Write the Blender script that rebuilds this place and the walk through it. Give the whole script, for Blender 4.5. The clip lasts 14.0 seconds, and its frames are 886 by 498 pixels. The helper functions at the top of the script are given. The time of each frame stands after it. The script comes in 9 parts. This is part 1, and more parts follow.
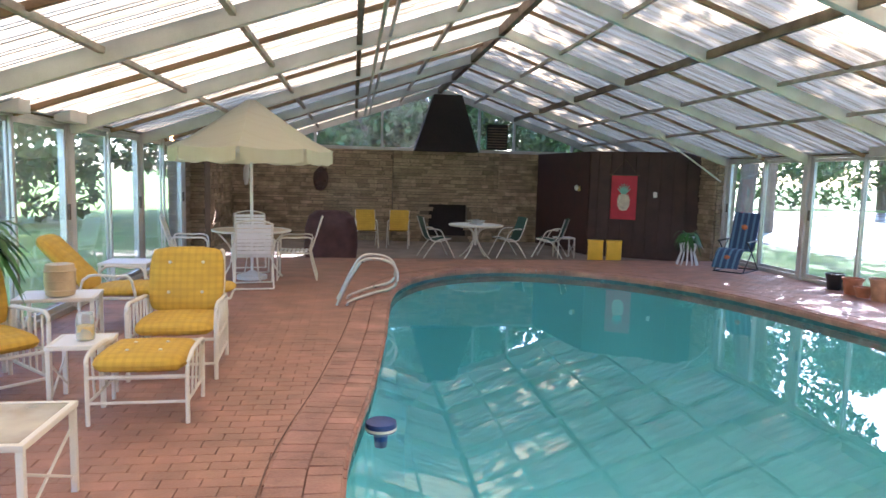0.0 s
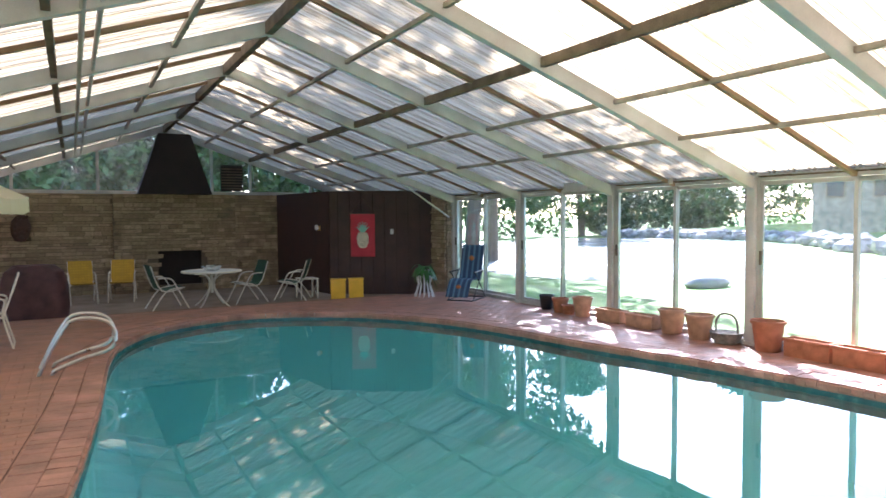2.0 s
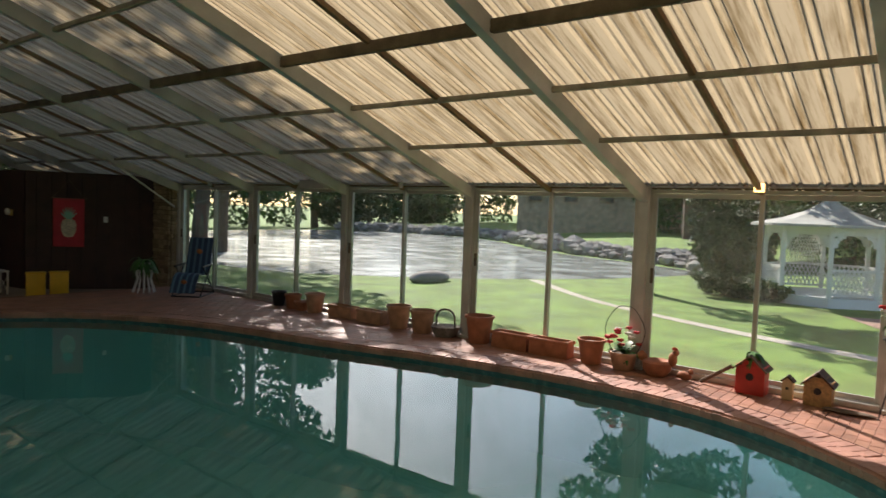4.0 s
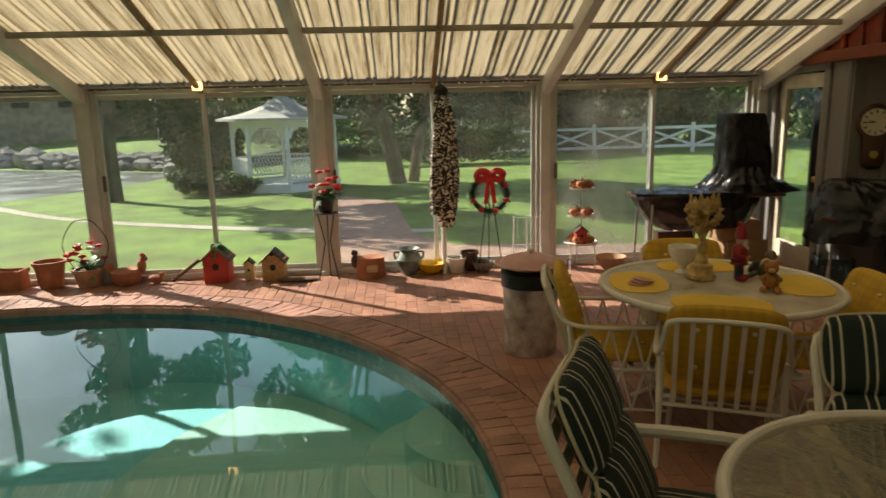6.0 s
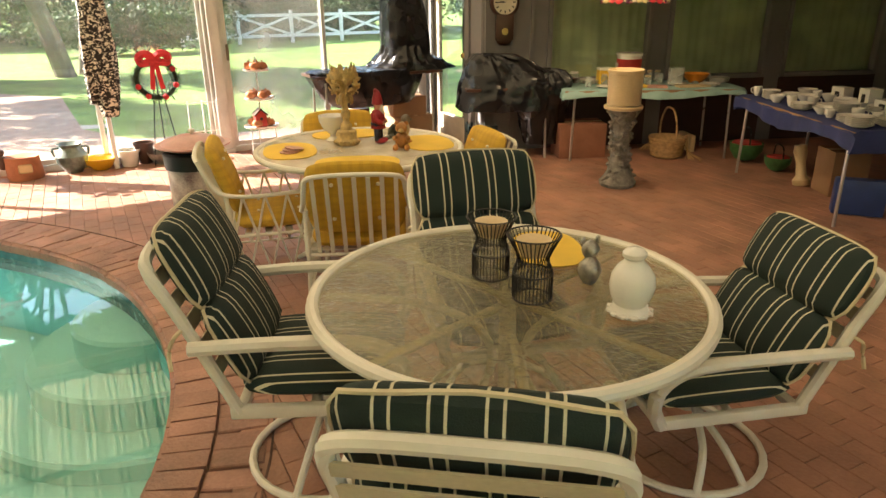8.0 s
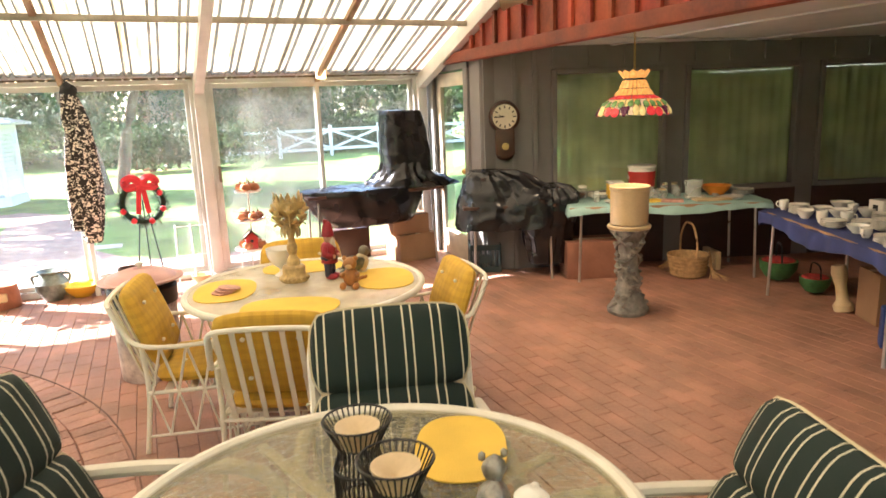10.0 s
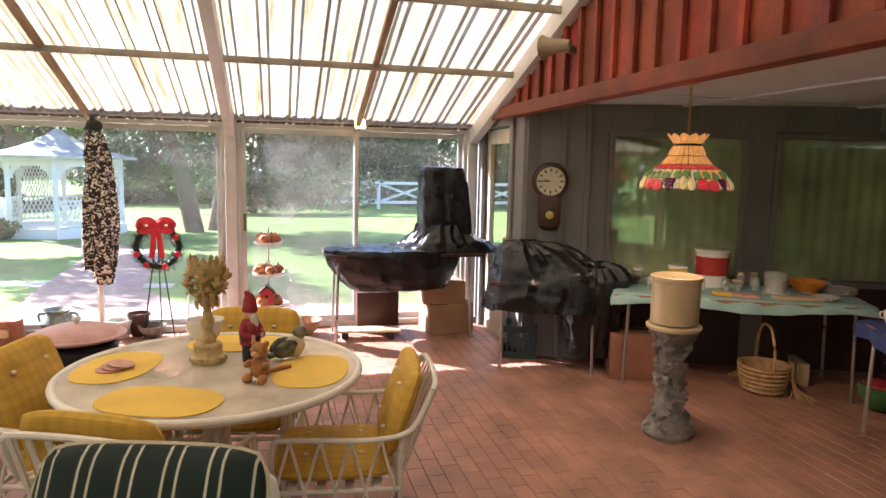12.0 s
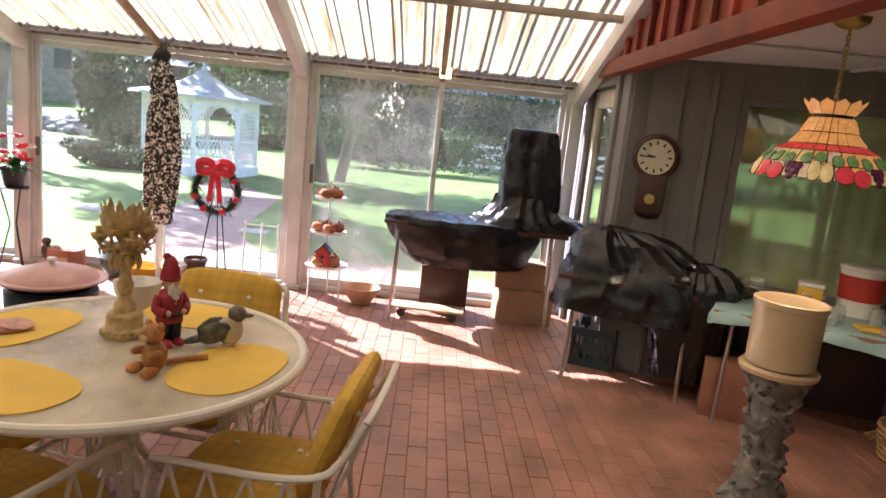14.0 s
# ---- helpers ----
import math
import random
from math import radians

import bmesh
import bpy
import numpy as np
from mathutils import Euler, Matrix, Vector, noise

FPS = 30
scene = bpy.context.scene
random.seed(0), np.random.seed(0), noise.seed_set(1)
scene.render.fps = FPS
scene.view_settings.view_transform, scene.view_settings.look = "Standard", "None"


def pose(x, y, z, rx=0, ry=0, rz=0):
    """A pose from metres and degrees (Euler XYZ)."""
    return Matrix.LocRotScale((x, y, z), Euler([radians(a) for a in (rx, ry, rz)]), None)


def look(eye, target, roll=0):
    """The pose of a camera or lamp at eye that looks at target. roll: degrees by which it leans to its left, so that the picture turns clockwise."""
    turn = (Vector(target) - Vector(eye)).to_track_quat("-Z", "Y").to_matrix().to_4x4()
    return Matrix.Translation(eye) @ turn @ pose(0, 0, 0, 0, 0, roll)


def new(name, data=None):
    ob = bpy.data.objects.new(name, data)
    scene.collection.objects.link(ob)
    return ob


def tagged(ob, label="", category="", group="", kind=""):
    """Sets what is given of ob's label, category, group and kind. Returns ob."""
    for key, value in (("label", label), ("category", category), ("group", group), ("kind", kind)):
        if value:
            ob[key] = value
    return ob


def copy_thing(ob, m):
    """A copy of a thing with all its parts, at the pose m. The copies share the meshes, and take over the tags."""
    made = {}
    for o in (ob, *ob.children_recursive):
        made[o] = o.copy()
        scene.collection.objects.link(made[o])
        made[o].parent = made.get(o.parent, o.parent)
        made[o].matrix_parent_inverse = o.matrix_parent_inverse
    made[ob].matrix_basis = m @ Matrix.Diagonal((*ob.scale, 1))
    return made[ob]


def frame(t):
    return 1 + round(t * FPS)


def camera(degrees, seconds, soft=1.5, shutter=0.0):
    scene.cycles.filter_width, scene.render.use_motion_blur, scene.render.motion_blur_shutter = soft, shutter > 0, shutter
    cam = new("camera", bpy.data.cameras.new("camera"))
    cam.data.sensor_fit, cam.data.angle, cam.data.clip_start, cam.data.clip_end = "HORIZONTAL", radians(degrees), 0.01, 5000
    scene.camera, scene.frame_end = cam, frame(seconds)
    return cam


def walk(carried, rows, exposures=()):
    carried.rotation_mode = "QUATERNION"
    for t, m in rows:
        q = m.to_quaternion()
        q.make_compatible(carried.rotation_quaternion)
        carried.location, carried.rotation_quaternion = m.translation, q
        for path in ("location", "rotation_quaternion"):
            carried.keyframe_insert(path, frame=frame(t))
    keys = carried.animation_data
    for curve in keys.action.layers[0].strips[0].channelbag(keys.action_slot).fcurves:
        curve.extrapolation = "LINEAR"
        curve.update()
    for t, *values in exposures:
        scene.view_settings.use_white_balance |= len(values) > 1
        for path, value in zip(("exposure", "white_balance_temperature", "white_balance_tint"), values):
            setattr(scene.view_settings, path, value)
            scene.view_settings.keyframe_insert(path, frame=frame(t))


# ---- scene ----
cam = camera(67.1, 14.0, shutter=0.2)
METRES, EYE, TILT, LEAN, TURN = 8.0, 1.5, 0.0, 0.0, 0.0
PATH = [
    (0, (-7.319, -0.447, 1.568), (-7.051, 1.523, 1.351), 1.5),
    (0.5, (-7.264, -0.411, 1.604), (-6.845, 1.535, 1.413), 0.3),
    (1, (-7.239, -0.389, 1.623), (-6.648, 1.516, 1.47), 0.3),
    (1.5, (-7.204, -0.391, 1.592), (-6.429, 1.448, 1.46), -1.5),
    (2, (-7.159, -0.421, 1.598), (-6.189, 1.326, 1.503), -0.4),
    (4.5, (-7.255, -0.486, 1.726), (-5.509, 0.479, 1.576), 1.7),
    (5, (-7.225, -0.543, 1.695), (-5.324, 0.044, 1.488), 1.0),
    (5.5, (-7.207, -0.716, 1.7), (-5.243, -0.511, 1.388), 0.2),
    (6, (-7.259, -0.835, 1.72), (-5.302, -0.955, 1.326), -1.4),
    (6.5, (-7.383, -0.94, 1.707), (-5.473, -1.324, 1.255), -1.2),
    (7, (-7.485, -1.039, 1.684), (-5.678, -1.658, 1.094), 0.1),
    (7.5, (-7.558, -1.098, 1.668), (-5.833, -1.876, 1.021), 0.8),
    (8, (-7.619, -1.136, 1.626), (-5.961, -2.001, 0.918), -0.6),
    (10.5, (-7.099, -2.117, 1.683), (-5.25, -2.842, 1.449), -1.0),
    (11, (-6.912, -2.349, 1.695), (-5.021, -2.991, 1.578), 1.7),
    (11.5, (-6.797, -2.614, 1.686), (-4.917, -3.26, 1.465), 1.3),
    (12, (-6.747, -2.876, 1.658), (-4.821, -3.356, 1.416), 1.2),
    (12.5, (-6.609, -3.111, 1.643), (-4.685, -3.568, 1.346), 2.2),
    (13, (-6.42, -3.346, 1.678), (-4.464, -3.649, 1.391), 5.2),
    (13.5, (-6.232, -3.559, 1.652), (-4.248, -3.668, 1.433), 2.7),
    (14, (-5.97, -3.628, 1.625), (-4.004, -3.689, 1.263), 5.9),
]
EXPOSURES = [(0, 3.49, 5380, 30), (1.0, 3.59, 5380, 28), (2.2, 3.01, 5410, 25), (3.2, 1.63, 6170, 21), (4.3, 0.83, 6620, 19), (5.0, 0.83, 6770, 19), (6.0, 0.96, 6903, 10), (6.5, 1.29, 6970, 9), (7.2, 2.11, 6770, 11), (8.2, 2.86, 6720, 14), (9.2, 3.11, 6420, 18), (10.3, 3.47, 5760, 20), (11.0, 2.92, 5670, 25), (11.7, 2.67, 5620, 26), (12.5, 2.67, 5620, 27), (13.4, 2.82, 5670, 29), (14.0, 2.52, 5570, 28)]
walk(cam, [(t, look(eye, target, roll)) for t, eye, target, roll in PATH], EXPOSURES)

# ---- world, sun ----
SUN_DIR = Vector((0.63, 0.776, 0.0)).normalized()   # towards the sun, on the plan
SUN_EL = radians(34.5)
world = bpy.data.worlds.new("world")
scene.world = world
world.use_nodes = True
wn = world.node_tree.nodes
sky = wn.new("ShaderNodeTexSky")
sky.sky_type = "NISHITA"
sky.sun_disc = False
sky.sun_elevation = SUN_EL
sky.sun_rotation = math.atan2(SUN_DIR.x, SUN_DIR.y)
wn["Background"].inputs[1].default_value = 0.115
world.node_tree.links.new(sky.outputs[0], wn["Background"].inputs[0])
sun_data = bpy.data.lights.new("sun", "SUN")
sun_data.energy = 5.0
sun_data.angle = radians(0.6)
sun_data.color = (1.0, 0.93, 0.82)
sun = new("sun", sun_data)
sun_at = Vector((SUN_DIR.x * math.cos(SUN_EL), SUN_DIR.y * math.cos(SUN_EL), math.sin(SUN_EL))) * 40
sun.matrix_world = look(sun_at, (0, 0, 0))

# ---- materials ----
def mat(name, base, rough=0.6, metal=0.0, var=0.12, scale=6.0, bump=0.0, bscale=80.0, rand=0.0, second=None, coat=0.0, whole=False):
    """Principled material with large and fine variation, and optional difference from piece to piece."""
    m = bpy.data.materials.new(name)
    m.use_nodes = True
    n, l = m.node_tree.nodes, m.node_tree.links
    b = n["Principled BSDF"]
    b.inputs["Roughness"].default_value = rough
    b.inputs["Metallic"].default_value = metal
    b.inputs["Coat Weight"].default_value = coat
    tc = n.new("ShaderNodeTexCoord")
    n1 = n.new("ShaderNodeTexNoise")
    n1.inputs["Scale"].default_value = scale
    n1.inputs["Detail"].default_value = 5
    n2 = n.new("ShaderNodeTexNoise")
    n2.inputs["Scale"].default_value = bscale
    n2.inputs["Detail"].default_value = 3
    where = n.new("ShaderNodeNewGeometry").outputs["Position"] if whole else tc.outputs["Object"]
    l.new(where, n1.inputs["Vector"])
    l.new(where, n2.inputs["Vector"])
    mix = n.new("ShaderNodeMix")
    mix.data_type = "RGBA"
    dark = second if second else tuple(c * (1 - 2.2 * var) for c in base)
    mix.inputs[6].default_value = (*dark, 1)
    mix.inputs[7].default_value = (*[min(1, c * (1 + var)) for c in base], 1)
    add = n.new("ShaderNodeMath")
    add.operation = "MULTIPLY_ADD"
    l.new(n1.outputs[0], add.inputs[0])
    add.inputs[1].default_value = 1.9
    add.inputs[2].default_value = -0.62
    add2 = n.new("ShaderNodeMath")
    add2.operation = "MULTIPLY_ADD"
    l.new(n2.outputs[0], add2.inputs[0])
    add2.inputs[1].default_value = 0.5
    l.new(add.outputs[0], add2.inputs[2])
    add2.use_clamp = True
    l.new(add2.outputs[0], mix.inputs[0])
    out = mix.outputs[2]
    if rand:
        info = n.new("ShaderNodeObjectInfo")
        geo = n.new("ShaderNodeNewGeometry")
        s = n.new("ShaderNodeMath")
        s.operation = "ADD"
        l.new(info.outputs["Random"], s.inputs[0])
        l.new(geo.outputs["Random Per Island"], s.inputs[1])
        fr = n.new("ShaderNodeMath")
        fr.operation = "FRACT"
        l.new(s.outputs[0], fr.inputs[0])
        hsv = n.new("ShaderNodeHueSaturation")
        mr = n.new("ShaderNodeMapRange")
        l.new(fr.outputs[0], mr.inputs[0])
        mr.inputs[3].default_value = 1 - rand
        mr.inputs[4].default_value = 1 + rand
        l.new(mr.outputs[0], hsv.inputs["Value"])
        mh = n.new("ShaderNodeMapRange")
        w = n.new("ShaderNodeMath")
        w.operation = "MULTIPLY_ADD"
        l.new(fr.outputs[0], w.inputs[0])
        w.inputs[1].default_value = 7.13
        w2 = n.new("ShaderNodeMath")
        w2.operation = "FRACT"
        l.new(w.outputs[0], w2.inputs[0])
        l.new(w2.outputs[0], mh.inputs[0])
        mh.inputs[3].default_value = 0.5 - 0.03 * rand
        mh.inputs[4].default_value = 0.5 + 0.03 * rand
        l.new(mh.outputs[0], hsv.inputs["Hue"])
        l.new(out, hsv.inputs["Color"])
        out = hsv.outputs[0]
    l.new(out, b.inputs["Base Color"])
    rr = n.new("ShaderNodeMapRange")
    l.new(n1.outputs[0], rr.inputs[0])
    rr.inputs[3].default_value = max(0.02, rough - 0.1)
    rr.inputs[4].default_value = min(1, rough + 0.1)
    l.new(rr.outputs[0], b.inputs["Roughness"])
    if bump:
        bp = n.new("ShaderNodeBump")
        bp.inputs["Strength"].default_value = bump
        bp.inputs["Distance"].default_value = 0.01
        l.new(n2.outputs[0], bp.inputs["Height"])
        l.new(bp.outputs[0], b.inputs["Normal"])
    return m


def striped(name, base, line, axis, spacing, width, rough=0.8, pair=0.0, second_axis=None, blend=0.5):
    """Cloth with thin woven stripes across one axis of the object, single or in pairs, or a plaid of two axes."""
    m = mat(name, base, rough, var=0.1, scale=9, bump=0.25, bscale=300)
    n, l = m.node_tree.nodes, m.node_tree.links
    b = n["Principled BSDF"]
    src = b.inputs["Base Color"].links[0].from_socket
    tc = n.new("ShaderNodeTexCoord")
    sep = n.new("ShaderNodeSeparateXYZ")
    l.new(tc.outputs["Object"], sep.inputs[0])

    def bars(ax, offset):
        a = n.new("ShaderNodeMath")
        a.operation = "MULTIPLY_ADD"
        l.new(sep.outputs[ax], a.inputs[0])
        a.inputs[1].default_value = 1 / spacing
        a.inputs[2].default_value = 40.5 + offset
        f = n.new("ShaderNodeMath")
        f.operation = "FRACT"
        l.new(a.outputs[0], f.inputs[0])
        c = n.new("ShaderNodeMath")
        c.operation = "LESS_THAN"
        l.new(f.outputs[0], c.inputs[0])
        c.inputs[1].default_value = width / spacing
        return c.outputs[0]

    def either(p, q, op="MAXIMUM"):
        x = n.new("ShaderNodeMath")
        x.operation = op
        l.new(p, x.inputs[0])
        l.new(q, x.inputs[1])
        return x.outputs[0]

    fac = bars(axis, 0)
    if pair:
        fac = either(fac, bars(axis, pair))
    if second_axis is not None:
        fac = either(fac, bars(second_axis, 0), "ADD")
        half = n.new("ShaderNodeMath")
        half.operation = "MULTIPLY"
        l.new(fac, half.inputs[0])
        half.inputs[1].default_value = blend
        fac = half.outputs[0]
    mx = n.new("ShaderNodeMix")
    mx.data_type = "RGBA"
    l.new(fac, mx.inputs[0])
    l.new(src, mx.inputs[6])
    mx.inputs[7].default_value = (*line, 1)
    l.new(mx.outputs[2], b.inputs["Base Color"])
    return m


def glass_mat(name, tint, gloss=1.0, rough=0.0, ior=1.45, bump=0.0, bscale=30.0, haze=0.0, haze_tint=(0.8, 0.82, 0.8)):
    """Clear sheet: see-through with a mirror reflection by Fresnel, and a patchy diffuse haze."""
    m = bpy.data.materials.new(name)
    m.use_nodes = True
    n, l = m.node_tree.nodes, m.node_tree.links
    n.remove(n["Principled BSDF"])
    tr = n.new("ShaderNodeBsdfTransparent")
    tr.inputs[0].default_value = (*tint, 1)
    gl = n.new("ShaderNodeBsdfGlossy")
    gl.inputs["Roughness"].default_value = rough
    gl.inputs[0].default_value = (gloss, gloss, gloss, 1)
    fr = n.new("ShaderNodeLayerWeight")
    fr.inputs[0].default_value = 0.5
    pw = n.new("ShaderNodeMath")
    pw.operation = "POWER"
    pw.inputs[1].default_value = 3.8
    l.new(fr.outputs["Facing"], pw.inputs[0])
    f0 = ((ior - 1) / (ior + 1)) ** 2
    fac = n.new("ShaderNodeMath")
    fac.operation = "MULTIPLY_ADD"
    fac.inputs[1].default_value = (1 - f0) * 0.8
    fac.inputs[2].default_value = f0
    l.new(pw.outputs[0], fac.inputs[0])
    mx = n.new("ShaderNodeMixShader")
    l.new(fac.outputs[0], mx.inputs[0])
    l.new(tr.outputs[0], mx.inputs[1])
    l.new(gl.outputs[0], mx.inputs[2])
    out = mx.outputs[0]
    if haze:
        df = n.new("ShaderNodeBsdfDiffuse")
        df.inputs[0].default_value = (*haze_tint, 1)
        nz = n.new("ShaderNodeTexNoise")
        nz.inputs["Scale"].default_value = 2.5
        nz.inputs["Detail"].default_value = 6
        tc = n.new("ShaderNodeTexCoord")
        l.new(tc.outputs["Object"], nz.inputs["Vector"])
        mr = n.new("ShaderNodeMapRange")
        mr.inputs[1].default_value, mr.inputs[2].default_value = 0.35, 0.7
        mr.inputs[3].default_value, mr.inputs[4].default_value = haze * 0.3, haze
        l.new(nz.outputs[0], mr.inputs[0])
        m2 = n.new("ShaderNodeMixShader")
        l.new(mr.outputs[0], m2.inputs[0])
        l.new(out, m2.inputs[1])
        l.new(df.outputs[0], m2.inputs[2])
        out = m2.outputs[0]
    if bump:
        nz = n.new("ShaderNodeTexNoise")
        nz.inputs["Scale"].default_value = bscale
        nz.inputs["Detail"].default_value = 2
        tc = n.new("ShaderNodeTexCoord")
        l.new(tc.outputs["Object"], nz.inputs["Vector"])
        bp = n.new("ShaderNodeBump")
        bp.inputs["Strength"].default_value = bump
        bp.inputs["Distance"].default_value = 0.02
        l.new(nz.outputs[0], bp.inputs["Height"])
        l.new(bp.outputs[0], gl.inputs["Normal"])
        l.new(bp.outputs[0], fr.inputs["Normal"])
    l.new(out, n["Material Output"].inputs[0])
    return m


def roof_mat(name, clear, stained):
    """Weathered corrugated fibreglass that lets light through."""
    m = bpy.data.materials.new(name)
    m.use_nodes = True
    n, l = m.node_tree.nodes, m.node_tree.links
    n.remove(n["Principled BSDF"])
    tc = n.new("ShaderNodeTexCoord")
    mp = n.new("ShaderNodeMapping")
    mp.inputs["Scale"].default_value = (0.22, 7.5, 0.22)
    l.new(tc.outputs["Object"], mp.inputs[0])
    n1 = n.new("ShaderNodeTexNoise")
    n1.inputs["Scale"].default_value = 2.2
    n1.inputs["Detail"].default_value = 7
    n1.inputs["Roughness"].default_value = 0.68
    l.new(mp.outputs[0], n1.inputs["Vector"])
    n2 = n.new("ShaderNodeTexNoise")
    n2.inputs["Scale"].default_value = 9.0
    n2.inputs["Detail"].default_value = 8
    n2.inputs["Roughness"].default_value = 0.65
    fine = n.new("ShaderNodeMapping")
    fine.inputs["Scale"].default_value = (0.16, 2.2, 0.16)
    l.new(tc.outputs["Object"], fine.inputs[0])
    l.new(fine.outputs[0], n2.inputs["Vector"])
    ml = n.new("ShaderNodeMath")
    ml.operation = "ADD"
    l.new(n1.outputs[0], ml.inputs[0])
    l.new(n2.outputs[0], ml.inputs[1])
    rp = n.new("ShaderNodeValToRGB")
    rp.color_ramp.elements[0].position = 0.37
    rp.color_ramp.elements[0].color = (*stained, 1)
    rp.color_ramp.elements[1].position = 0.535
    rp.color_ramp.elements[1].color = (*clear, 1)
    hf = n.new("ShaderNodeMath")
    hf.operation = "MULTIPLY"
    hf.inputs[1].default_value = 0.5
    l.new(ml.outputs[0], hf.inputs[0])
    l.new(hf.outputs[0], rp.inputs[0])
    tl = n.new("ShaderNodeBsdfTranslucent")
    df = n.new("ShaderNodeBsdfDiffuse")
    l.new(rp.outputs[0], tl.inputs[0])
    l.new(rp.outputs[0], df.inputs[0])
    mx = n.new("ShaderNodeMixShader")
    mx.inputs[0].default_value = 0.3
    l.new(tl.outputs[0], mx.inputs[1])
    l.new(df.outputs[0], mx.inputs[2])
    l.new(mx.outputs[0], n["Material Output"].inputs[0])
    return m


def glow(name, color, strength):
    m = bpy.data.materials.new(name)
    m.use_nodes = True
    b = m.node_tree.nodes["Principled BSDF"]
    b.inputs["Base Color"].default_value = (*color, 1)
    b.inputs["Emission Color"].default_value = (*color, 1)
    b.inputs["Emission Strength"].default_value = strength
    return m


BRICK = mat("paver_brick", (0.37, 0.185, 0.125), 0.5, second=(0.19, 0.098, 0.066), var=0.2, scale=3.0, bump=0.4, bscale=60, rand=0.1, whole=True)
JOINT = mat("sand_joint", (0.26, 0.145, 0.11), 0.95, bump=0.4)
COPING = mat("coping_brick", (0.37, 0.195, 0.145), 0.6, var=0.26, scale=3.4, bump=0.5, bscale=60, rand=0.12, whole=True)
FLAG = mat("patio_slab", (0.30, 0.24, 0.19), 0.8, var=0.2, scale=2, bump=0.4)
POOL = mat("pool_plaster", (0.22, 0.61, 0.65), 0.7, var=0.06, scale=1.2)
STEP = mat("pool_step_plaster", (0.40, 0.64, 0.56), 0.7, var=0.06, scale=1.2)
TILE = mat("pool_tile_line", (0.05, 0.14, 0.15), 0.25, var=0.2, scale=15)
WATER = glass_mat("pool_water", (0.76, 0.94, 0.95), ior=1.46, rough=0.0, bump=0.045, bscale=2.2)
# pale and near-black mottling paints sky glare and glints into the lake
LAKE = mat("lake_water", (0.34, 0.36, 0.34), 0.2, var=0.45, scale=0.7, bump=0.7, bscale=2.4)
WHITE = mat("weathered_white_steel", (0.58, 0.56, 0.53), 0.5, var=0.12, scale=3, bump=0.1)
ALU = mat("aluminium_frame", (0.55, 0.54, 0.50), 0.4, metal=0.35, var=0.12, scale=4)
DARKBAR = mat("dark_aged_purlin", (0.16, 0.12, 0.08), 0.8, var=0.3, scale=5)
PURLIN = mat("grey_aged_purlin", (0.36, 0.31, 0.25), 0.6, var=0.25, scale=5)
WOODBAR = mat("brown_wood_bar", (0.30, 0.19, 0.10), 0.7, var=0.2, scale=5)
# the whitish haze also puts a veil of glare on the panes
GLASS = glass_mat("window_glass", (0.93, 0.97, 0.95), ior=1.4, haze=0.13)
DUSTY = glass_mat("dusty_window_glass", (0.80, 0.84, 0.84), ior=1.5, haze=0.3)
DARKGLASS = glass_mat("house_glass", (0.96, 0.98, 0.94), ior=1.75)
ROOF = roof_mat("fibreglass", (0.345, 0.288, 0.178), (0.13, 0.088, 0.036))
STONE = mat("rough_limestone", (0.40, 0.30, 0.19), 0.9, var=0.25, scale=5, bump=0.8, bscale=35, rand=0.3)
MORTAR = mat("stone_mortar", (0.17, 0.13, 0.09), 0.95, bump=0.5)
BROWN = mat("dark_brown_panel", (0.055, 0.026, 0.022), 0.6, var=0.2, scale=4, rand=0.12)
REDWOOD = mat("redwood_board", (0.25, 0.040, 0.014), 0.75, var=0.3, scale=3, bump=0.2, bscale=40, rand=0.28)
GREY = mat("grey_painted_board", (0.20, 0.19, 0.185), 0.7, var=0.08, scale=3, rand=0.05)
CEIL = mat("ceiling_white", (0.68, 0.68, 0.66), 0.9, var=0.05, scale=2)
CREAM = mat("cream_door_paint", (0.62, 0.56, 0.44), 0.5, var=0.1)
GRASS = mat("lawn", (0.17, 0.27, 0.05), 0.9, var=0.3, scale=1.2, bump=0.6, bscale=60)
EARTH = mat("brick_path", (0.42, 0.26, 0.20), 0.9, var=0.2, scale=6, bump=0.5)
PATHC = mat("garden_concrete", (0.52, 0.46, 0.39), 0.9, var=0.1, scale=6)
ENAMEL = mat("cream_white_enamel", (0.74, 0.70, 0.60), 0.35, var=0.05, scale=8)

# ---- mesh tools ----
def thicken(bm, t):
    """Give a sheet of faces a thickness."""
    bm.normal_update()
    bmesh.ops.solidify(bm, geom=bm.faces[:], thickness=t)


def bm_new():
    return bmesh.new()


def box(bm, c, s, m=None, bevel=0.0):
    r = bmesh.ops.create_cube(bm, size=1.0)
    vs = r["verts"]
    t = (m if m else Matrix()) @ Matrix.Translation(c) @ Matrix.Diagonal((*s, 1))
    bmesh.ops.transform(bm, matrix=t, verts=vs)
    if bevel:
        es = list({e for v in vs for e in v.link_edges})
        bmesh.ops.bevel(bm, geom=es, offset=bevel, segments=2, affect="EDGES", profile=0.6)
    return bm


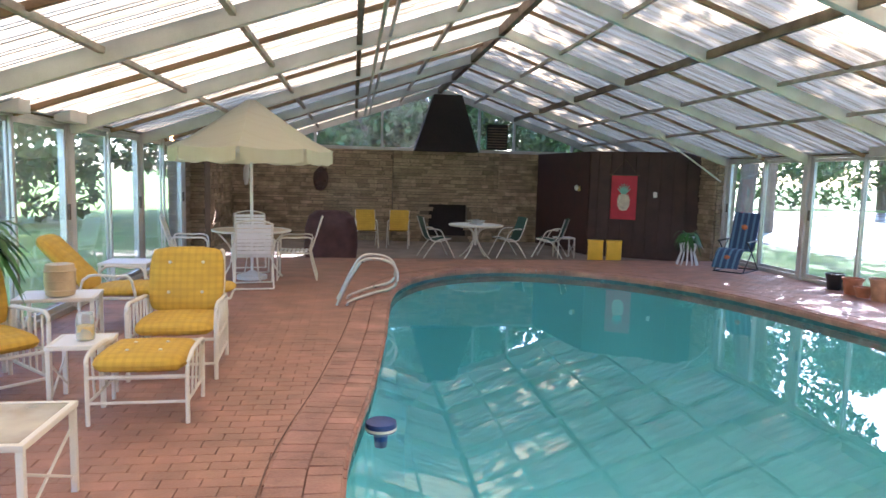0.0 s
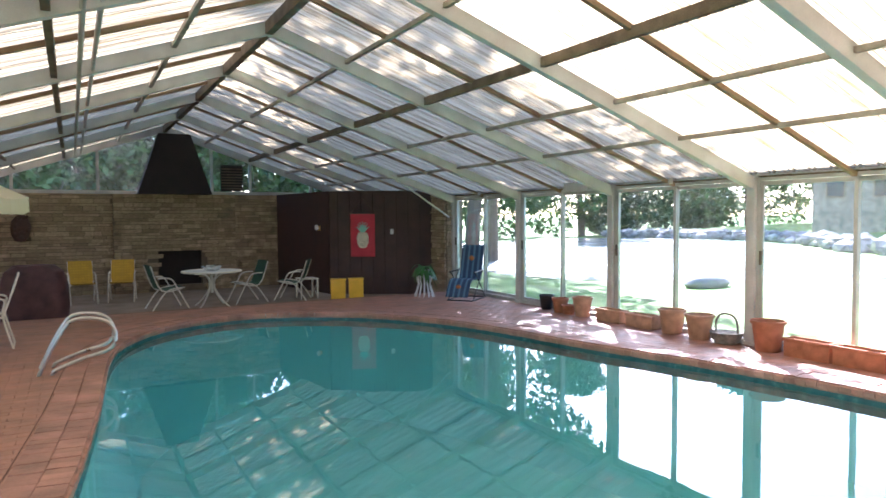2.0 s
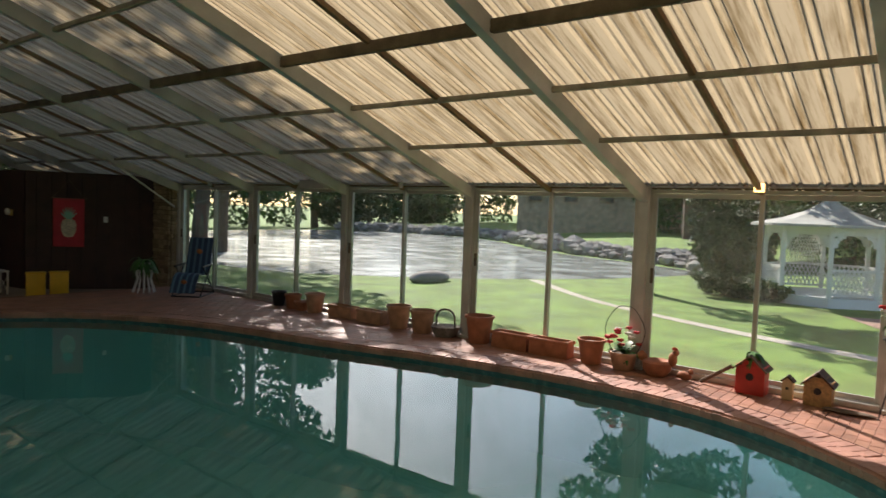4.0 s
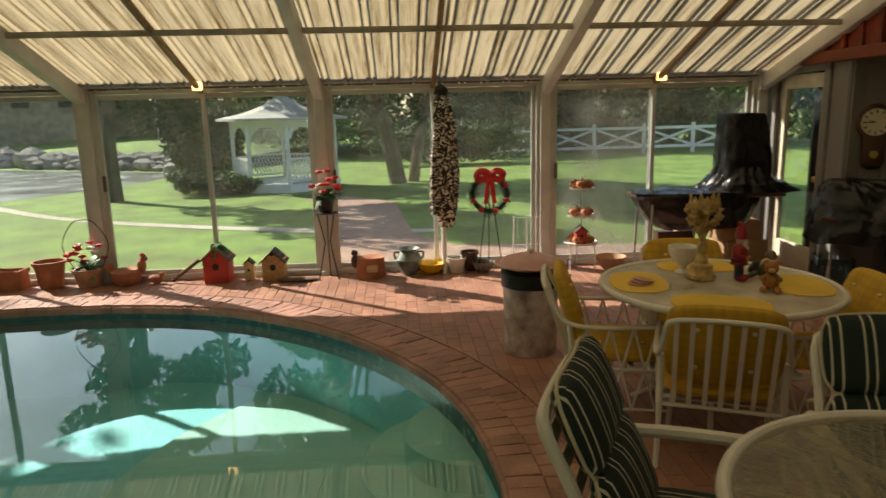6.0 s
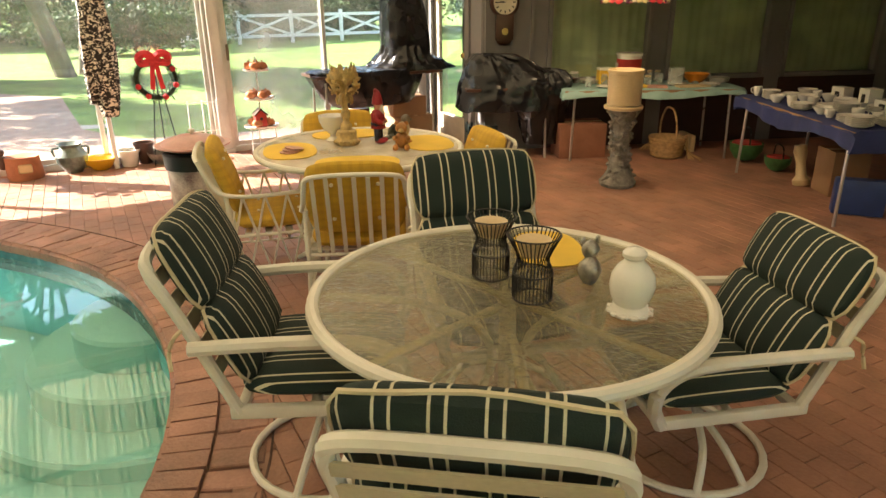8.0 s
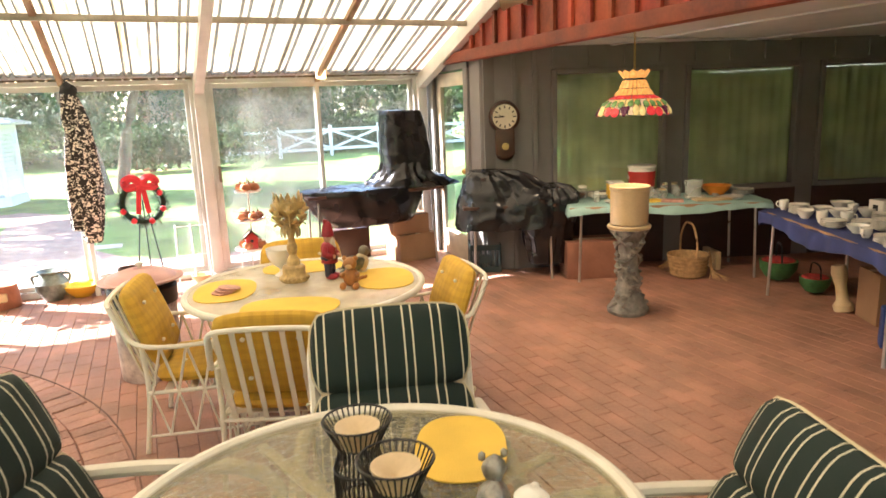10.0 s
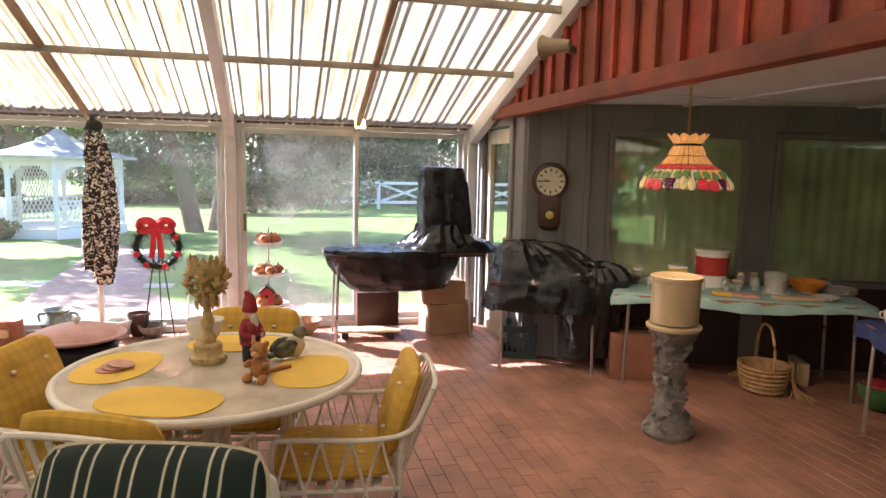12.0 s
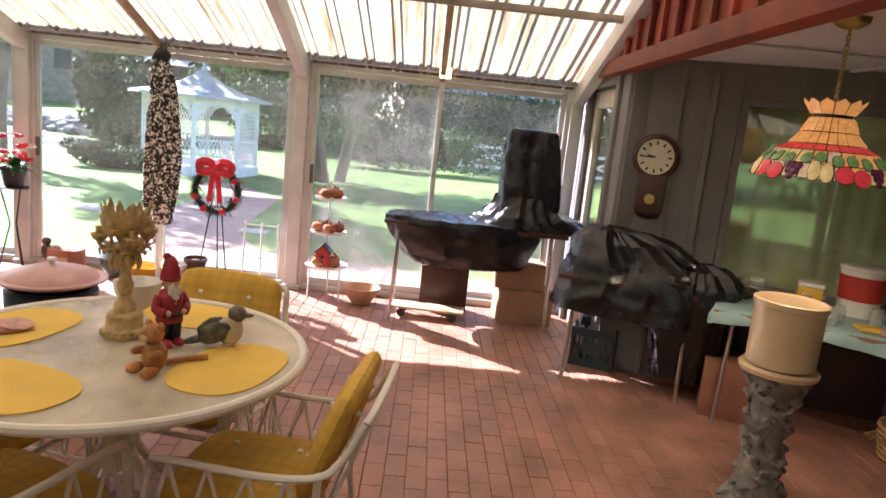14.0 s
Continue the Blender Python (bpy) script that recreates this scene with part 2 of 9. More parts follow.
def tube(bm, pts, r, seg=8, closed=False, r_end=None):
    """A round bar swept along points."""
    pts = [Vector(p) for p in pts]
    n = len(pts)
    rings = []
    up = Vector((0, 0, 1))
    for i, p in enumerate(pts):
        a = pts[i - 1] if (i or closed) else p
        b = pts[(i + 1) % n] if (i < n - 1 or closed) else p
        d = (b - a).normalized()
        ref = up if abs(d.z) < 0.95 else Vector((1, 0, 0))
        u = d.cross(ref).normalized()
        v = d.cross(u)
        rad = r if r_end is None else r + (r_end - r) * i / max(1, n - 1)
        rings.append([bm.verts.new(p + (u * math.cos(k * math.tau / seg) + v * math.sin(k * math.tau / seg)) * rad) for k in range(seg)])
    for i in range(n if closed else n - 1):
        A, B = rings[i], rings[(i + 1) % n]
        best = min(range(seg), key=lambda o: (A[0].co - B[o].co).length) if (closed and i == n - 1) else 0
        for k in range(seg):
            bm.faces.new((A[k], A[(k + 1) % seg], B[(k + 1 + best) % seg], B[(k + best) % seg]))
    if not closed:
        bm.faces.new(rings[0][::-1])
        bm.faces.new(rings[-1])
    return bm


def curve(pts, steps=6, closed=False):
    """Catmull-Rom points through pts."""
    pts = [Vector(p) for p in pts]
    n = len(pts)
    out = []
    for i in range(n if closed else n - 1):
        if closed:
            a, b, c, d = (pts[(i + k) % n] for k in (-1, 0, 1, 2))
        else:
            a, b, c, d = pts[max(0, i - 1)], pts[i], pts[i + 1], pts[min(n - 1, i + 2)]
        for s in range(steps):
            t = s / steps
            out.append(0.5 * ((2 * b) + (c - a) * t + (2 * a - 5 * b + 4 * c - d) * t * t + (3 * b - a - 3 * c + d) * t ** 3))
    if not closed:
        out.append(pts[-1])
    return out


def lathe(bm, profile, seg=24, m=None, wobble=0.0):
    """A turned body from (radius, height) pairs."""
    m = m if m else Matrix()
    rings = []
    for j, (r, z) in enumerate(profile):
        ring = []
        for k in range(seg):
            a = k * math.tau / seg
            rr = max(r, 0.0005) * (1 + wobble * math.sin(3 * a + j))
            ring.append(bm.verts.new(m @ Vector((rr * math.cos(a), rr * math.sin(a), z))))
        rings.append(ring)
    for A, B in zip(rings, rings[1:]):
        for k in range(seg):
            bm.faces.new((A[k], A[(k + 1) % seg], B[(k + 1) % seg], B[k]))
    if profile[0][0] > 0.002:
        bm.faces.new(rings[0][::-1])
    if profile[-1][0] > 0.002:
        bm.faces.new(rings[-1])
    return bm


def blob(bm, c, s, m=None, rough=0.0, sub=2, seed=0):
    """A rounded lump."""
    r = bmesh.ops.create_icosphere(bm, subdivisions=sub, radius=1.0)
    t = (m if m else Matrix()) @ Matrix.Translation(c) @ Matrix.Diagonal((*s, 1))
    for v in r["verts"]:
        k = 1 + rough * noise.noise(v.co * 2.3 + Vector((seed, seed * 0.7, 0)))
        v.co = t @ (v.co * k)
    return bm


def pad(bm, c, s, m=None, n=6, puff=0.25, tufts=(), tuft=0.02, sag=0.0):
    """A soft cushion: a rounded, crowned slab, drawn in at its tufts."""
    m = m if m else Matrix()
    C, S = Vector(c), Vector(s) * 0.5
    grid = {}

    def vert(i, j, k):
        key = (i, j, k)
        if key not in grid:
            u, v, w = (2 * i / n - 1), (2 * j / n - 1), (-1 if k == 0 else 1 if k == 2 else 0)
            edge = max(abs(u), abs(v)) ** 6
            q = 1 - 0.06 * abs(u * v) ** 3 * 2
            x, y = u * q, v * q
            if w == 0:
                z = 0
                x, y = x * 1.02, y * 1.02
            else:
                z = w * ((1 - edge * 0.55) * (1 - puff) + puff * (1 - u * u) * (1 - v * v))
                x, y = x * 0.985, y * 0.985
            p = Vector((C.x + x * S.x, C.y + y * S.y, C.z + z * S.z))
            for tx, ty in tufts:
                d2 = ((p.x - C.x - tx) ** 2 + (p.y - C.y - ty) ** 2)
                if w:
                    p.z -= w * tuft * math.exp(-d2 / 0.0035)
            p.z -= sag * (1 - v * v)
            grid[key] = bm.verts.new(m @ p)
        return grid[key]

    for i in range(n):
        for j in range(n):
            bm.faces.new((vert(i, j, 2), vert(i + 1, j, 2), vert(i + 1, j + 1, 2), vert(i, j + 1, 2)))
            bm.faces.new((vert(i, j + 1, 0), vert(i + 1, j + 1, 0), vert(i + 1, j, 0), vert(i, j, 0)))
    loop = [(i, 0) for i in range(n)] + [(n, j) for j in range(n)] + [(i, n) for i in range(n, 0, -1)] + [(0, j) for j in range(n, 0, -1)]
    for a, b in zip(loop, loop[1:] + loop[:1]):
        for k in (0, 1):
            bm.faces.new((vert(*a, k), vert(*b, k), vert(*b, k + 1), vert(*a, k + 1)))
    return bm


def mesh_of(bm, name, material, smooth=35):
    bmesh.ops.recalc_face_normals(bm, faces=bm.faces)
    me = bpy.data.meshes.new(name)
    bm.to_mesh(me)
    bm.free()
    me.materials.append(material)
    if smooth:
        me.polygons.foreach_set("use_smooth", [True] * len(me.polygons))
        me.set_sharp_from_angle(angle=radians(smooth))
    return me


def part(name, bm, material, parent=None, label="", smooth=35, kind=""):
    ob = new(name, mesh_of(bm, name, material, smooth))
    if parent:
        ob.parent = parent
    return tagged(ob, label=label, kind=kind)


def thing(name, m, label, category, group="", kind=""):
    ob = new(name)
    ob.matrix_world = m
    ob.empty_display_size = 0.1
    return tagged(ob, label, category, group, kind)


def solo(name, bm, material, label, category, m=None, group="", smooth=35, kind=""):
    ob = new(name, mesh_of(bm, name, material, smooth))
    if m:
        ob.matrix_world = m
    return tagged(ob, label, category, group, kind)


def raw_mesh(name, verts, faces, material, smooth=0):
    me = bpy.data.meshes.new(name)
    me.from_pydata(verts, [], faces)
    me.materials.append(material)
    if smooth:
        me.polygons.foreach_set("use_smooth", [True] * len(me.polygons))
        me.set_sharp_from_angle(angle=radians(smooth))
    return me


def structure(name, bm, material, label, smooth=0):
    return solo(name, bm, material, label, name.split("_")[0], kind="structure", smooth=smooth)


# ---- plan ----
BAY, EAVE, RIDGE_X, RIDGE_Z, LEFT_X = 2.44, 2.11, -5.13, 3.87, -10.4
Y_NEAR, Y_FAR, Y_STEP = -4.88, 17.08, 12.2
SLOPE = (RIDGE_Z - EAVE) / (0 - RIDGE_X)
POOL_PLAN = [(-7.38, 2.7), (-7.18, 4.5), (-7.02, 6.0), (-6.83, 8.2), (-6.5, 9.4), (-5.85, 10.3), (-4.84, 10.76), (-3.75, 10.5), (-2.7, 9.6), (-1.95, 8.1),
             (-1.5, 5.9), (-1.08, 4.2), (-0.88, 2.4), (-1.12, 0.95), (-1.9, -0.22), (-3.1, -1.05), (-4.4, -1.3), (-5.5, -1.08), (-6.45, -0.35), (-7.1, 0.9)]
pool_line = curve([(x, y, 0) for x, y in POOL_PLAN], 6, closed=True)


def roof_z(x):
    return EAVE + SLOPE * (-x) if x > RIDGE_X else RIDGE_Z - SLOPE * (RIDGE_X - x)


def offset_line(line, d):
    n = len(line)
    out = []
    for i in range(n):
        t = (line[(i + 1) % n] - line[i - 1]).normalized()
        out.append(line[i] + Vector((-t.y, t.x, 0)) * d)
    return out


area = sum(a.x * b.y - b.x * a.y for a, b in zip(pool_line, pool_line[1:] + pool_line[:1]))
OUTWARD = -1 if area > 0 else 1   # sign that offsets the pool's line away from the water


def sheet_with_hole(name, outer, hole, z, material, label):
    bm = bm_new()
    edges = []
    for loop in (outer, hole):
        vs = [bm.verts.new((p[0], p[1], z)) for p in loop]
        edges += [bm.edges.new((a, b)) for a, b in zip(vs, vs[1:] + vs[:1])]
    bmesh.ops.triangle_fill(bm, edges=edges, use_beauty=True)
    for f in bm.faces:
        if f.normal.z < 0:
            f.normal_flip()
    return structure(name, bm, material, label)


def inside(x, y, line):
    c = False
    for a, b in zip(line, line[1:] + line[:1]):
        if (a.y > y) != (b.y > y) and x < (b.x - a.x) * (y - a.y) / (b.y - a.y) + a.x:
            c = not c
    return c


# ---- floors ----
coping_outer = offset_line(pool_line, OUTWARD * 0.44)
sheet_with_hole("floor", [(LEFT_X - 0.3, -11.5), (0.35, -11.5), (0.35, Y_STEP), (LEFT_X - 0.3, Y_STEP)], offset_line(pool_line, OUTWARD * 0.05), -0.012, JOINT, "sandy joints under red brick paving")
bm = bm_new()
box(bm, ((LEFT_X) / 2, (Y_STEP + Y_FAR) / 2 + 0.1, -0.25), (11.2, Y_FAR - Y_STEP + 0.3, 0.2))
structure("floor_patio", bm, FLAG, "brown stone slab floor before the fireplace")
bm = bm_new()
box(bm, (LEFT_X / 2, Y_STEP - 0.06, -0.11), (10.9, 0.12, 0.18))
structure("floor_edge", bm, BRICK, "brick edge of the raised pool deck")

# pool basin
bm = bm_new()
levels = [(0.0, 0.0), (0.0, -0.3), (0.02, -0.9), (-0.25, -1.7), (-1.0, -2.0)]
rings = []


def pool_floor(y):
    """Depth of the basin: shallow at the step end, deep at the far end."""
    k = min(1.0, max(0.0, (y - 1.0) / 5.5))
    return -0.76 - 1.24 * k * k * (3 - 2 * k)


for d, z in levels:
    rings.append([bm.verts.new((p.x, p.y, max(z, pool_floor(p.y)) if z > -2 else pool_floor(p.y) - 0.002)) for p in offset_line(pool_line, OUTWARD * d)])
for A, B in zip(rings, rings[1:]):
    for k in range(len(A)):
        bm.faces.new((A[k], A[(k + 1) % len(A)], B[(k + 1) % len(A)], B[k]))
edges = [e for e in bm.edges if e.is_boundary and all(v in set(rings[-1]) for v in e.verts)]
filled = bmesh.ops.triangle_fill(bm, edges=edges, use_beauty=True)
structure("pool_basin", bm, POOL, "turquoise plaster swimming pool basin", smooth=40)
bm = bm_new()
ra = [bm.verts.new((p.x, p.y, -0.03)) for p in offset_line(pool_line, OUTWARD * -0.012)]
rb = [bm.verts.new((p.x, p.y, -0.22)) for p in offset_line(pool_line, OUTWARD * -0.012)]
for k in range(len(ra)):
    bm.faces.new((ra[k], ra[(k + 1) % len(ra)], rb[(k + 1) % len(ra)], rb[k]))
structure("pool_tile_band", bm, TILE, "dark tile band at the water line", smooth=40)
# round steps at the shallow end; the widest disc is added to pale the sunlit floor
for k, (r, z) in enumerate(((0.45, -0.22), (0.73, -0.42), (1.02, -0.62), (2.55, -0.74))):
    bm = bm_new()
    lathe(bm, [(r, z - 0.3), (r, z - 0.02), (r - 0.02, z), (0.0, z)], 40)
    solo("pool_step", bm, STEP, "pale round disc of the pool steps and shallow floor", "step", pose(-3.35, -1.25, 0), kind="structure", group="pool steps")
bm = bm_new()
bm.faces.new([bm.verts.new((p.x, p.y, -0.10)) for p in (pool_line if OUTWARD < 0 else pool_line[::-1])])
water = structure("water", bm, WATER, "clear turquoise pool water with soft ripples")
water.visible_shadow = False

# ground outside
bm = bm_new()
N = 40
for (x0, x1, y0, y1) in ((0.35, 900, -900, 900), (-900, LEFT_X - 0.3, -900, 900), (LEFT_X - 0.3, 0.35, Y_FAR + 0.3, 900), (LEFT_X - 0.3, 0.35, -900, -11.5)):
    bm.faces.new([bm.verts.new(p) for p in ((x0, y0, -0.14), (x1, y0, -0.14), (x1, y1, -0.14), (x0, y1, -0.14))])
structure("ground", bm, GRASS, "mown green lawn in sun and shade")

# ---- frame of the enclosure ----
post_ys = [Y_NEAR + BAY * k for k in range(8)]
bm_eave = bm_new()
box(bm_eave, (0.13, (Y_NEAR + Y_STEP) / 2, EAVE + 0.02), (0.16, Y_STEP - Y_NEAR + 0.1, 0.12), bevel=0.008)
structure("eave_beam_1", bm_eave, WHITE, "weathered white steel eave beam")
bm_eave = bm_new()
box(bm_eave, (LEFT_X, (Y_NEAR + Y_STEP) / 2, EAVE + 0.02), (0.16, Y_STEP - Y_NEAR + 0.1, 0.12), bevel=0.008)
structure("eave_beam_2", bm_eave, WHITE, "weathered white steel eave beam")
for x in (0.13, LEFT_X):
    bm = bm_new()
    box(bm, (0, 0, EAVE / 2), (0.12, 0.11, EAVE - 0.08), bevel=0.008)
    box(bm, (0, 0, 0.02), (0.16, 0.16, 0.04), bevel=0.005)
    me = mesh_of(bm, "post", WHITE)
    for y in post_ys:
        ob = new("post", me)
        ob.matrix_world = pose(x, y, 0)
        tagged(ob, "weathered white steel post of the pool enclosure", "post", "enclosure posts", "structure")


def sloped_bar(bm, x0, x1, y, w, h, drop):
    """A straight bar up the roof from x0 to x1."""
    a, b = Vector((x0, y, roof_z(x0) - drop)), Vector((x1, y, roof_z(x1) - drop))
    d = b - a
    ang = math.atan2(d.z, d.x)
    box(bm, (0, 0, 0), (d.length, w, h), Matrix.Translation((a + b) / 2) @ Matrix.Rotation(-ang, 4, "Y"), 0.006)


rafter_ys = [Y_NEAR + BAY * k for k in range(10)]
for side, (x0, x1) in enumerate(((0.1, RIDGE_X), (LEFT_X + 0.05, RIDGE_X))):
    for k, y in enumerate(rafter_ys):
        bm = bm_new()
        sloped_bar(bm, x0, x1, y, 0.09, 0.15, 0.10)
        structure("rafter", bm, WHITE, "weathered white steel roof rafter", 35)
        if k < 9:
            bm = bm_new()
            sloped_bar(bm, x0, x1, y + BAY / 2, 0.05, 0.05, 0.055)
            structure("roof_batten", bm, WOODBAR, "brown stained roof batten", 35)
    for j, x in enumerate(((-1.22, -2.18, -3.12, -4.2), (-9.15, -8.22, -7.27, -6.15))[side], 1):
        heavy = j == 3
        bm = bm_new()
        box(bm, (x, (Y_NEAR + Y_FAR) / 2, roof_z(x) - (0.09 if heavy else 0.075)), (0.06 if heavy else 0.05, Y_FAR - Y_NEAR, 0.1 if heavy else 0.05), bevel=0.005)
        structure("purlin", bm, DARKBAR if heavy else PURLIN, "aged roof purlin under the sheets", 35)
for x, dz in ((-7.05, 0.16), (-6.93, 0.13)):
    bm = bm_new()
    tube(bm, [(x, Y_NEAR + 0.1, roof_z(x) - dz), (x, Y_FAR - 0.1, roof_z(x) - dz)], 0.022, 8)
    structure("conduit", bm, ALU, "grey pipe run along the roof", 35)
bm = bm_new()
box(bm, (RIDGE_X, (Y_NEAR + Y_FAR) / 2, RIDGE_Z - 0.11), (0.09, Y_FAR - Y_NEAR, 0.14), bevel=0.006)
structure("ridge_beam", bm, DARKBAR, "dark ridge beam", 35)


def roof_sheet(x0, x1, y0, y1):
    """A corrugated sheet, waves running up the slope."""
    pitch = 0.244
    profile = ((0, 0), (0.44, 0), (0.5, 0.026), (0.57, 0.026), (0.63, 0), (0.71, 0), (0.77, 0.026), (0.84, 0.026), (0.9, 0))
    line = [(y0 + pitch * (k + q), h) for k in range(int(round((y1 - y0) / pitch))) for q, h in profile] + [(y1, 0)]
    verts, faces = [], []
    for y, h in line:
        for x in (x0, (x0 * 2 + x1) / 3, (x0 + 2 * x1) / 3, x1):
            verts.append((x, y, roof_z(x) + h - 0.008))
    for i in range(len(line) - 1):
        for j in range(3):
            a = i * 4 + j
            faces.append((a, a + 1, a + 5, a + 4))
    return raw_mesh("roof_sheet", verts, faces, ROOF, 25)


for k in range(18):
    y0 = Y_NEAR + BAY / 2 * k
    for x0, x1 in ((0.28, RIDGE_X + 0.001), (LEFT_X - 0.15, RIDGE_X - 0.001)):
        ob = new("roof_sheet", roof_sheet(x0, x1, y0, y0 + BAY / 2))
        tagged(ob, "yellowed corrugated fibreglass roof sheet", "roof", "roof sheets", "structure")


# ---- sliding glass walls ----
def slider(y0, y1, x, inner, sashes=2, dusty=-1, label="sliding glass door in an aluminium frame"):
    """A glazed bay: outer frame, two sashes one behind the other, and a pull."""
    win = thing("window_1", pose(x, (y0 + y1) / 2, 0), label, "window", "glass wall bays", "structure")
    w, h = (y1 - y0) - 0.11, EAVE - 0.06
    bm = bm_new()
    for s in (-1, 1):
        box(bm, (0, s * (w / 2 - 0.02), h / 2), (0.1, 0.04, h), bevel=0.004)
    part("window_frame", bm, ALU, win)
    bm = bm_new()
    box(bm, (0, 0, h - 0.02), (0.1, w - 0.08, 0.04), bevel=0.004)
    part("window_head", bm, ALU, win)
    bm = bm_new()
    box(bm, (0, 0, 0.03), (0.13, w - 0.08, 0.06), bevel=0.004)
    part("window_sill", bm, ALU, win)
    sw = (w - 0.08) / sashes + 0.025
    for k in range(sashes):
        cy = -(w - 0.08) / 2 + sw / 2 + k * ((w - 0.08) - sw) / max(1, sashes - 1)
        cx = inner * (0.024 if k % 2 else -0.024)
        bm = bm_new()
        for s in (-1, 1):
            box(bm, (cx, cy + s * (sw / 2 - 0.022), h / 2 + 0.01), (0.03, 0.044, h - 0.1), bevel=0.004)
            box(bm, (cx, cy, 0.09 if s < 0 else h - 0.07), (0.03, sw - 0.088, 0.05), bevel=0.004)
        sash = part("sash", bm, ALU, win)
        bm = bm_new()
        box(bm, (cx, cy, h / 2 + 0.01), (0.006, sw - 0.085, h - 0.19))
        pane = part("pane", bm, DUSTY if dusty == k else GLASS, sash)
        pane.visible_shadow = False
    bm = bm_new()
    box(bm, (inner * 0.06, w / 2 - 0.07, 1.08), (0.03, 0.03, 0.17), bevel=0.006)
    part("door_handle", bm, DARKBAR, win, "dark pull handle")
    return win


for a, b in zip(post_ys, post_ys[1:]):
    slider(a, b, 0.16, -1, dusty=1 if a < -4 else -1)
    slider(a, b, LEFT_X, 1)

# ---- far end: stone wall, gable glass ----
bm = bm_new()
box(bm, (LEFT_X / 2, Y_FAR + 0.14, 1.0), (10.9, 0.24, 2.4))
structure("wall_north", bm, MORTAR, "rough limestone wall with a fireplace")
bm = bm_new()
box(bm, (LEFT_X - 0.13, (Y_STEP + Y_FAR) / 2 + 0.06, 1.0), (0.24, Y_FAR - Y_STEP - 0.05, 2.4))
structure("wall_west", bm, MORTAR, "rough limestone side wall")
bm = bm_new()
box(bm, (0.27, (Y_STEP + Y_FAR) / 2 + 0.06, 1.0), (0.24, Y_FAR - Y_STEP - 0.05, 2.4))
structure("wall_east", bm, MORTAR, "rough limestone side wall")
# brown closet
CL = [Vector((0.14, 12.95, 0)), Vector((-1.95, 14.3, 0)), Vector((-2.4, 17.0, 0))]
for a, b in zip(CL, CL[1:]):
    d = b - a
    bm = bm_new()
    box(bm, (0, 0, 1.03), (d.length, 0.1, 2.36), Matrix.Translation((a + b) / 2) @ Matrix.Rotation(math.atan2(d.y, d.x), 4, "Z"))
    structure("wall_closet", bm, BROWN, "dark brown wooden closet wall")

# ---- near end: red gable, grey house room ----
bm = bm_new()
box(bm, ((LEFT_X) / 2, Y_NEAR - 0.05, EAVE + 0.06), (10.6, 0.12, 0.105), bevel=0.012)
structure("beam", bm, REDWOOD, "red-brown wooden beam under the gable", 35)
bm = bm_new()
vs = [bm.verts.new(p) for p in ((0.2, Y_NEAR - 0.06, EAVE + 0.1), (RIDGE_X, Y_NEAR - 0.06, RIDGE_Z - 0.02), (LEFT_X - 0.1, Y_NEAR - 0.06, EAVE + 0.1))]
bm.faces.new(vs)
r = bmesh.ops.extrude_face_region(bm, geom=bm.faces[:])
bmesh.ops.translate(bm, vec=(0, -0.06, 0), verts=[v for v in r["geom"] if isinstance(v, bmesh.types.BMVert)])
structure("wall_gable", bm, REDWOOD, "red-stained board gable")
bm = bm_new()
box(bm, (LEFT_X / 2, -8.25, 2.27), (11.2, 6.6, 0.1))
structure("ceiling", bm, CEIL, "white painted flat ceiling")
HC = Vector((-1.24, -4.95, 0))
HU, HV = Vector((-0.342, -0.94, 0)).normalized(), Vector((0.94, -0.342, 0)).normalized()
HM = Matrix.Translation(HC) @ Matrix(((HU.x, HV.x, 0, 0), (HU.y, HV.y, 0, 0), (0, 0, 1, 0), (0, 0, 0, 1)))
# house frame: local x runs along the window wall, local y into the house

# ---- house wall with its windows and door ----
def wall_run(name, spans, m, label, material=GREY):
    """Wall blocks (x0, x1, y0, y1, z0, z1) of one wall as one mesh."""
    w = thing(name, m, label, "wall", kind="structure")
    for x0, x1, y0, y1, z0, z1 in spans:
        bm = bm_new()
        box(bm, ((x0 + x1) / 2, (y0 + y1) / 2, (z0 + z1) / 2), (x1 - x0, y1 - y0, z1 - z0))
        part("wall_panel", bm, material, w, smooth=0)
    return w


WINS = [(0.72, 1.9), (2.08, 3.3), (3.48, 4.7)]
spans = [(0, 0.72, 0, 0.13, 0, 2.22), (1.9, 2.08, 0, 0.13, 0, 2.22), (3.3, 3.48, 0, 0.13, 0, 2.22), (4.7, 6.6, 0, 0.13, 0, 2.22)]
spans += [(a, b, 0, 0.13, 2.0, 2.22) for a, b in WINS]
house_wall = wall_run("wall_house", spans, HM, "grey painted board wall of the house")
# brown low wall, its dark colour also deepening the shade under the tables
wall_run("wall_plinth", [(a, b, 0, 0.13, 0, 0.72) for a, b in WINS], HM, "dark brown boarded wall under the house windows", BROWN)
for s in (0.03, 0.34, 0.55, 5.1, 5.5, 5.9):
    bm = bm_new()
    box(bm, (s, -0.012, 1.1), (0.045, 0.024, 2.2), bevel=0.004)
    part("batten", bm, GREY, house_wall, smooth=0)
for k in range(12):
    bm = bm_new()
    box(bm, (0.75 + 0.36 * k, -0.012, 2.11), (0.045, 0.024, 0.16), bevel=0.004)
    part("batten", bm, GREY, house_wall, smooth=0)
# curtain green also stands in for the lawn reflected in the house panes
CURTAIN = mat("green_curtain", (0.56, 0.64, 0.40), 0.9, var=0.2, scale=3, bump=0.3)
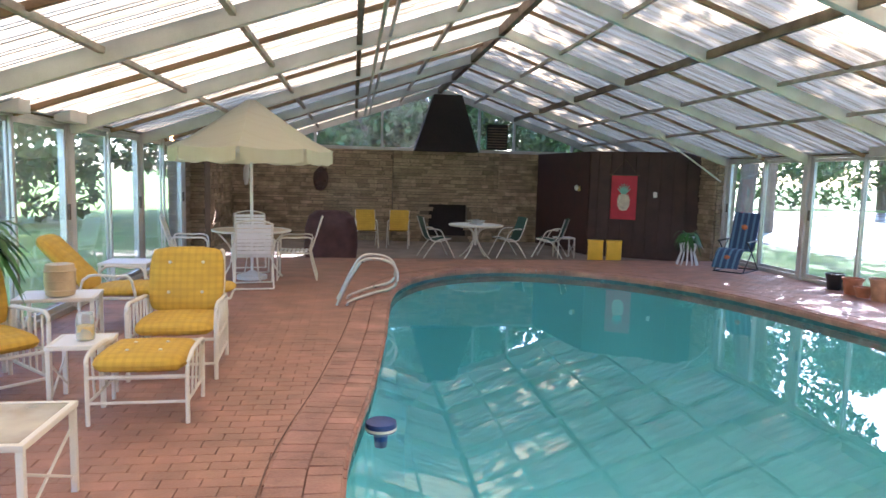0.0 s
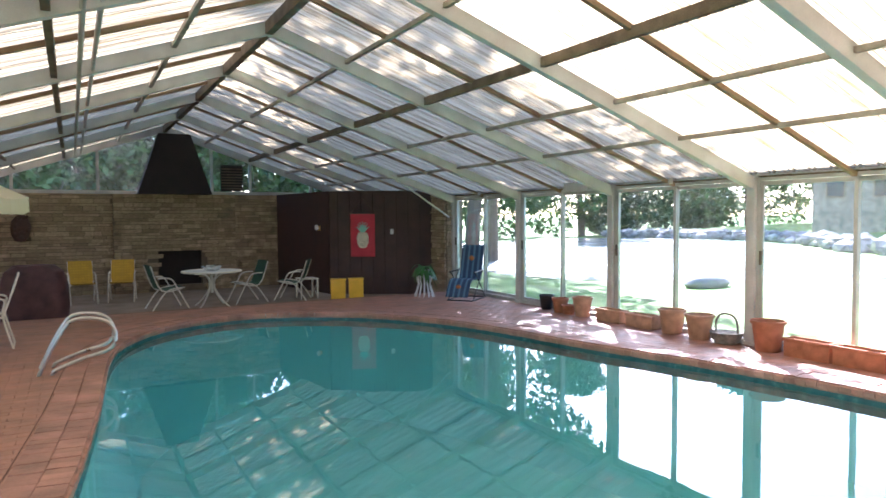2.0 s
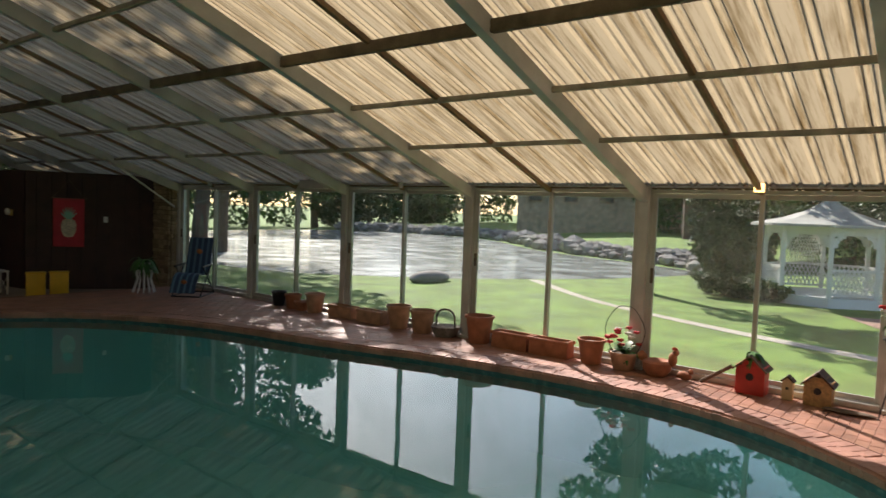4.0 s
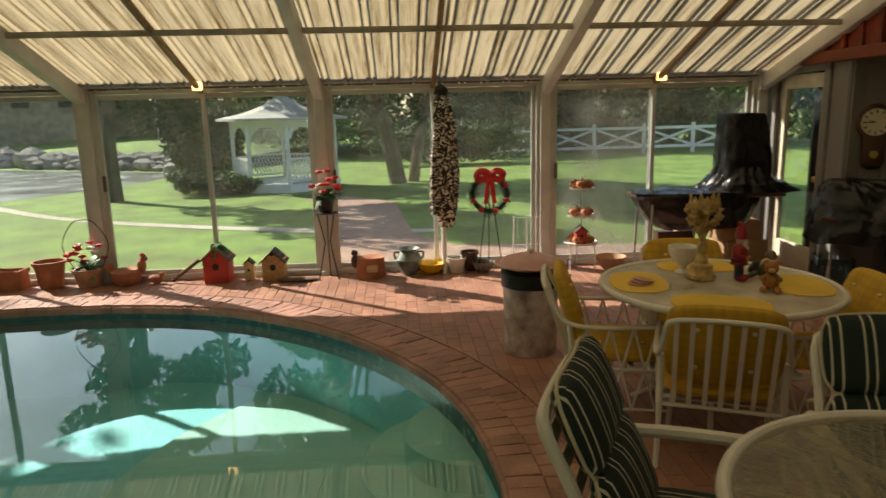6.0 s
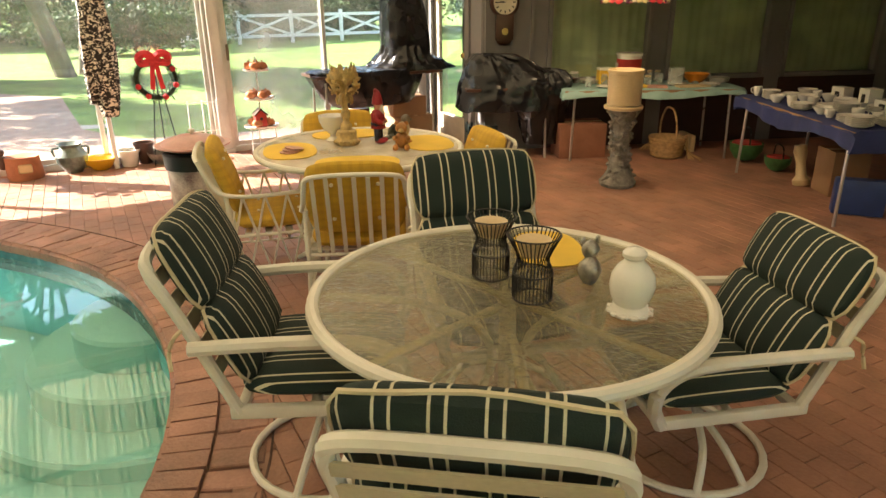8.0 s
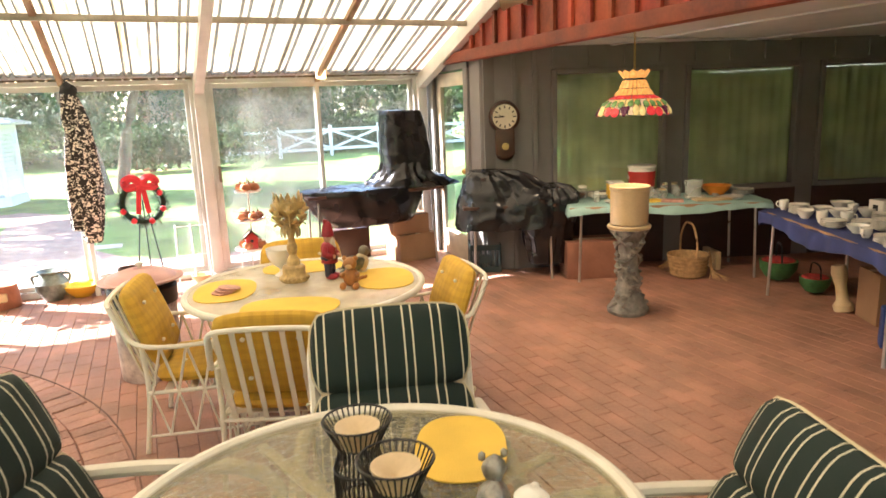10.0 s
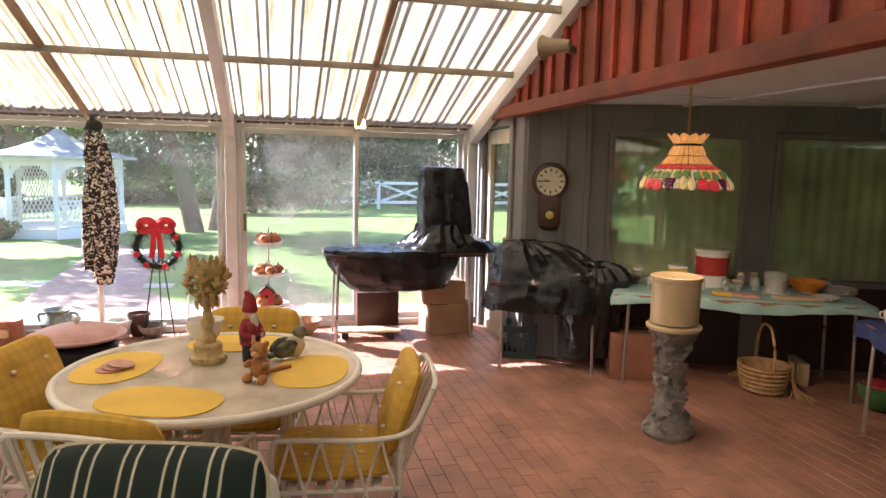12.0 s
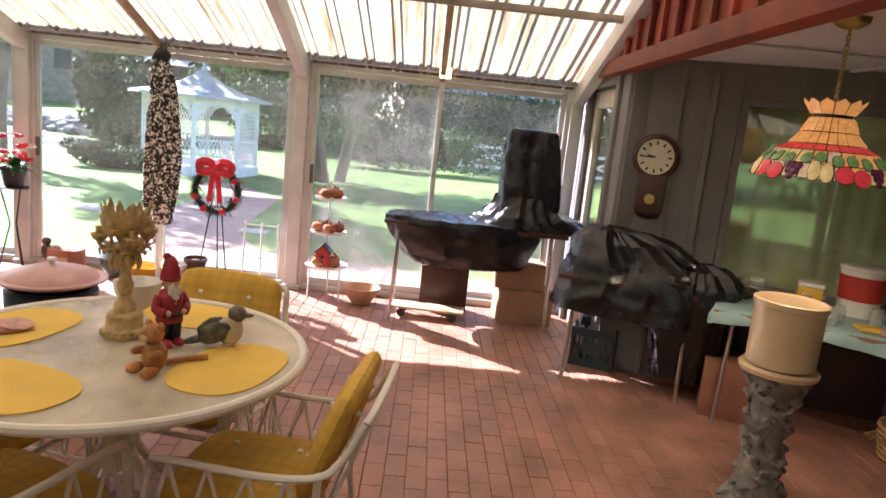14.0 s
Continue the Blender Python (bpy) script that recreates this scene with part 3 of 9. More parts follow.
for k, (a, b) in enumerate(WINS):
    w = thing("window_2", HM, "large house window with dark reflecting glass", "window", "house windows", "structure")
    bm = bm_new()
    for x in (a + 0.03, b - 0.03):
        box(bm, (x, 0.03, 1.36), (0.05, 0.1, 1.27), bevel=0.006)
    for z in (0.745, 1.975):
        box(bm, ((a + b) / 2, 0.03, z), (b - a - 0.11, 0.1, 0.05), bevel=0.006)
    part("window_frame", bm, GREY, w)
    bm = bm_new()
    box(bm, ((a + b) / 2, 0.06, 1.36), (b - a - 0.1, 0.008, 1.2))
    part("pane", bm, DARKGLASS, w).visible_shadow = False
    bm = bm_new()
    rows = []
    for z in (0.74, 1.99):
        rows.append([bm.verts.new((a + (b - a) * i / 60, 0.13 + 0.006 * math.sin(i * 1.15 + k) + 0.008 * math.sin(i * 0.37), z)) for i in range(61)])
    for i in range(60):
        bm.faces.new((rows[0][i], rows[0][i + 1], rows[1][i + 1], rows[1][i]))
    thicken(bm, 0.004)
    solo("curtain", bm, CURTAIN, "drawn green curtain coloured for the lawn reflected in the window", "curtain", HM, "house curtains")
DM = Matrix(((0, 1, 0, HC.x + 0.19), (-1, 0, 0, HC.y - 0.02), (0, 0, 1, 0), (0, 0, 0, 1)))   # door wall: local y runs along it, local x into the house
wall_run("wall_door", [(0, 0.12, -0.24, 0.14, 0, 2.22), (0, 0.12, 1.0, 1.45, 0, 2.22), (0, 0.12, 0.14, 1.0, 2.06, 2.22)], DM, "grey board wall beside the cream door")
door = thing("door_1", DM, "cream glazed house door with a brass knob, closed", "door", kind="structure")
bm = bm_new()
for y in (0.12, 1.02):
    box(bm, (-0.015, y, 1.04), (0.03, 0.09, 2.08), bevel=0.005)
box(bm, (-0.015, 0.57, 2.1), (0.03, 0.99, 0.09), bevel=0.005)
part("door_frame", bm, GREY, door)
bm = bm_new()
for y in (0.2, 0.94):
    box(bm, (0.05, y, 1.02), (0.045, 0.12, 2.04), bevel=0.005)
box(bm, (0.05, 0.57, 1.97), (0.045, 0.62, 0.14), bevel=0.005)
box(bm, (0.05, 0.57, 0.14), (0.045, 0.62, 0.28), bevel=0.005)
leaf = part("door_leaf", bm, CREAM, door)
bm = bm_new()
box(bm, (0.05, 0.57, 1.09), (0.008, 0.62, 1.62))
part("pane", bm, DARKGLASS, leaf).visible_shadow = False
BRASS = mat("aged_brass", (0.55, 0.38, 0.14), 0.35, metal=1.0)
bm = bm_new()
lathe(bm, [(0.012, 0), (0.012, 0.04), (0.028, 0.045), (0.03, 0.06), (0.02, 0.075), (0, 0.078)], 14, pose(0.03, 0.2, 1.0, 0, -90, 0))
part("door_knob", bm, BRASS, door, "round brass knob")
# inner house wall, then unseen walls added to close and darken the patio
bm = bm_new()
box(bm, (3.3, 1.2, 1.1), (6.6, 0.1, 2.2), HM)
structure("wall_inner", bm, BROWN, "dark inner wall of the house")
bm = bm_new()
box(bm, (LEFT_X / 2, -11.45, 1.1), (11.0, 0.12, 2.2))
structure("wall_south", bm, GREY, "unseen grey wall added to close the back of the patio")
bm = bm_new()
box(bm, (LEFT_X - 0.2, -8.2, 1.1), (0.12, 6.5, 2.2))
structure("wall_patio", bm, GREY, "unseen grey side wall added to keep the patio dark")
# ceiling battens
for y in (-6.2, -7.5, -8.8):
    bm = bm_new()
    box(bm, (LEFT_X / 2, y, 2.212), (10.8, 0.04, 0.014))
    structure("ceiling_trim", bm, CEIL, "thin white ceiling joint strip")
for x in (-2.3, -4.7, -7.1):
    bm = bm_new()
    box(bm, (x, -8.2, 2.21), (0.04, 6.4, 0.012))
    structure("ceiling_trim", bm, CEIL, "thin white ceiling joint strip")

# red gable boards and battens
gable = bpy.data.objects["wall_gable"]
x = 0.0
k = 0
while x > LEFT_X:
    w = 0.24
    x0, x1 = x, x - w
    z0 = EAVE + 0.114
    ztop = min(roof_z(x0), roof_z(x1 + 0.01)) - 0.1
    if ztop > z0 + 0.05:
        bm = bm_new()
        za, zb = roof_z(x0) - 0.08, roof_z(x1) - 0.08
        y = Y_NEAR - 0.035 - 0.006 * (k % 2)
        f = [bm.verts.new(p) for p in ((x0 - 0.004, y, z0), (x1 + 0.004, y, z0), (x1 + 0.004, y, zb), (x0 - 0.004, y, za))]
        bm.faces.new(f)
        thicken(bm, 0.02)
        part("board", bm, REDWOOD, gable, smooth=0)
        bm = bm_new()
        zc = roof_z(x1) - 0.09
        box(bm, (x1, Y_NEAR - 0.018, (z0 + zc) / 2), (0.04, 0.03, zc - z0), bevel=0.004)
        part("batten", bm, REDWOOD, gable, smooth=0)
    x -= w
    k += 1
# horn loudspeaker on the gable
TAN = mat("tan_metal", (0.32, 0.24, 0.15), 0.5, metal=0.2)
horn = thing("horn_loudspeaker", pose(-2.25, Y_NEAR + 0.1, 2.52, 0, 0, 35), "small tan horn loudspeaker fixed to the red gable", "loudspeaker")
bm = bm_new()
lathe(bm, [(0.03, -0.12), (0.045, -0.06), (0.05, 0.0), (0.075, 0.09), (0.085, 0.1), (0.075, 0.1), (0.04, 0.02), (0, 0.0)], 20, pose(0, 0, 0, 0, 90, 0))
part("horn", bm, TAN, horn)
bm = bm_new()
box(bm, (-0.1, -0.04, -0.03), (0.04, 0.1, 0.05), bevel=0.006)
part("bracket", bm, DARKBAR, horn)

# ---- far gable glass, chimney, stone pieces ----
bm = bm_new()
box(bm, (LEFT_X / 2, Y_FAR + 0.08, 2.24), (10.6, 0.12, 0.08), bevel=0.005)
structure("gable_sill", bm, ALU, "pale rail on top of the stone wall", 35)
gw = thing("window_3", pose(0, Y_FAR + 0.05, 0), "gable windows above the stone wall", "window", kind="structure")
xs = [0.1, -1.5, -3.1, -4.05, -4.65, -6.6, -8.3, LEFT_X]
for x in xs[1:-1]:
    bm = bm_new()
    h = roof_z(x) - 0.12 - 2.28
    box(bm, (x, 0, 2.28 + h / 2), (0.06, 0.08, h), bevel=0.005)
    part("mullion", bm, WHITE, gw)
for a, b in zip(xs, xs[1:]):
    bm = bm_new()
    pts = [(a, 2.28), (b, 2.28), (b, roof_z(b) - 0.08)]
    if b < RIDGE_X < a:
        pts.append((RIDGE_X, RIDGE_Z - 0.08))
    pts.append((a, roof_z(a) - 0.08))
    bm.faces.new([bm.verts.new((px, 0, pz)) for px, pz in pts])
    thicken(bm, 0.006)
    part("pane", bm, GLASS, gw, smooth=0).visible_shadow = False
CHIM = mat("dark_chimney_brick", (0.022, 0.014, 0.012), 0.8, var=0.3, scale=4, bump=0.5, bscale=20)
bm = bm_new()
r = bmesh.ops.create_cube(bm, size=1.0)
for v in r["verts"]:
    up = v.co.z > 0
    v.co = Vector((-4.96 + v.co.x * (0.72 if up else 1.66), Y_FAR - 0.24 + v.co.y * 0.42, roof_z(-5.3) - 0.19 if up else 2.195))
solo("chimney", bm, CHIM, "dark tapered chimney hood on the stone breast", "chimney", kind="structure", smooth=0)
bm = bm_new()
box(bm, (-3.58, Y_FAR - 0.03, 2.62), (0.55, 0.05, 0.66), bevel=0.006)
vent = solo("louvre_panel", bm, CHIM, "dark louvred panel in the far gable", "vent", kind="structure")
for k in range(8):
    bm = bm_new()
    box(bm, (-3.58, Y_FAR - 0.062, 2.36 + 0.07 * k), (0.5, 0.02, 0.03))
    part("slat", bm, DARKBAR, vent, smooth=0)

rng = random.Random(4)


def stone_strip(parent, origin, ux, length, z0, z1, out, keep, holes=(), limit=0):
    """Courses of split stone along a wall; the first `limit` inside `keep` are pieces, the rest one mesh."""
    verts, faces, made = [], [], 0
    shapes = []
    for k in range(5):
        bm = bm_new()
        box(bm, (0, 0, 0), (1, 1, 1))
        for v in bm.verts:
            v.co += Vector((rng.uniform(-0.03, 0.03), rng.uniform(-0.15, 0.15), rng.uniform(-0.06, 0.06)))
        shapes.append(mesh_of(bm, "stone", STONE, 0))
    cv = [(-.5, -.5, -.5), (.5, -.5, -.5), (.5, .5, -.5), (-.5, .5, -.5), (-.5, -.5, .5), (.5, -.5, .5), (.5, .5, .5), (-.5, .5, .5)]
    cf = [(2, 3, 7, 6), (1, 2, 6, 5), (3, 0, 4, 7), (4, 5, 6, 7), (0, 3, 2, 1)]
    rot = Matrix(((ux.x, out.x, 0), (ux.y, out.y, 0), (0, 0, 1)))
    z = z0
    while z < z1 - 0.03:
        h = min(rng.choice((0.06, 0.075, 0.09, 0.11)), z1 - z)
        s = -rng.uniform(0, 0.2)
        while s < length:
            w = rng.uniform(0.14, 0.42)
            a, b = max(0, s), min(length, s + w)
            s += w
            if b - a < 0.04 or any(hx0 < (a + b) / 2 < hx1 and hz0 < z + h / 2 < hz1 for hx0, hx1, hz0, hz1 in holes):
                continue
            d = rng.uniform(0.03, 0.06)
            c = origin + ux * ((a + b) / 2) + out * (d / 2 - 0.004)
            size = (b - a - 0.012, d, h - 0.012)
            zc = z + h / 2
            if made < limit and keep[0] < (a + b) / 2 < keep[1]:
                ob = new("stone", rng.choice(shapes))
                ob.parent = parent
                ob.matrix_basis = Matrix.Translation((c.x, c.y, zc)) @ rot.to_4x4() @ Matrix.Diagonal((*size, 1))
                made += 1
            else:
                n = len(verts)
                for p in cv:
                    q = rot @ Vector(((p[0] + rng.uniform(-.03, .03)) * size[0], (p[1] + rng.uniform(-.15, .15)) * size[1], (p[2] + rng.uniform(-.06, .06)) * size[2]))
                    verts.append((c.x + q.x, c.y + q.y, zc + q.z))
                faces += [tuple(n + i for i in f) for f in cf]
        z += h
    ob = new("stones", raw_mesh("stones", verts, faces, STONE))
    ob.parent = parent
    tagged(ob, "joined courses of split limestone", kind="stuff")


# chimney breast with the fireplace opening
bm = bm_new()
for c, s in (((-5.835, 0.82), (0.95, 2.34)), ((-3.95, 0.82), (0.82, 2.34)), ((-4.86, 1.405), (1.0, 1.17)), ((-4.86, -0.275), (1.0, 0.15))):
    box(bm, (c[0], Y_FAR - 0.09, c[1] + 0.2), (s[0], 0.18, s[1]))
breast = structure("wall_breast", bm, MORTAR, "stone chimney breast with a dark fireplace")
bm = bm_new()
box(bm, (-4.86, Y_FAR + 0.002, 0.42), (1.0, 0.02, 0.9))
solo("fireback", bm, CHIM, "sooty back of the fireplace", "fireplace", kind="structure")
stone_strip(breast, Vector((-6.31, Y_FAR - 0.18, 0)), Vector((1, 0, 0)), 2.77, -0.15, 2.2, Vector((0, -1, 0)), (0.3, 2.4), holes=((0.9, 2.0, -0.2, 0.82),), limit=280)
north = bpy.data.objects["wall_north"]
stone_strip(north, Vector((LEFT_X, Y_FAR + 0.02, 0)), Vector((1, 0, 0)), -6.31 - LEFT_X, -0.15, 2.2, Vector((0, -1, 0)), (2.0, 4.1), limit=280)
stone_strip(north, Vector((-3.54, Y_FAR + 0.02, 0)), Vector((1, 0, 0)), 1.3, -0.15, 2.2, Vector((0, -1, 0)), (0, 0))
west = bpy.data.objects["wall_west"]
stone_strip(west, Vector((LEFT_X - 0.01, Y_FAR, 0)), Vector((0, -1, 0)), Y_FAR - Y_STEP, -0.15, 2.2, Vector((1, 0, 0)), (2.5, 4.9), limit=260)
bm = bm_new()
box(bm, (LEFT_X + 0.12, 13.0, 1.02), (0.34, 0.5, 2.36))
pier = structure("wall_pier", bm, MORTAR, "stone pier beside the glass wall")
stone_strip(pier, Vector((LEFT_X - 0.04, 12.75, 0)), Vector((1, 0, 0)), 0.33, -0.15, 2.2, Vector((0, -1, 0)), (0, 1), limit=60)
bm = bm_new()
box(bm, (0.12, 12.55, 1.02), (0.34, 0.62, 2.36))
pier = structure("wall_pier_2", bm, MORTAR, "stone pier beside the closet")
stone_strip(pier, Vector((-0.05, 12.86, 0)), Vector((0, -1, 0)), 0.62, -0.15, 2.2, Vector((-1, 0, 0)), (0, 1), limit=90)
stone_strip(pier, Vector((-0.05, 12.24, 0)), Vector((1, 0, 0)), 0.34, -0.15, 2.2, Vector((0, -1, 0)), (0, 1), limit=60)

# ---- garden ----
LEAF = mat("tree_leaves", (0.075, 0.14, 0.03), 0.6, var=0.3, scale=0.6, rand=0.45)
LEAF2 = mat("hedge_leaves", (0.045, 0.085, 0.022), 0.6, var=0.3, scale=0.6, rand=0.4)
BARK = mat("tree_bark", (0.14, 0.10, 0.07), 0.95, var=0.3, scale=4, bump=0.8, bscale=18)


def leaf_cloud(name, clumps, per, size, material, seed, spread=1.0):
    """Many small leaf blades gathered in clumps (centre, radius)."""
    r = np.random.RandomState(seed)
    V = []
    for c, rad in clumps:
        p = r.normal(size=(per, 3))
        p /= np.linalg.norm(p, axis=1)[:, None]
        p = np.array(c) + p * (np.array(rad) * (r.uniform(0.35, 1.0, (per, 1)) ** 0.5)) * spread
        a = r.normal(size=(per, 3))
        a /= np.linalg.norm(a, axis=1)[:, None]
        b = np.cross(a, r.normal(size=(per, 3)))
        b /= np.linalg.norm(b, axis=1)[:, None]
        s = size * r.uniform(0.6, 1.4, (per, 1))
        V.append(np.stack([p - a * s, p + b * s * 0.45, p + a * s, p - b * s * 0.45], axis=1).reshape(-1, 3))
    V = np.concatenate(V)
    F = np.arange(len(V)).reshape(-1, 4)
    me = bpy.data.meshes.new(name)
    me.from_pydata(V.tolist(), [], F.tolist())
    me.materials.append(material)
    return me


def tree(m, height, crown_r, trunk_r, seed, lean=0.0, per=260, size=0.16, crown_low=0.35):
    r = random.Random(seed)
    t = thing("tree", m, "leafy garden tree with a rough brown trunk", "tree", "garden trees")
    bm = bm_new()
    top = Vector((lean, 0, height * 0.62))
    tube(bm, curve([(0, 0, -0.1), (lean * 0.2, 0.05, height * 0.2), (lean * 0.6, -0.1, height * 0.42), top], 4), trunk_r, 10, r_end=trunk_r * 0.4)
    clumps = []
    for k in range(22):
        a, z = r.uniform(0, math.tau), r.uniform(crown_low, 1.0)
        rad = crown_r * math.sin(math.pi * min(0.97, (z - crown_low) / (1.02 - crown_low) * 0.85 + 0.15)) * r.uniform(0.3, 1.0)
        c = Vector((lean + rad * math.cos(a), rad * math.sin(a), z * height))
        clumps.append((tuple(c), (crown_r * 0.36, crown_r * 0.36, crown_r * 0.27)))
        if k % 2 == 0:
            b = Vector((lean * 0.6, 0, height * (0.3 + 0.3 * r.random())))
            tube(bm, curve([b, (b + c) / 2 + Vector((0, 0, 0.3)), c], 3), trunk_r * 0.35, 6, r_end=trunk_r * 0.08)
    part("trunk", bm, BARK, t)
    ob = new("crown", leaf_cloud("crown", clumps, per, size, LEAF, seed))
    ob.parent = t
    return t


tree(pose(3.6, 17.2, -0.14), 13, 4.6, 0.26, 1, 1.2, 420, 0.17, 0.42)
tree(pose(9.2, 6.0, -0.14), 7.6, 2.2, 0.2, 2, 0.6, 200, 0.15, 0.42)
tree(pose(11.6, -0.8, -0.14, 0, 0, 80), 9, 3.6, 0.25, 3, 1.9, 420, 0.17, 0.36)
tree(pose(7.5, 22, -0.14), 14, 5.0, 0.3, 4, 0.5, 420, 0.18, 0.35)
tree(pose(1.6, 24.5, -0.14, 0, 0, 40), 15, 5.2, 0.34, 6, 0.4, 460, 0.19, 0.25)
tree(pose(-3.2, 26.5, -0.14, 0, 0, 150), 14, 4.8, 0.32, 7, -0.6, 420, 0.19, 0.25)
tree(pose(12.1, -1.2, -0.14, 0, 0, 250), 7.5, 2.4, 0.17, 8, 1.5, 260, 0.16, 0.42)
proto = tree(pose(30, 4, -0.14), 11, 5.0, 0.3, 5, 0.4, 420, 0.22, 0.12)
for x, y, s, a in ((31, -3, 1.0, 60), (34, -10, 1.1, 20), (28, -17, 1.0, 100), (33, -22, 1.2, 200), (24, -24, 1.0, 10), (38, 4, 1.2, 140), (42, 14, 1.1, 250), (50, 26, 1.2, 30), (45, 38, 1.2, 80), (32, 45, 1.2, 120), (20, 44, 1.1, 300), (10, 40, 1.0, 10),
                   (-2, 27, 0.8, 70), (-7, 24, 0.7, 10), (-11, 26, 0.8, 200), (-4.5, 22, 0.55, 160), (-9, 30, 1.0, 280), (1.5, 24, 0.7, 33),
                   (-20, 10, 0.8, 50), (-24, 4, 0.9, 90), (-22, 16, 0.9, 130), (-26, -4, 1.0, 20), (-18, 22, 0.8, 300), (-28, 11, 1.1, 240)):
    copy_thing(proto, pose(x, y, -0.14, 0, 0, a) @ Matrix.Scale(s, 4))


def hedge(m, size, seed, label="dense dark green garden hedge", per=500, leaf=0.09):
    r = random.Random(seed)
    cl = [((r.uniform(-.42, .42) * size[0], r.uniform(-.4, .4) * size[1], r.uniform(.2, .8) * size[2]), (size[0] * 0.2, size[1] * 0.3, size[2] * 0.28)) for _ in range(16)]
    ob = new("hedge", leaf_cloud("hedge", cl, per, leaf, LEAF2, seed))
    ob.matrix_world = m
    tagged(ob, label, "hedge", "garden hedges")


hedge(pose(13.2, 5.0, -0.14), (2.0, 1.7, 3.0), 1, "tall clipped evergreen beside the gazebo")
hedge(pose(10.0, 3.75, -0.14), (1.0, 1.9, 0.6), 2, "low flowering shrubs in front of the gazebo", 300, 0.06)
hedge(pose(18.5, -3.2, -0.14), (1.6, 5.5, 1.7), 3)
hedge(pose(23.4, -10.5, -0.14), (1.6, 5.0, 1.7), 4)
hedge(pose(24, 1.5, -0.14), (2.5, 7, 3.2), 5)
hedge(pose(25, -6.5, -0.14), (2.5, 8, 4.2), 6)
hedge(pose(27, -14.5, -0.14), (2.5, 9, 4.6), 7)
hedge(pose(40, 44, -0.14), (16, 6, 5), 8, per=900, leaf=0.2)

# lake, rocks, paths, far bank
def flat(name, pts, z, material, label, m=None):
    bm = bm_new()
    f = bm.faces.new([bm.verts.new((x, y, z)) for x, y in pts])
    bm.normal_update()
    if f.normal.z < 0:
        f.normal_flip()
    return structure(name, bm, material, label)


flat("water_lake", [tuple(p)[:2] for p in curve([(4.2, 16.5, 0), (6.6, 11.6, 0), (9.0, 9.6, 0), (12, 8.0, 0), (16.6, 7.0, 0), (19, 9.5, 0), (23, 17, 0), (32, 28, 0), (30, 40, 0), (16, 38, 0), (8, 28, 0)], 5, True)], -0.134, LAKE, "garden lake with sun glitter mottled into its colour")
flat("path_concrete", [tuple(p)[:2] for p in curve([(9.4, 9.1, 0), (6.6, 6.0, 0), (5.0, 3.0, 0), (4.0, 0.3, 0), (3.7, -1.4, 0)], 5)] + [tuple(p)[:2] for p in curve([(3.35, -1.4, 0), (3.65, 0.4, 0), (4.7, 3.1, 0), (6.35, 6.1, 0), (9.1, 9.3, 0)], 5)], -0.132, PATHC, "narrow pale garden path through the lawn")
flat("path_brick", [(0.36, 0.2), (2.2, 0.2), (3.2, 0.35), (7.0, 0.6), (8.6, 1.5), (8.9, 0.6), (7.4, -0.7), (3.4, -1.0), (2.2, -1.6), (1.6, -5.4), (0.36, -5.4)], -0.128, EARTH, "reddish brick garden path towards the gazebo")
ROCK = mat("grey_riprap", (0.32, 0.29, 0.27), 0.9, var=0.25, scale=4, bump=0.5, bscale=20, rand=0.3)
rv, rf = [], []
base = bm_new()
bmesh.ops.create_icosphere(base, subdivisions=1, radius=1.0)
bv, bf = [v.co.copy() for v in base.verts], [[v.index for v in f.verts] for f in base.faces]
base.free()
shore = curve([(15.5, 6.4, 0), (18.5, 7.4, 0), (20.0, 9.8, 0), (24, 17, 0), (33, 28, 0), (31, 41, 0)], 40)
for p in shore:
    for k in range(5):
        c = p + Vector((rng.uniform(-0.2, 1.6), rng.uniform(-0.5, 0.5), 0))
        s = rng.uniform(0.15, 0.4) * (1 if p.y < 14 else 1.5)
        z = -0.14 + k * 0.09 + rng.uniform(0, 0.1)
        n = len(rv)
        for v in bv:
            q = v * (s * (1 + 0.35 * noise.noise(v * 1.7 + c)))
            rv.append((c.x + k * 0.12 + q.x, c.y + q.y, z + q.z * 0.7))
        rf += [tuple(n + i for i in f) for f in bf]
tagged(new("riprap", raw_mesh("riprap", rv, rf, ROCK)), "bank of grey broken rocks along the lake", "rocks", kind="stuff")
bm = bm_new()
pa = [bm.verts.new((p.x + 1.2, p.y, 0.12)) for p in shore[::8]]
pb = [bm.verts.new((p.x + 14, p.y - 6, 0.9)) for p in shore[::8]]
for a, b, c, d in zip(pa, pa[1:], pb[1:], pb):
    bm.faces.new((a, b, c, d))
structure("ground_bank", bm, GRASS, "sunny green bank beyond the lake", 40)

# gazebo
PAINT = mat("white_garden_paint", (0.80, 0.80, 0.78), 0.5, var=0.05, scale=3)
SHINGLE = mat("grey_shingles", (0.50, 0.49, 0.47), 0.8, var=0.15, scale=5, bump=0.4)
gz = thing("gazebo", pose(11.3, 2.25, -0.14, 0, 0, 12), "white lattice garden gazebo with a grey shingle roof", "gazebo")
GR, GH = 1.35, 1.82
bm = bm_new()
lathe(bm, [(GR + 0.1, 0), (GR + 0.1, 0.22), (0, 0.22)], 8)
part("deck", bm, PAINT, gz, smooth=0)
bm = bm_new()
lathe(bm, [(GR + 0.38, GH), (GR + 0.38, GH + 0.06), (1.05, GH + 0.2), (0.55, GH + 0.38), (0.28, GH + 0.54), (0.1, GH + 0.68), (0.0, GH + 0.72)], 8)
part("roof", bm, SHINGLE, gz, smooth=0)
bm = bm_new()
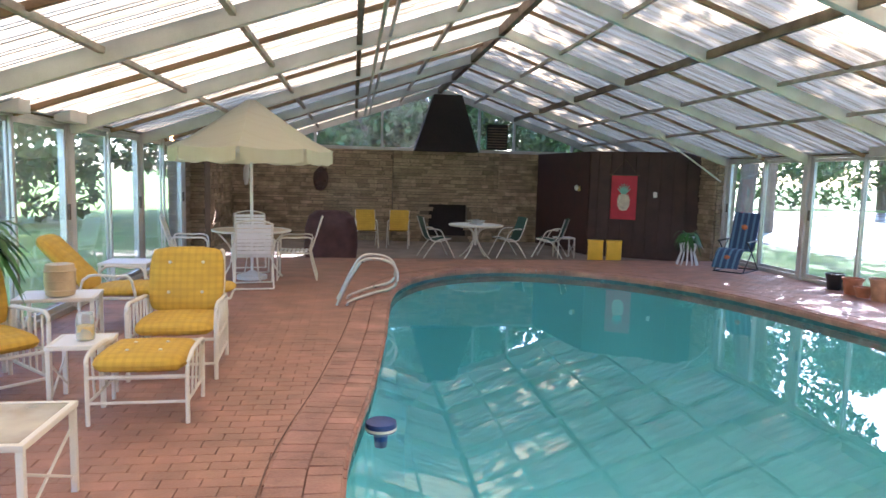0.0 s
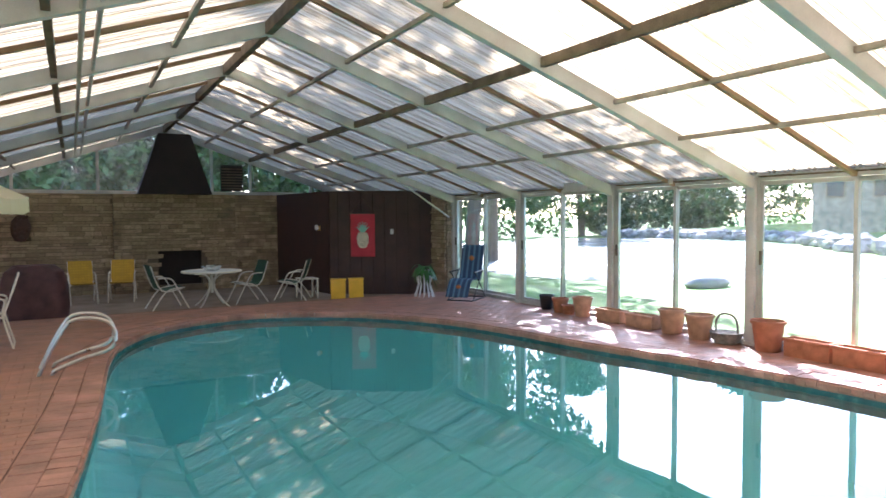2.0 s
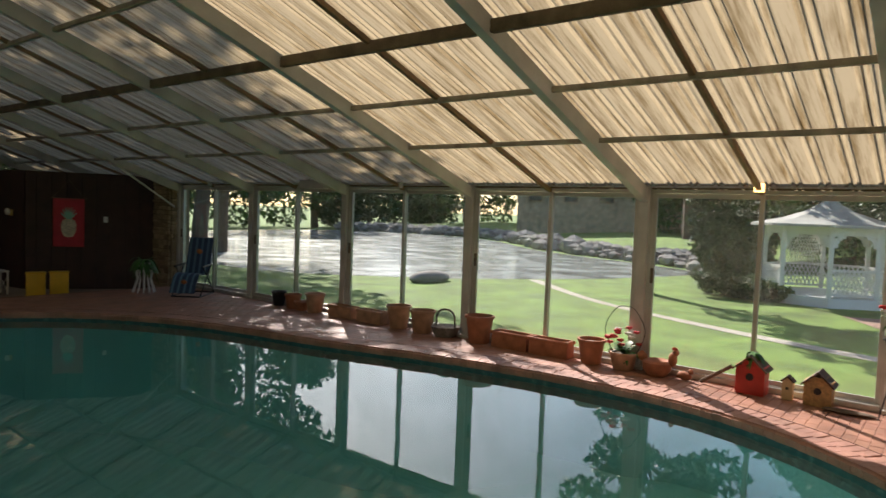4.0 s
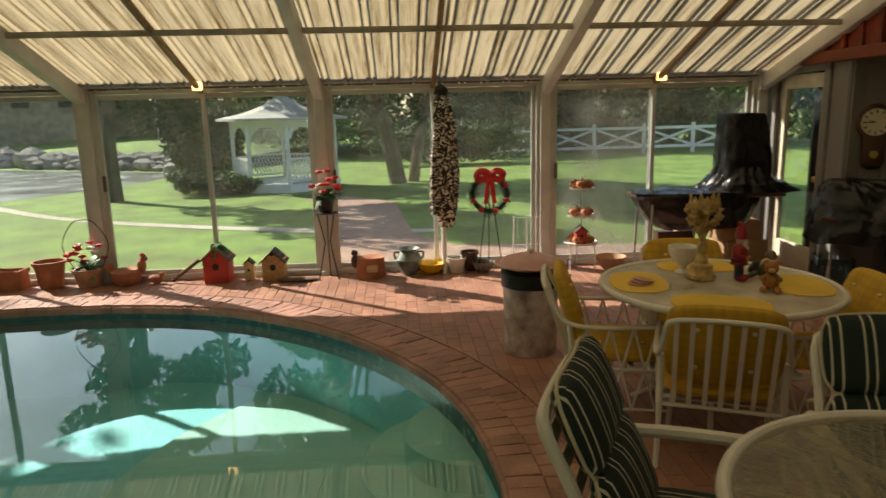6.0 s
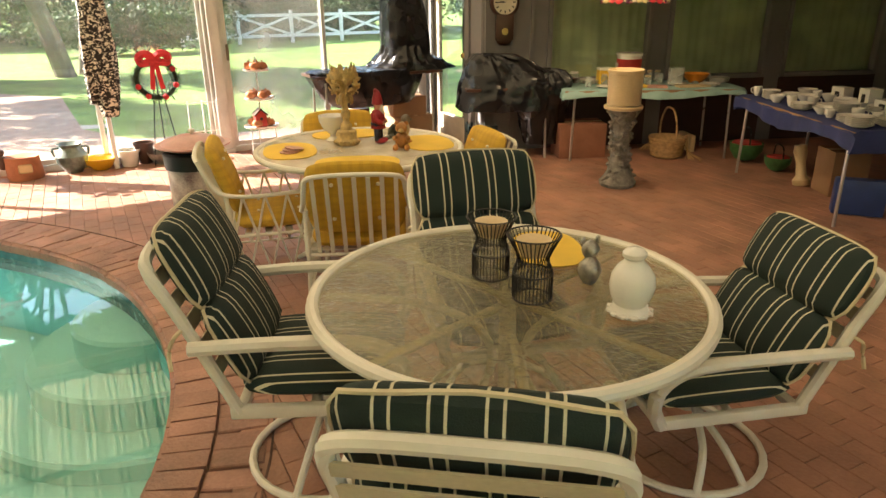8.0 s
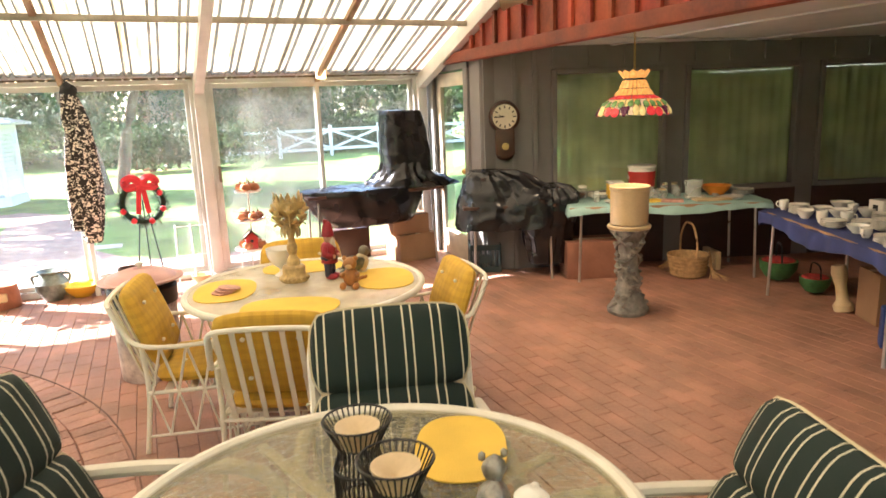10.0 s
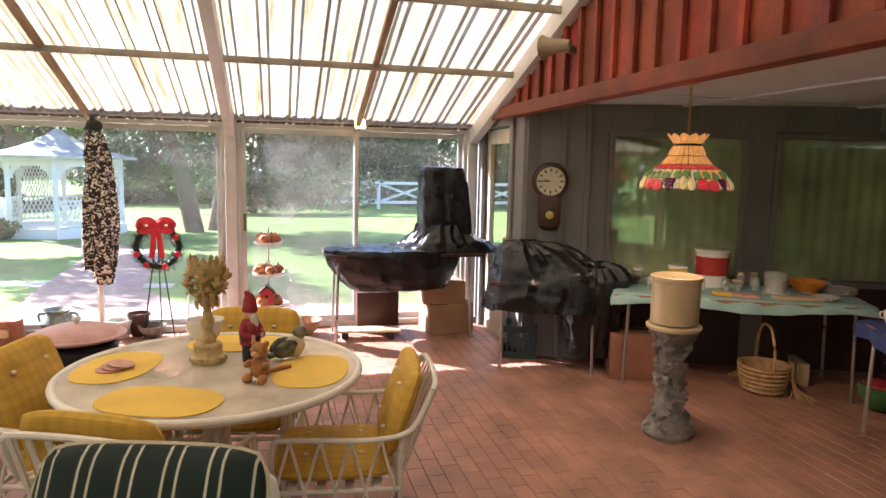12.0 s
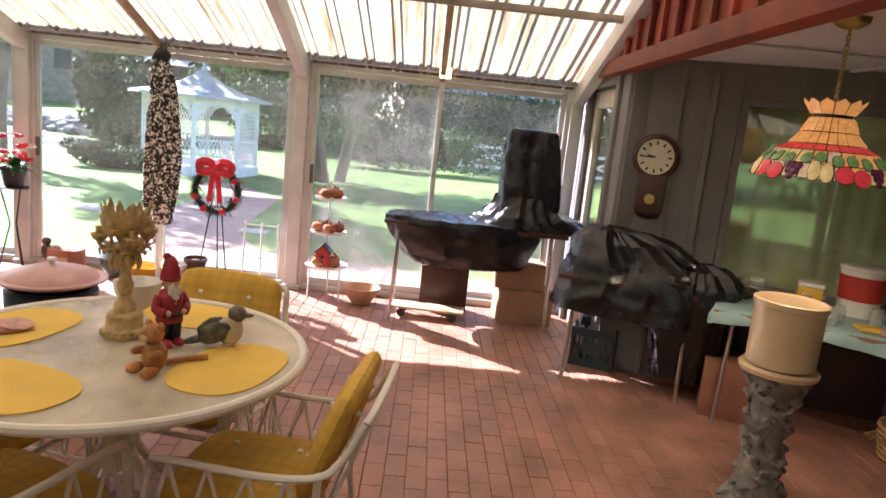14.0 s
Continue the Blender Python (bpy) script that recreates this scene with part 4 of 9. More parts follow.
lathe(bm, [(0.03, GH + 0.66), (0.045, GH + 0.73), (0.02, GH + 0.76), (0.0, GH + 0.8)], 10)
part("finial", bm, PAINT, gz)
for k in range(8):
    a, b = k * math.tau / 8, (k + 1) * math.tau / 8
    A, B = Vector((GR * math.cos(a), GR * math.sin(a), 0)), Vector((GR * math.cos(b), GR * math.sin(b), 0))
    bm = bm_new()
    box(bm, (A.x, A.y, GH / 2 + 0.1), (0.1, 0.1, GH - 0.2), bevel=0.01)
    part("post", bm, PAINT, gz)
    mid, d = (A + B) / 2, B - A
    M = Matrix.Translation(mid) @ Matrix.Rotation(math.atan2(d.y, d.x), 4, "Z")
    L = d.length - 0.1
    bm = bm_new()
    box(bm, (0, 0, GH - 0.08), (L, 0.05, 0.2), M)
    for s in (-1, 1):
        for j in range(4):
            ang = j * 22.5
            box(bm, (s * (L / 2 - 0.22 * (1 - math.cos(radians(ang + 11))) - 0.02), 0, GH - 0.18 - 0.26 * (1 - math.sin(radians(ang + 11)))), (0.1, 0.04, 0.12), M)
    part("arch", bm, PAINT, gz, smooth=0)
    if k != 3:
        bm = bm_new()
        for z in (0.3, 0.85):
            box(bm, (0, 0, z), (L, 0.05, 0.05), M)
        for j in range(9):
            x = -L / 2 + L * (j + 0.5) / 9
            for s in (-1, 1):
                box(bm, (0, 0, 0), (0.025, 0.012, 0.66), M @ Matrix.Translation((x, 0.014 * s, 0.575)) @ Matrix.Rotation(s * 0.45, 4, "Y"))
        part("railing", bm, PAINT, gz, smooth=0)
    if k in (0, 5):
        bm = bm_new()
        for j in range(13):
            x = -L / 2 + L * (j + 0.5) / 13
            for s in (-1, 1):
                box(bm, (0, 0, 0), (0.02, 0.01, 1.2), M @ Matrix.Translation((x, 0.02 + 0.012 * s, 1.4)) @ Matrix.Rotation(s * 0.35, 4, "Y"))
        part("lattice", bm, PAINT, gz, smooth=0)

# white crossed-rail fence
fence = thing("fence", pose(21.3, -10.3, -0.14, 0, 0, 92), "white crossed-rail garden fence across the lawn", "fence")
for k in range(6):
    bm = bm_new()
    box(bm, (-5.5 + 2.2 * k, 0, 0.65), (0.13, 0.13, 1.3), bevel=0.01)
    part("post", bm, PAINT, fence)
    if k < 5:
        for z in (0.3, 1.1):
            bm = bm_new()
            box(bm, (-4.4 + 2.2 * k, 0.02, z), (2.06, 0.05, 0.12))
            part("rail", bm, PAINT, fence, smooth=0)
        for s in (-1, 1):
            bm = bm_new()
            box(bm, (0, 0, 0), (2.1, 0.03, 0.1), Matrix.Translation((-4.4 + 2.2 * k, 0.06 + 0.035 * s, 0.7)) @ Matrix.Rotation(s * 0.33, 4, "Y"))
            part("cross_rail", bm, PAINT, fence, smooth=0)


def far_house(m, w, d, h, material, label, roofc):
    t = thing("house", m, label, "house", "houses across the garden")
    bm = bm_new()
    box(bm, (0, 0, h / 2), (w, d, h))
    part("wall", bm, material, t, smooth=0)
    bm = bm_new()
    vs = [bm.verts.new(p) for p in ((-w / 2 - .5, -d / 2 - .5, h), (w / 2 + .5, -d / 2 - .5, h), (w / 2 + .5, d / 2 + .5, h), (-w / 2 - .5, d / 2 + .5, h), (-w / 2 + 1, 0, h + d * 0.28), (w / 2 - 1, 0, h + d * 0.28))]
    for f in ((0, 1, 5, 4), (2, 3, 4, 5), (1, 2, 5), (3, 0, 4), (3, 2, 1, 0)):
        bm.faces.new([vs[i] for i in f])
    part("roof", bm, roofc, t, smooth=0)
    n = int(w / 2.6)
    for k in range(n):
        x = -w / 2 + w * (k + 0.5) / n
        for s in (-1, 1):
            bm = bm_new()
            box(bm, (x, s * (d / 2 + 0.03), h * 0.55), (1.1, 0.08, 1.3))
            win = part("window", bm, WOODBAR, t, smooth=0)
            bm = bm_new()
            box(bm, (x, s * (d / 2 + 0.075), h * 0.55), (0.95, 0.02, 1.15))
            part("pane", bm, DARKPANE, win, smooth=0)
    return t


DARKPANE = mat("dark_window_pane", (0.03, 0.04, 0.05), 0.1)
FARSTONE = mat("far_house_stone", (0.42, 0.34, 0.24), 0.9, var=0.3, scale=2.5, bump=0.5, bscale=8)
FARBRICK = mat("far_house_brick", (0.12, 0.075, 0.06), 0.9, var=0.2, scale=2, bump=0.3)
far_house(pose(31, -6.5, -0.14, 0, 0, 95), 9, 6, 3.4, FARSTONE, "stone house behind the garden hedge", SHINGLE)
far_house(pose(44, 22, 0.3, 0, 0, 120), 16, 8, 5.6, FARSTONE, "tall tan stone house across the lake", SHINGLE)
far_house(pose(38, 9, 0.2, 0, 0, 110), 11, 7, 3.2, FARBRICK, "dark brown house across the lake", SHINGLE)
# small boat on the near shore
BOATM = mat("grey_boat_paint", (0.16, 0.15, 0.14), 0.6)
bm = bm_new()
blob(bm, (0, 0, 0.1), (0.75, 0.35, 0.2), rough=0.1)
solo("shore_rocks", bm, ROCK, "low grey rock heap at the lake edge", "rocks", pose(6.3, 10.6, -0.14))

# ---- furniture materials ----
GREENCL = striped("green_striped_cloth", (0.006, 0.019, 0.015), (0.60, 0.56, 0.42), 0, 0.1, 0.006, pair=0.3)
PIPING = mat("cream_piping", (0.62, 0.54, 0.36), 0.8)
YELLOWCL = striped("yellow_plaid_cloth", (0.62, 0.38, 0.035), (0.46, 0.27, 0.03), 0, 0.055, 0.022, second_axis=2, blend=0.32)
YELLOWSEAT = striped("yellow_plaid_seat", (0.62, 0.38, 0.035), (0.46, 0.27, 0.03), 0, 0.055, 0.022, second_axis=1, blend=0.32)
BUTTON = mat("cream_button", (0.78, 0.72, 0.52), 0.6)
MATY = mat("yellow_placemat", (0.78, 0.52, 0.07), 0.8, var=0.08, scale=5, bump=0.3, bscale=200)
# both table tops: the warm haze colour stands in for reflected sunlight
PEBBLE = glass_mat("pebbled_glass", (0.74, 0.71, 0.55), rough=0.14, ior=1.6, bump=1.0, bscale=40, haze=0.12, haze_tint=(0.74, 0.70, 0.52))
FROST = glass_mat("frosted_glass_top", (0.75, 0.73, 0.66), rough=0.12, ior=1.6, bump=0.4, bscale=70, haze=0.75, haze_tint=(0.80, 0.73, 0.58))
TERRA = mat("terracotta", (0.42, 0.17, 0.09), 0.85, var=0.2, scale=8, bump=0.2)
TERRA2 = mat("pale_clay", (0.50, 0.30, 0.19), 0.85, var=0.2, scale=8, bump=0.2)
STONEW = mat("stoneware_cream", (0.62, 0.47, 0.27), 0.35, var=0.1, scale=5)
CERAMIC = mat("white_ceramic", (0.80, 0.78, 0.72), 0.25, var=0.04)
PLASTICBLK = mat("black_plastic_sheet", (0.010, 0.010, 0.012), 0.26, var=0.2, scale=4, bump=0.3, bscale=24)
CARD = mat("cardboard", (0.34, 0.20, 0.11), 0.85, var=0.1, scale=4)
DARKWOOD = mat("dark_clock_wood", (0.07, 0.03, 0.018), 0.4, var=0.2, scale=6)
CHROME = mat("steel_tube", (0.55, 0.54, 0.52), 0.3, metal=0.9)
BLACKM = mat("black_metal", (0.02, 0.02, 0.022), 0.45, metal=0.3)
RED = mat("red_fabric", (0.60, 0.02, 0.03), 0.6, var=0.15)
REDP = mat("red_paint", (0.50, 0.04, 0.03), 0.5, var=0.15)
GOLD = mat("antique_gold_paint", (0.52, 0.37, 0.15), 0.5, var=0.25, scale=25)
GREENLEAF = mat("plant_leaf", (0.05, 0.16, 0.03), 0.5, var=0.3, scale=9, rand=0.3)
PINE = mat("pine_needles", (0.02, 0.05, 0.02), 0.7, var=0.3, rand=0.4)
BLUECL = mat("blue_tablecloth", (0.035, 0.05, 0.17), 0.8, var=0.15, scale=5)
TURQ = mat("turquoise_plastic_cloth", (0.33, 0.52, 0.50), 0.5, var=0.1, scale=5)
WICKER = mat("pale_wicker", (0.52, 0.33, 0.15), 0.7, var=0.2, scale=30, bump=0.6, bscale=120)
CONC = mat("carved_grey_cement", (0.24, 0.22, 0.19), 0.9, var=0.35, scale=14, bump=0.7, bscale=50)
CANVAS = mat("cream_canvas", (0.72, 0.66, 0.48), 0.9, var=0.05, scale=4, bump=0.2, bscale=250)
TARP = mat("dark_red_brown_cover", (0.10, 0.045, 0.045), 0.8, var=0.25, scale=5, bump=0.3)
BLUEPL = mat("blue_plastic", (0.03, 0.06, 0.22), 0.4)
YPL = mat("yellow_plastic", (0.75, 0.45, 0.02), 0.45, var=0.08)


# ---- chairs ----
def loop_tube(bm, pts, r, seg=8, steps=4):
    tube(bm, curve(pts, steps), r, seg)


def green_chair(m):
    """Swivel patio armchair, front towards local +y."""
    c = thing("patio_armchair", m, "white metal swivel patio chair with green striped cushions", "chair", "green cushioned chairs")
    bm = bm_new()
    tube(bm, [(0.29 * math.cos(a * math.tau / 28), 0.29 * math.sin(a * math.tau / 28), 0.016) for a in range(28)], 0.015, 8, closed=True)
    part("base_ring", bm, ENAMEL, c)
    for s in (-1, 1):
        bm = bm_new()
        loop_tube(bm, [(s * 0.275, -0.09, 0.02), (s * 0.2, -0.04, 0.16), (s * 0.05, 0, 0.25)], 0.014)
        loop_tube(bm, [(s * 0.275, 0.09, 0.02), (s * 0.2, 0.04, 0.16), (s * 0.05, 0, 0.25)], 0.014)
        part("leg", bm, ENAMEL, c)
    bm = bm_new()
    lathe(bm, [(0.05, 0.22), (0.06, 0.28), (0.035, 0.29), (0.035, 0.34), (0.09, 0.35), (0.09, 0.365)], 16)
    part("swivel", bm, ENAMEL, c)
    bm = bm_new()
    for s in (-1, 1):
        box(bm, (s * 0.27, 0.0, 0.37), (0.03, 0.54, 0.045), bevel=0.008)
    for y in (-0.24, 0.0, 0.25):
        box(bm, (0, y, 0.365), (0.52, 0.035, 0.03), bevel=0.006)
    part("seat_frame", bm, ENAMEL, c)
    bm = bm_new()
    loop_tube(bm, [(-0.27, -0.24, 0.37), (-0.27, -0.38, 0.7), (-0.27, -0.45, 0.85), (-0.22, -0.47, 0.9), (0, -0.475, 0.91), (0.22, -0.47, 0.9), (0.27, -0.45, 0.85), (0.27, -0.38, 0.7), (0.27, -0.24, 0.37)], 0.02, 8, 4)
    back = part("back_frame", bm, ENAMEL, c)
    for z in (0.5, 0.58, 0.66, 0.74, 0.82):
        bm = bm_new()
        y = -0.24 - (z - 0.37) * 0.44
        box(bm, (0, 0, 0), (0.53, 0.006, 0.05), Matrix.Translation((0, y - 0.012, z)) @ Matrix.Rotation(0.4, 4, "X"))
        part("strap", bm, PIPING, back, smooth=0)
    for s in (-1, 1):
        bm = bm_new()
        pts = curve([(s * 0.3, -0.36, 0.62), (s * 0.31, -0.1, 0.635), (s * 0.31, 0.16, 0.63), (s * 0.31, 0.27, 0.58), (s * 0.3, 0.3, 0.48), (s * 0.28, 0.26, 0.37)], 5)
        tube(bm, pts, 0.024, 8)
        part("armrest", bm, ENAMEL, c)
    bm = bm_new()
    pad(bm, (0, 0.02, 0.44), (0.53, 0.54, 0.11), n=10, puff=0.2)
    part("seat_cushion", bm, GREENCL, c, "dark green cushion with cream pin stripes")
    tilt = Matrix.Translation((0, -0.225, 0.44)) @ Matrix.Rotation(radians(90 + 24), 4, "X")
    for z0, z1, th in ((0.0, 0.31, 0.12), (0.295, 0.585, 0.125)):
        bm = bm_new()
        pad(bm, (0, (z0 + z1) / 2, -0.03), (0.54, z1 - z0, th), tilt, n=10, puff=0.3)
        cu = part("back_cushion", bm, GREENCL, c, "dark green cushion with cream pin stripes")
        bm = bm_new()
        zc = -0.03
        ring = []
        for u, v in ([(i / 8, 0) for i in range(8)] + [(1, i / 5) for i in range(5)] + [(1 - i / 8, 1) for i in range(8)] + [(0, 1 - i / 5) for i in range(5)]):
            p, q = 2 * u - 1, 2 * v - 1
            k = (1 - 0.12 * abs(p * q) ** 3) * 1.02
            ring.append(tilt @ Vector((p * k * 0.272, (z0 + z1) / 2 + q * k * ((z1 - z0) / 2 + 0.002), zc + 0.006 * math.sin(u * 9))))
        tube(bm, ring, 0.006, 5, closed=True)
        part("piping", bm, PIPING, cu)
    for s in (-1, 1):
        bm = bm_new()
        loop_tube(bm, [(s * 0.27, -0.37, 0.68), (s * 0.3, -0.4, 0.66), (s * 0.28, -0.43, 0.6), (s * 0.31, -0.42, 0.55)], 0.007, 5)
        part("tie", bm, PIPING, c)
    return c


GT = Vector((-5.93, -2.26, 0))


def facing(centre, angle, dist):
    """Pose at a distance from centre in a direction, front turned to the centre."""
    a = radians(angle)
    return pose(centre.x + dist * math.cos(a), centre.y + dist * math.sin(a), 0, 0, 0, angle + 90)


first = green_chair(facing(GT, 53, 0.66) @ pose(0, 0, 0, 0, 0, 12))
copy_thing(first, pose(-5.527, -2.48, 0, 0, 0, 75))
copy_thing(first, facing(GT, -108, 0.7) @ Matrix.Diagonal((1, 1, 0.86, 1)))
copy_thing(first, facing(GT, 143.5, 0.62))


def round_table(m, r, h, top, label, ring_r=0.022, legs=4):
    t = thing("round_table", m, label, "table")
    bm = bm_new()
    tube(bm, [(r * math.cos(a * math.tau / 64), r * math.sin(a * math.tau / 64), h - 0.012) for a in range(64)], ring_r, 10, closed=True)
    part("rim", bm, ENAMEL, t)
    bm = bm_new()
    lathe(bm, [(r - 0.015, h - 0.012), (r - 0.015, h - 0.004), (0.0, h - 0.004)], 64)
    g = part("tabletop", bm, top, t, "pebbled glass top")
    g.visible_shadow = False
    bm = bm_new()
    lathe(bm, [(0.03, 0.28), (0.03, 0.34), (0.028, h - 0.03)], 14)
    part("hub", bm, ENAMEL, t)
    for turn in (0, 90):
        bm = bm_new()
        box(bm, (0, 0, h - 0.034 - 0.0002 * turn), (2 * r - 0.05, 0.034, 0.014), Matrix.Rotation(radians(turn), 4, "Z"), 0.004)
        part("cross_bar", bm, ENAMEL, t)
    for k in range(legs):
        a = (k + 0.5) * math.tau / legs
        d = Vector((math.cos(a), math.sin(a), 0))
        bm = bm_new()
        pts = [d * (r * 0.95) + Vector((0, 0, h - 0.03)), d * (r * 0.5) + Vector((0, 0, h - 0.05)), d * 0.1 + Vector((0, 0, h - 0.14)), d * 0.06 + Vector((0, 0, 0.4)), d * 0.22 + Vector((0, 0, 0.16)), d * (r * 0.7) + Vector((0, 0, 0.012))]
        loop_tube(bm, pts, 0.015, 8, 5)
        part("leg", bm, ENAMEL, t)
    return t


round_table(pose(GT.x, GT.y, 0, 0, 0, -164), 0.64, 0.72, PEBBLE, "round patio table with pebbled glass and white rim")


def oval_mat(m, label="yellow woven oval placemat on the table", a=0.24, b=0.16):
    bm = bm_new()
    lathe(bm, [(1.0, 0), (1.0, 0.004), (0, 0.004)], 40)
    for v in bm.verts:
        x, y = v.co.x, v.co.y
        q = (abs(x) ** 2.6 + abs(y) ** 2.6) ** (1 / 2.6)
        k = math.hypot(x, y) / q if q > 1e-6 else 1
        v.co.x, v.co.y = x * k * a, y * k * b
    solo("placemat", bm, MATY, label, "placemat", m, "yellow placemats")


oval_mat(pose(-5.68, -2.6, 0.717, 0, 0, -25), a=0.19, b=0.13)


def wire_basket(m, r):
    """Black wire candle holder, waisted, with a cream glass inside."""
    t = thing("wire_candle_holder", m, "black wire candle holder with a flared top on the glass table", "candle holder", "wire candle holders")
    for k in range(34):
        a = k * math.tau / 34
        d = Vector((math.cos(a), math.sin(a), 0))
        bm = bm_new()
        tube(bm, curve([d * r, d * r * 1.02 + Vector((0, 0, 0.09)), d * r * 0.8 + Vector((0, 0, 0.14)), d * r * 1.35 + Vector((0, 0, 0.215))], 3), 0.0022, 4)
        part("wire", bm, BLACKM, t)
    for z, k in ((0.004, 1.0), (0.09, 1.03), (0.215, 1.36)):
        bm = bm_new()
        tube(bm, [(r * k * math.cos(a * math.tau / 24), r * k * math.sin(a * math.tau / 24), z) for a in range(24)], 0.003, 5, closed=True)
        part("ring", bm, BLACKM, t)
    bm = bm_new()
    lathe(bm, [(r * 0.72, 0.15), (r * 0.9, 0.2), (r * 0.86, 0.2), (0, 0.17)], 20)
    part("candle_cup", bm, STONEW, t)
    return t


wb = wire_basket(pose(-5.8, -2.27, 0.717), 0.062)
copy_thing(wb, pose(-6.02, -2.29, 0.717))
bm = bm_new()
lathe(bm, [(0.078, 0), (0.082, 0.008), (0.066, 0.03), (0.062, 0.04), (0.08, 0.075), (0.088, 0.115), (0.082, 0.16), (0.062, 0.195), (0.04, 0.215), (0.036, 0.225), (0.046, 0.236), (0.046, 0.25), (0.03, 0.266), (0, 0.272)], 28, wobble=0.025)
blob(bm, (0.078, 0.02, 0.16), (0.022, 0.02, 0.035))
blob(bm, (0.05, 0.02, 0.245), (0.02, 0.013, 0.01))
for k in range(12):
    a = k * math.tau / 12
    blob(bm, (0.076 * math.cos(a), 0.076 * math.sin(a), 0.01), (0.02, 0.02, 0.011), sub=1)
solo("bird_figurine", bm, CERAMIC, "white glazed ceramic bird figurine on the glass table", "figurine", pose(-6.25, -2.49, 0.717, 0, 0, -60) @ Matrix.Scale(0.78, 4))
SILVER = mat("old_silver", (0.45, 0.43, 0.38), 0.35, metal=0.7, var=0.3, scale=30)
bm = bm_new()
blob(bm, (0, 0, 0.045), (0.04, 0.04, 0.05), rough=0.2)
blob(bm, (0.01, 0.02, 0.11), (0.03, 0.03, 0.035), rough=0.3)
blob(bm, (-0.02, 0.02, 0.145), (0.01, 0.008, 0.014), sub=1)
blob(bm, (0.035, 0.02, 0.145), (0.01, 0.008, 0.014), sub=1)
solo("bear_figurine", bm, SILVER, "small dull silver bear figurine on the glass table", "figurine", pose(-6.01, -2.53, 0.717, 0, 0, -100))


# ---- yellow dining set ----
def yellow_chair(m, group="yellow dining chairs", arms=True):
    c = thing("dining_chair", m, "white lattice patio chair with tufted yellow plaid cushions", "chair", group)
    for s in (-1, 1):
        bm = bm_new()
        loop_tube(bm, [(s * 0.28, 0.27, 0.0), (s * 0.285, 0.28, 0.3), (s * 0.29, 0.26, 0.6), (s * 0.295, 0.2, 0.64), (s * 0.3, -0.1, 0.63), (s * 0.29, -0.27, 0.65), (s * 0.27, -0.34, 0.72), (s * 0.25, -0.4, 0.86)], 0.014)
        part("armrest", bm, ENAMEL, c)
        bm = bm_new()
        loop_tube(bm, [(s * 0.27, -0.27, 0.65), (s * 0.27, -0.26, 0.35), (s * 0.28, -0.3, 0.0)], 0.013)
        part("leg", bm, ENAMEL, c)
        bm = bm_new()
        for k in range(4):
            y = -0.24 + 0.125 * k
            tube(bm, [(s * 0.285, y, 0.36), (s * 0.292, y + 0.062, 0.63)], 0.007, 6)
            tube(bm, [(s * 0.292, y + 0.062, 0.63), (s * 0.285, y + 0.125, 0.36)], 0.007, 6)
            tube(bm, [(s * 0.285, y, 0.36), (s * 0.282, y + 0.062, 0.1)], 0.006, 6)
            tube(bm, [(s * 0.282, y + 0.062, 0.1), (s * 0.285, y + 0.125, 0.36)], 0.006, 6)
        tube(bm, [(s * 0.282, -0.28, 0.1), (s * 0.282, 0.27, 0.1)], 0.008, 6)
        part("lattice", bm, ENAMEL, c)
    bm = bm_new()
    for y in (-0.26, 0.27):
        tube(bm, [(-0.28, y, 0.36), (0.28, y, 0.36)], 0.012, 8)
    for s in (-1, 1):
        tube(bm, [(s * 0.28, -0.26, 0.36), (s * 0.28, 0.27, 0.36)], 0.012, 8)
    for k in range(4):
        box(bm, (0, -0.17 + 0.12 * k, 0.362), (0.56, 0.04, 0.008))
    part("seat_frame", bm, ENAMEL, c)
    bm = bm_new()
    loop_tube(bm, [(-0.25, -0.4, 0.86), (-0.2, -0.415, 0.89), (0, -0.42, 0.9), (0.2, -0.415, 0.89), (0.25, -0.4, 0.86)], 0.014)
    back = part("back_frame", bm, ENAMEL, c)
    for k in range(7):
        x = -0.21 + 0.07 * k
        bm = bm_new()
        box(bm, (0, 0, 0), (0.022, 0.008, 0.53), Matrix.Translation((x, -0.345, 0.63)) @ Matrix.Rotation(radians(17), 4, "X"))
        part("back_slat", bm, ENAMEL, back, smooth=0)
    tufts = [(-0.12, -0.12), (0.12, -0.12), (-0.12, 0.12), (0.12, 0.12)]
    bm = bm_new()
    pad(bm, (0, 0.02, 0.43), (0.52, 0.52, 0.13), n=14, puff=0.25, tufts=tufts)
    seat = part("seat_cushion", bm, YELLOWSEAT, c, "tufted yellow plaid cushion")
    tilt = Matrix.Translation((0, -0.25, 0.48)) @ Matrix.Rotation(radians(90 + 17), 4, "X")
    bm = bm_new()
    pad(bm, (0, 0.235, -0.05), (0.52, 0.49, 0.11), tilt, n=14, puff=0.25, tufts=tufts)
    bc = part("back_cushion", bm, YELLOWCL, c, "tufted yellow plaid cushion")
    for x, y in tufts:
        bm = bm_new()
        blob(bm, (x, 0.02 + y, 0.478), (0.013, 0.013, 0.008), sub=1)
        part("button", bm, BUTTON, seat)
        for side in (1, -1):
            bm = bm_new()
            p = tilt @ Vector((x, 0.235 + y, -0.05 + side * 0.043))
            blob(bm, p, (0.013, 0.011, 0.013), sub=1)
            part("button", bm, BUTTON, bc)
    return c


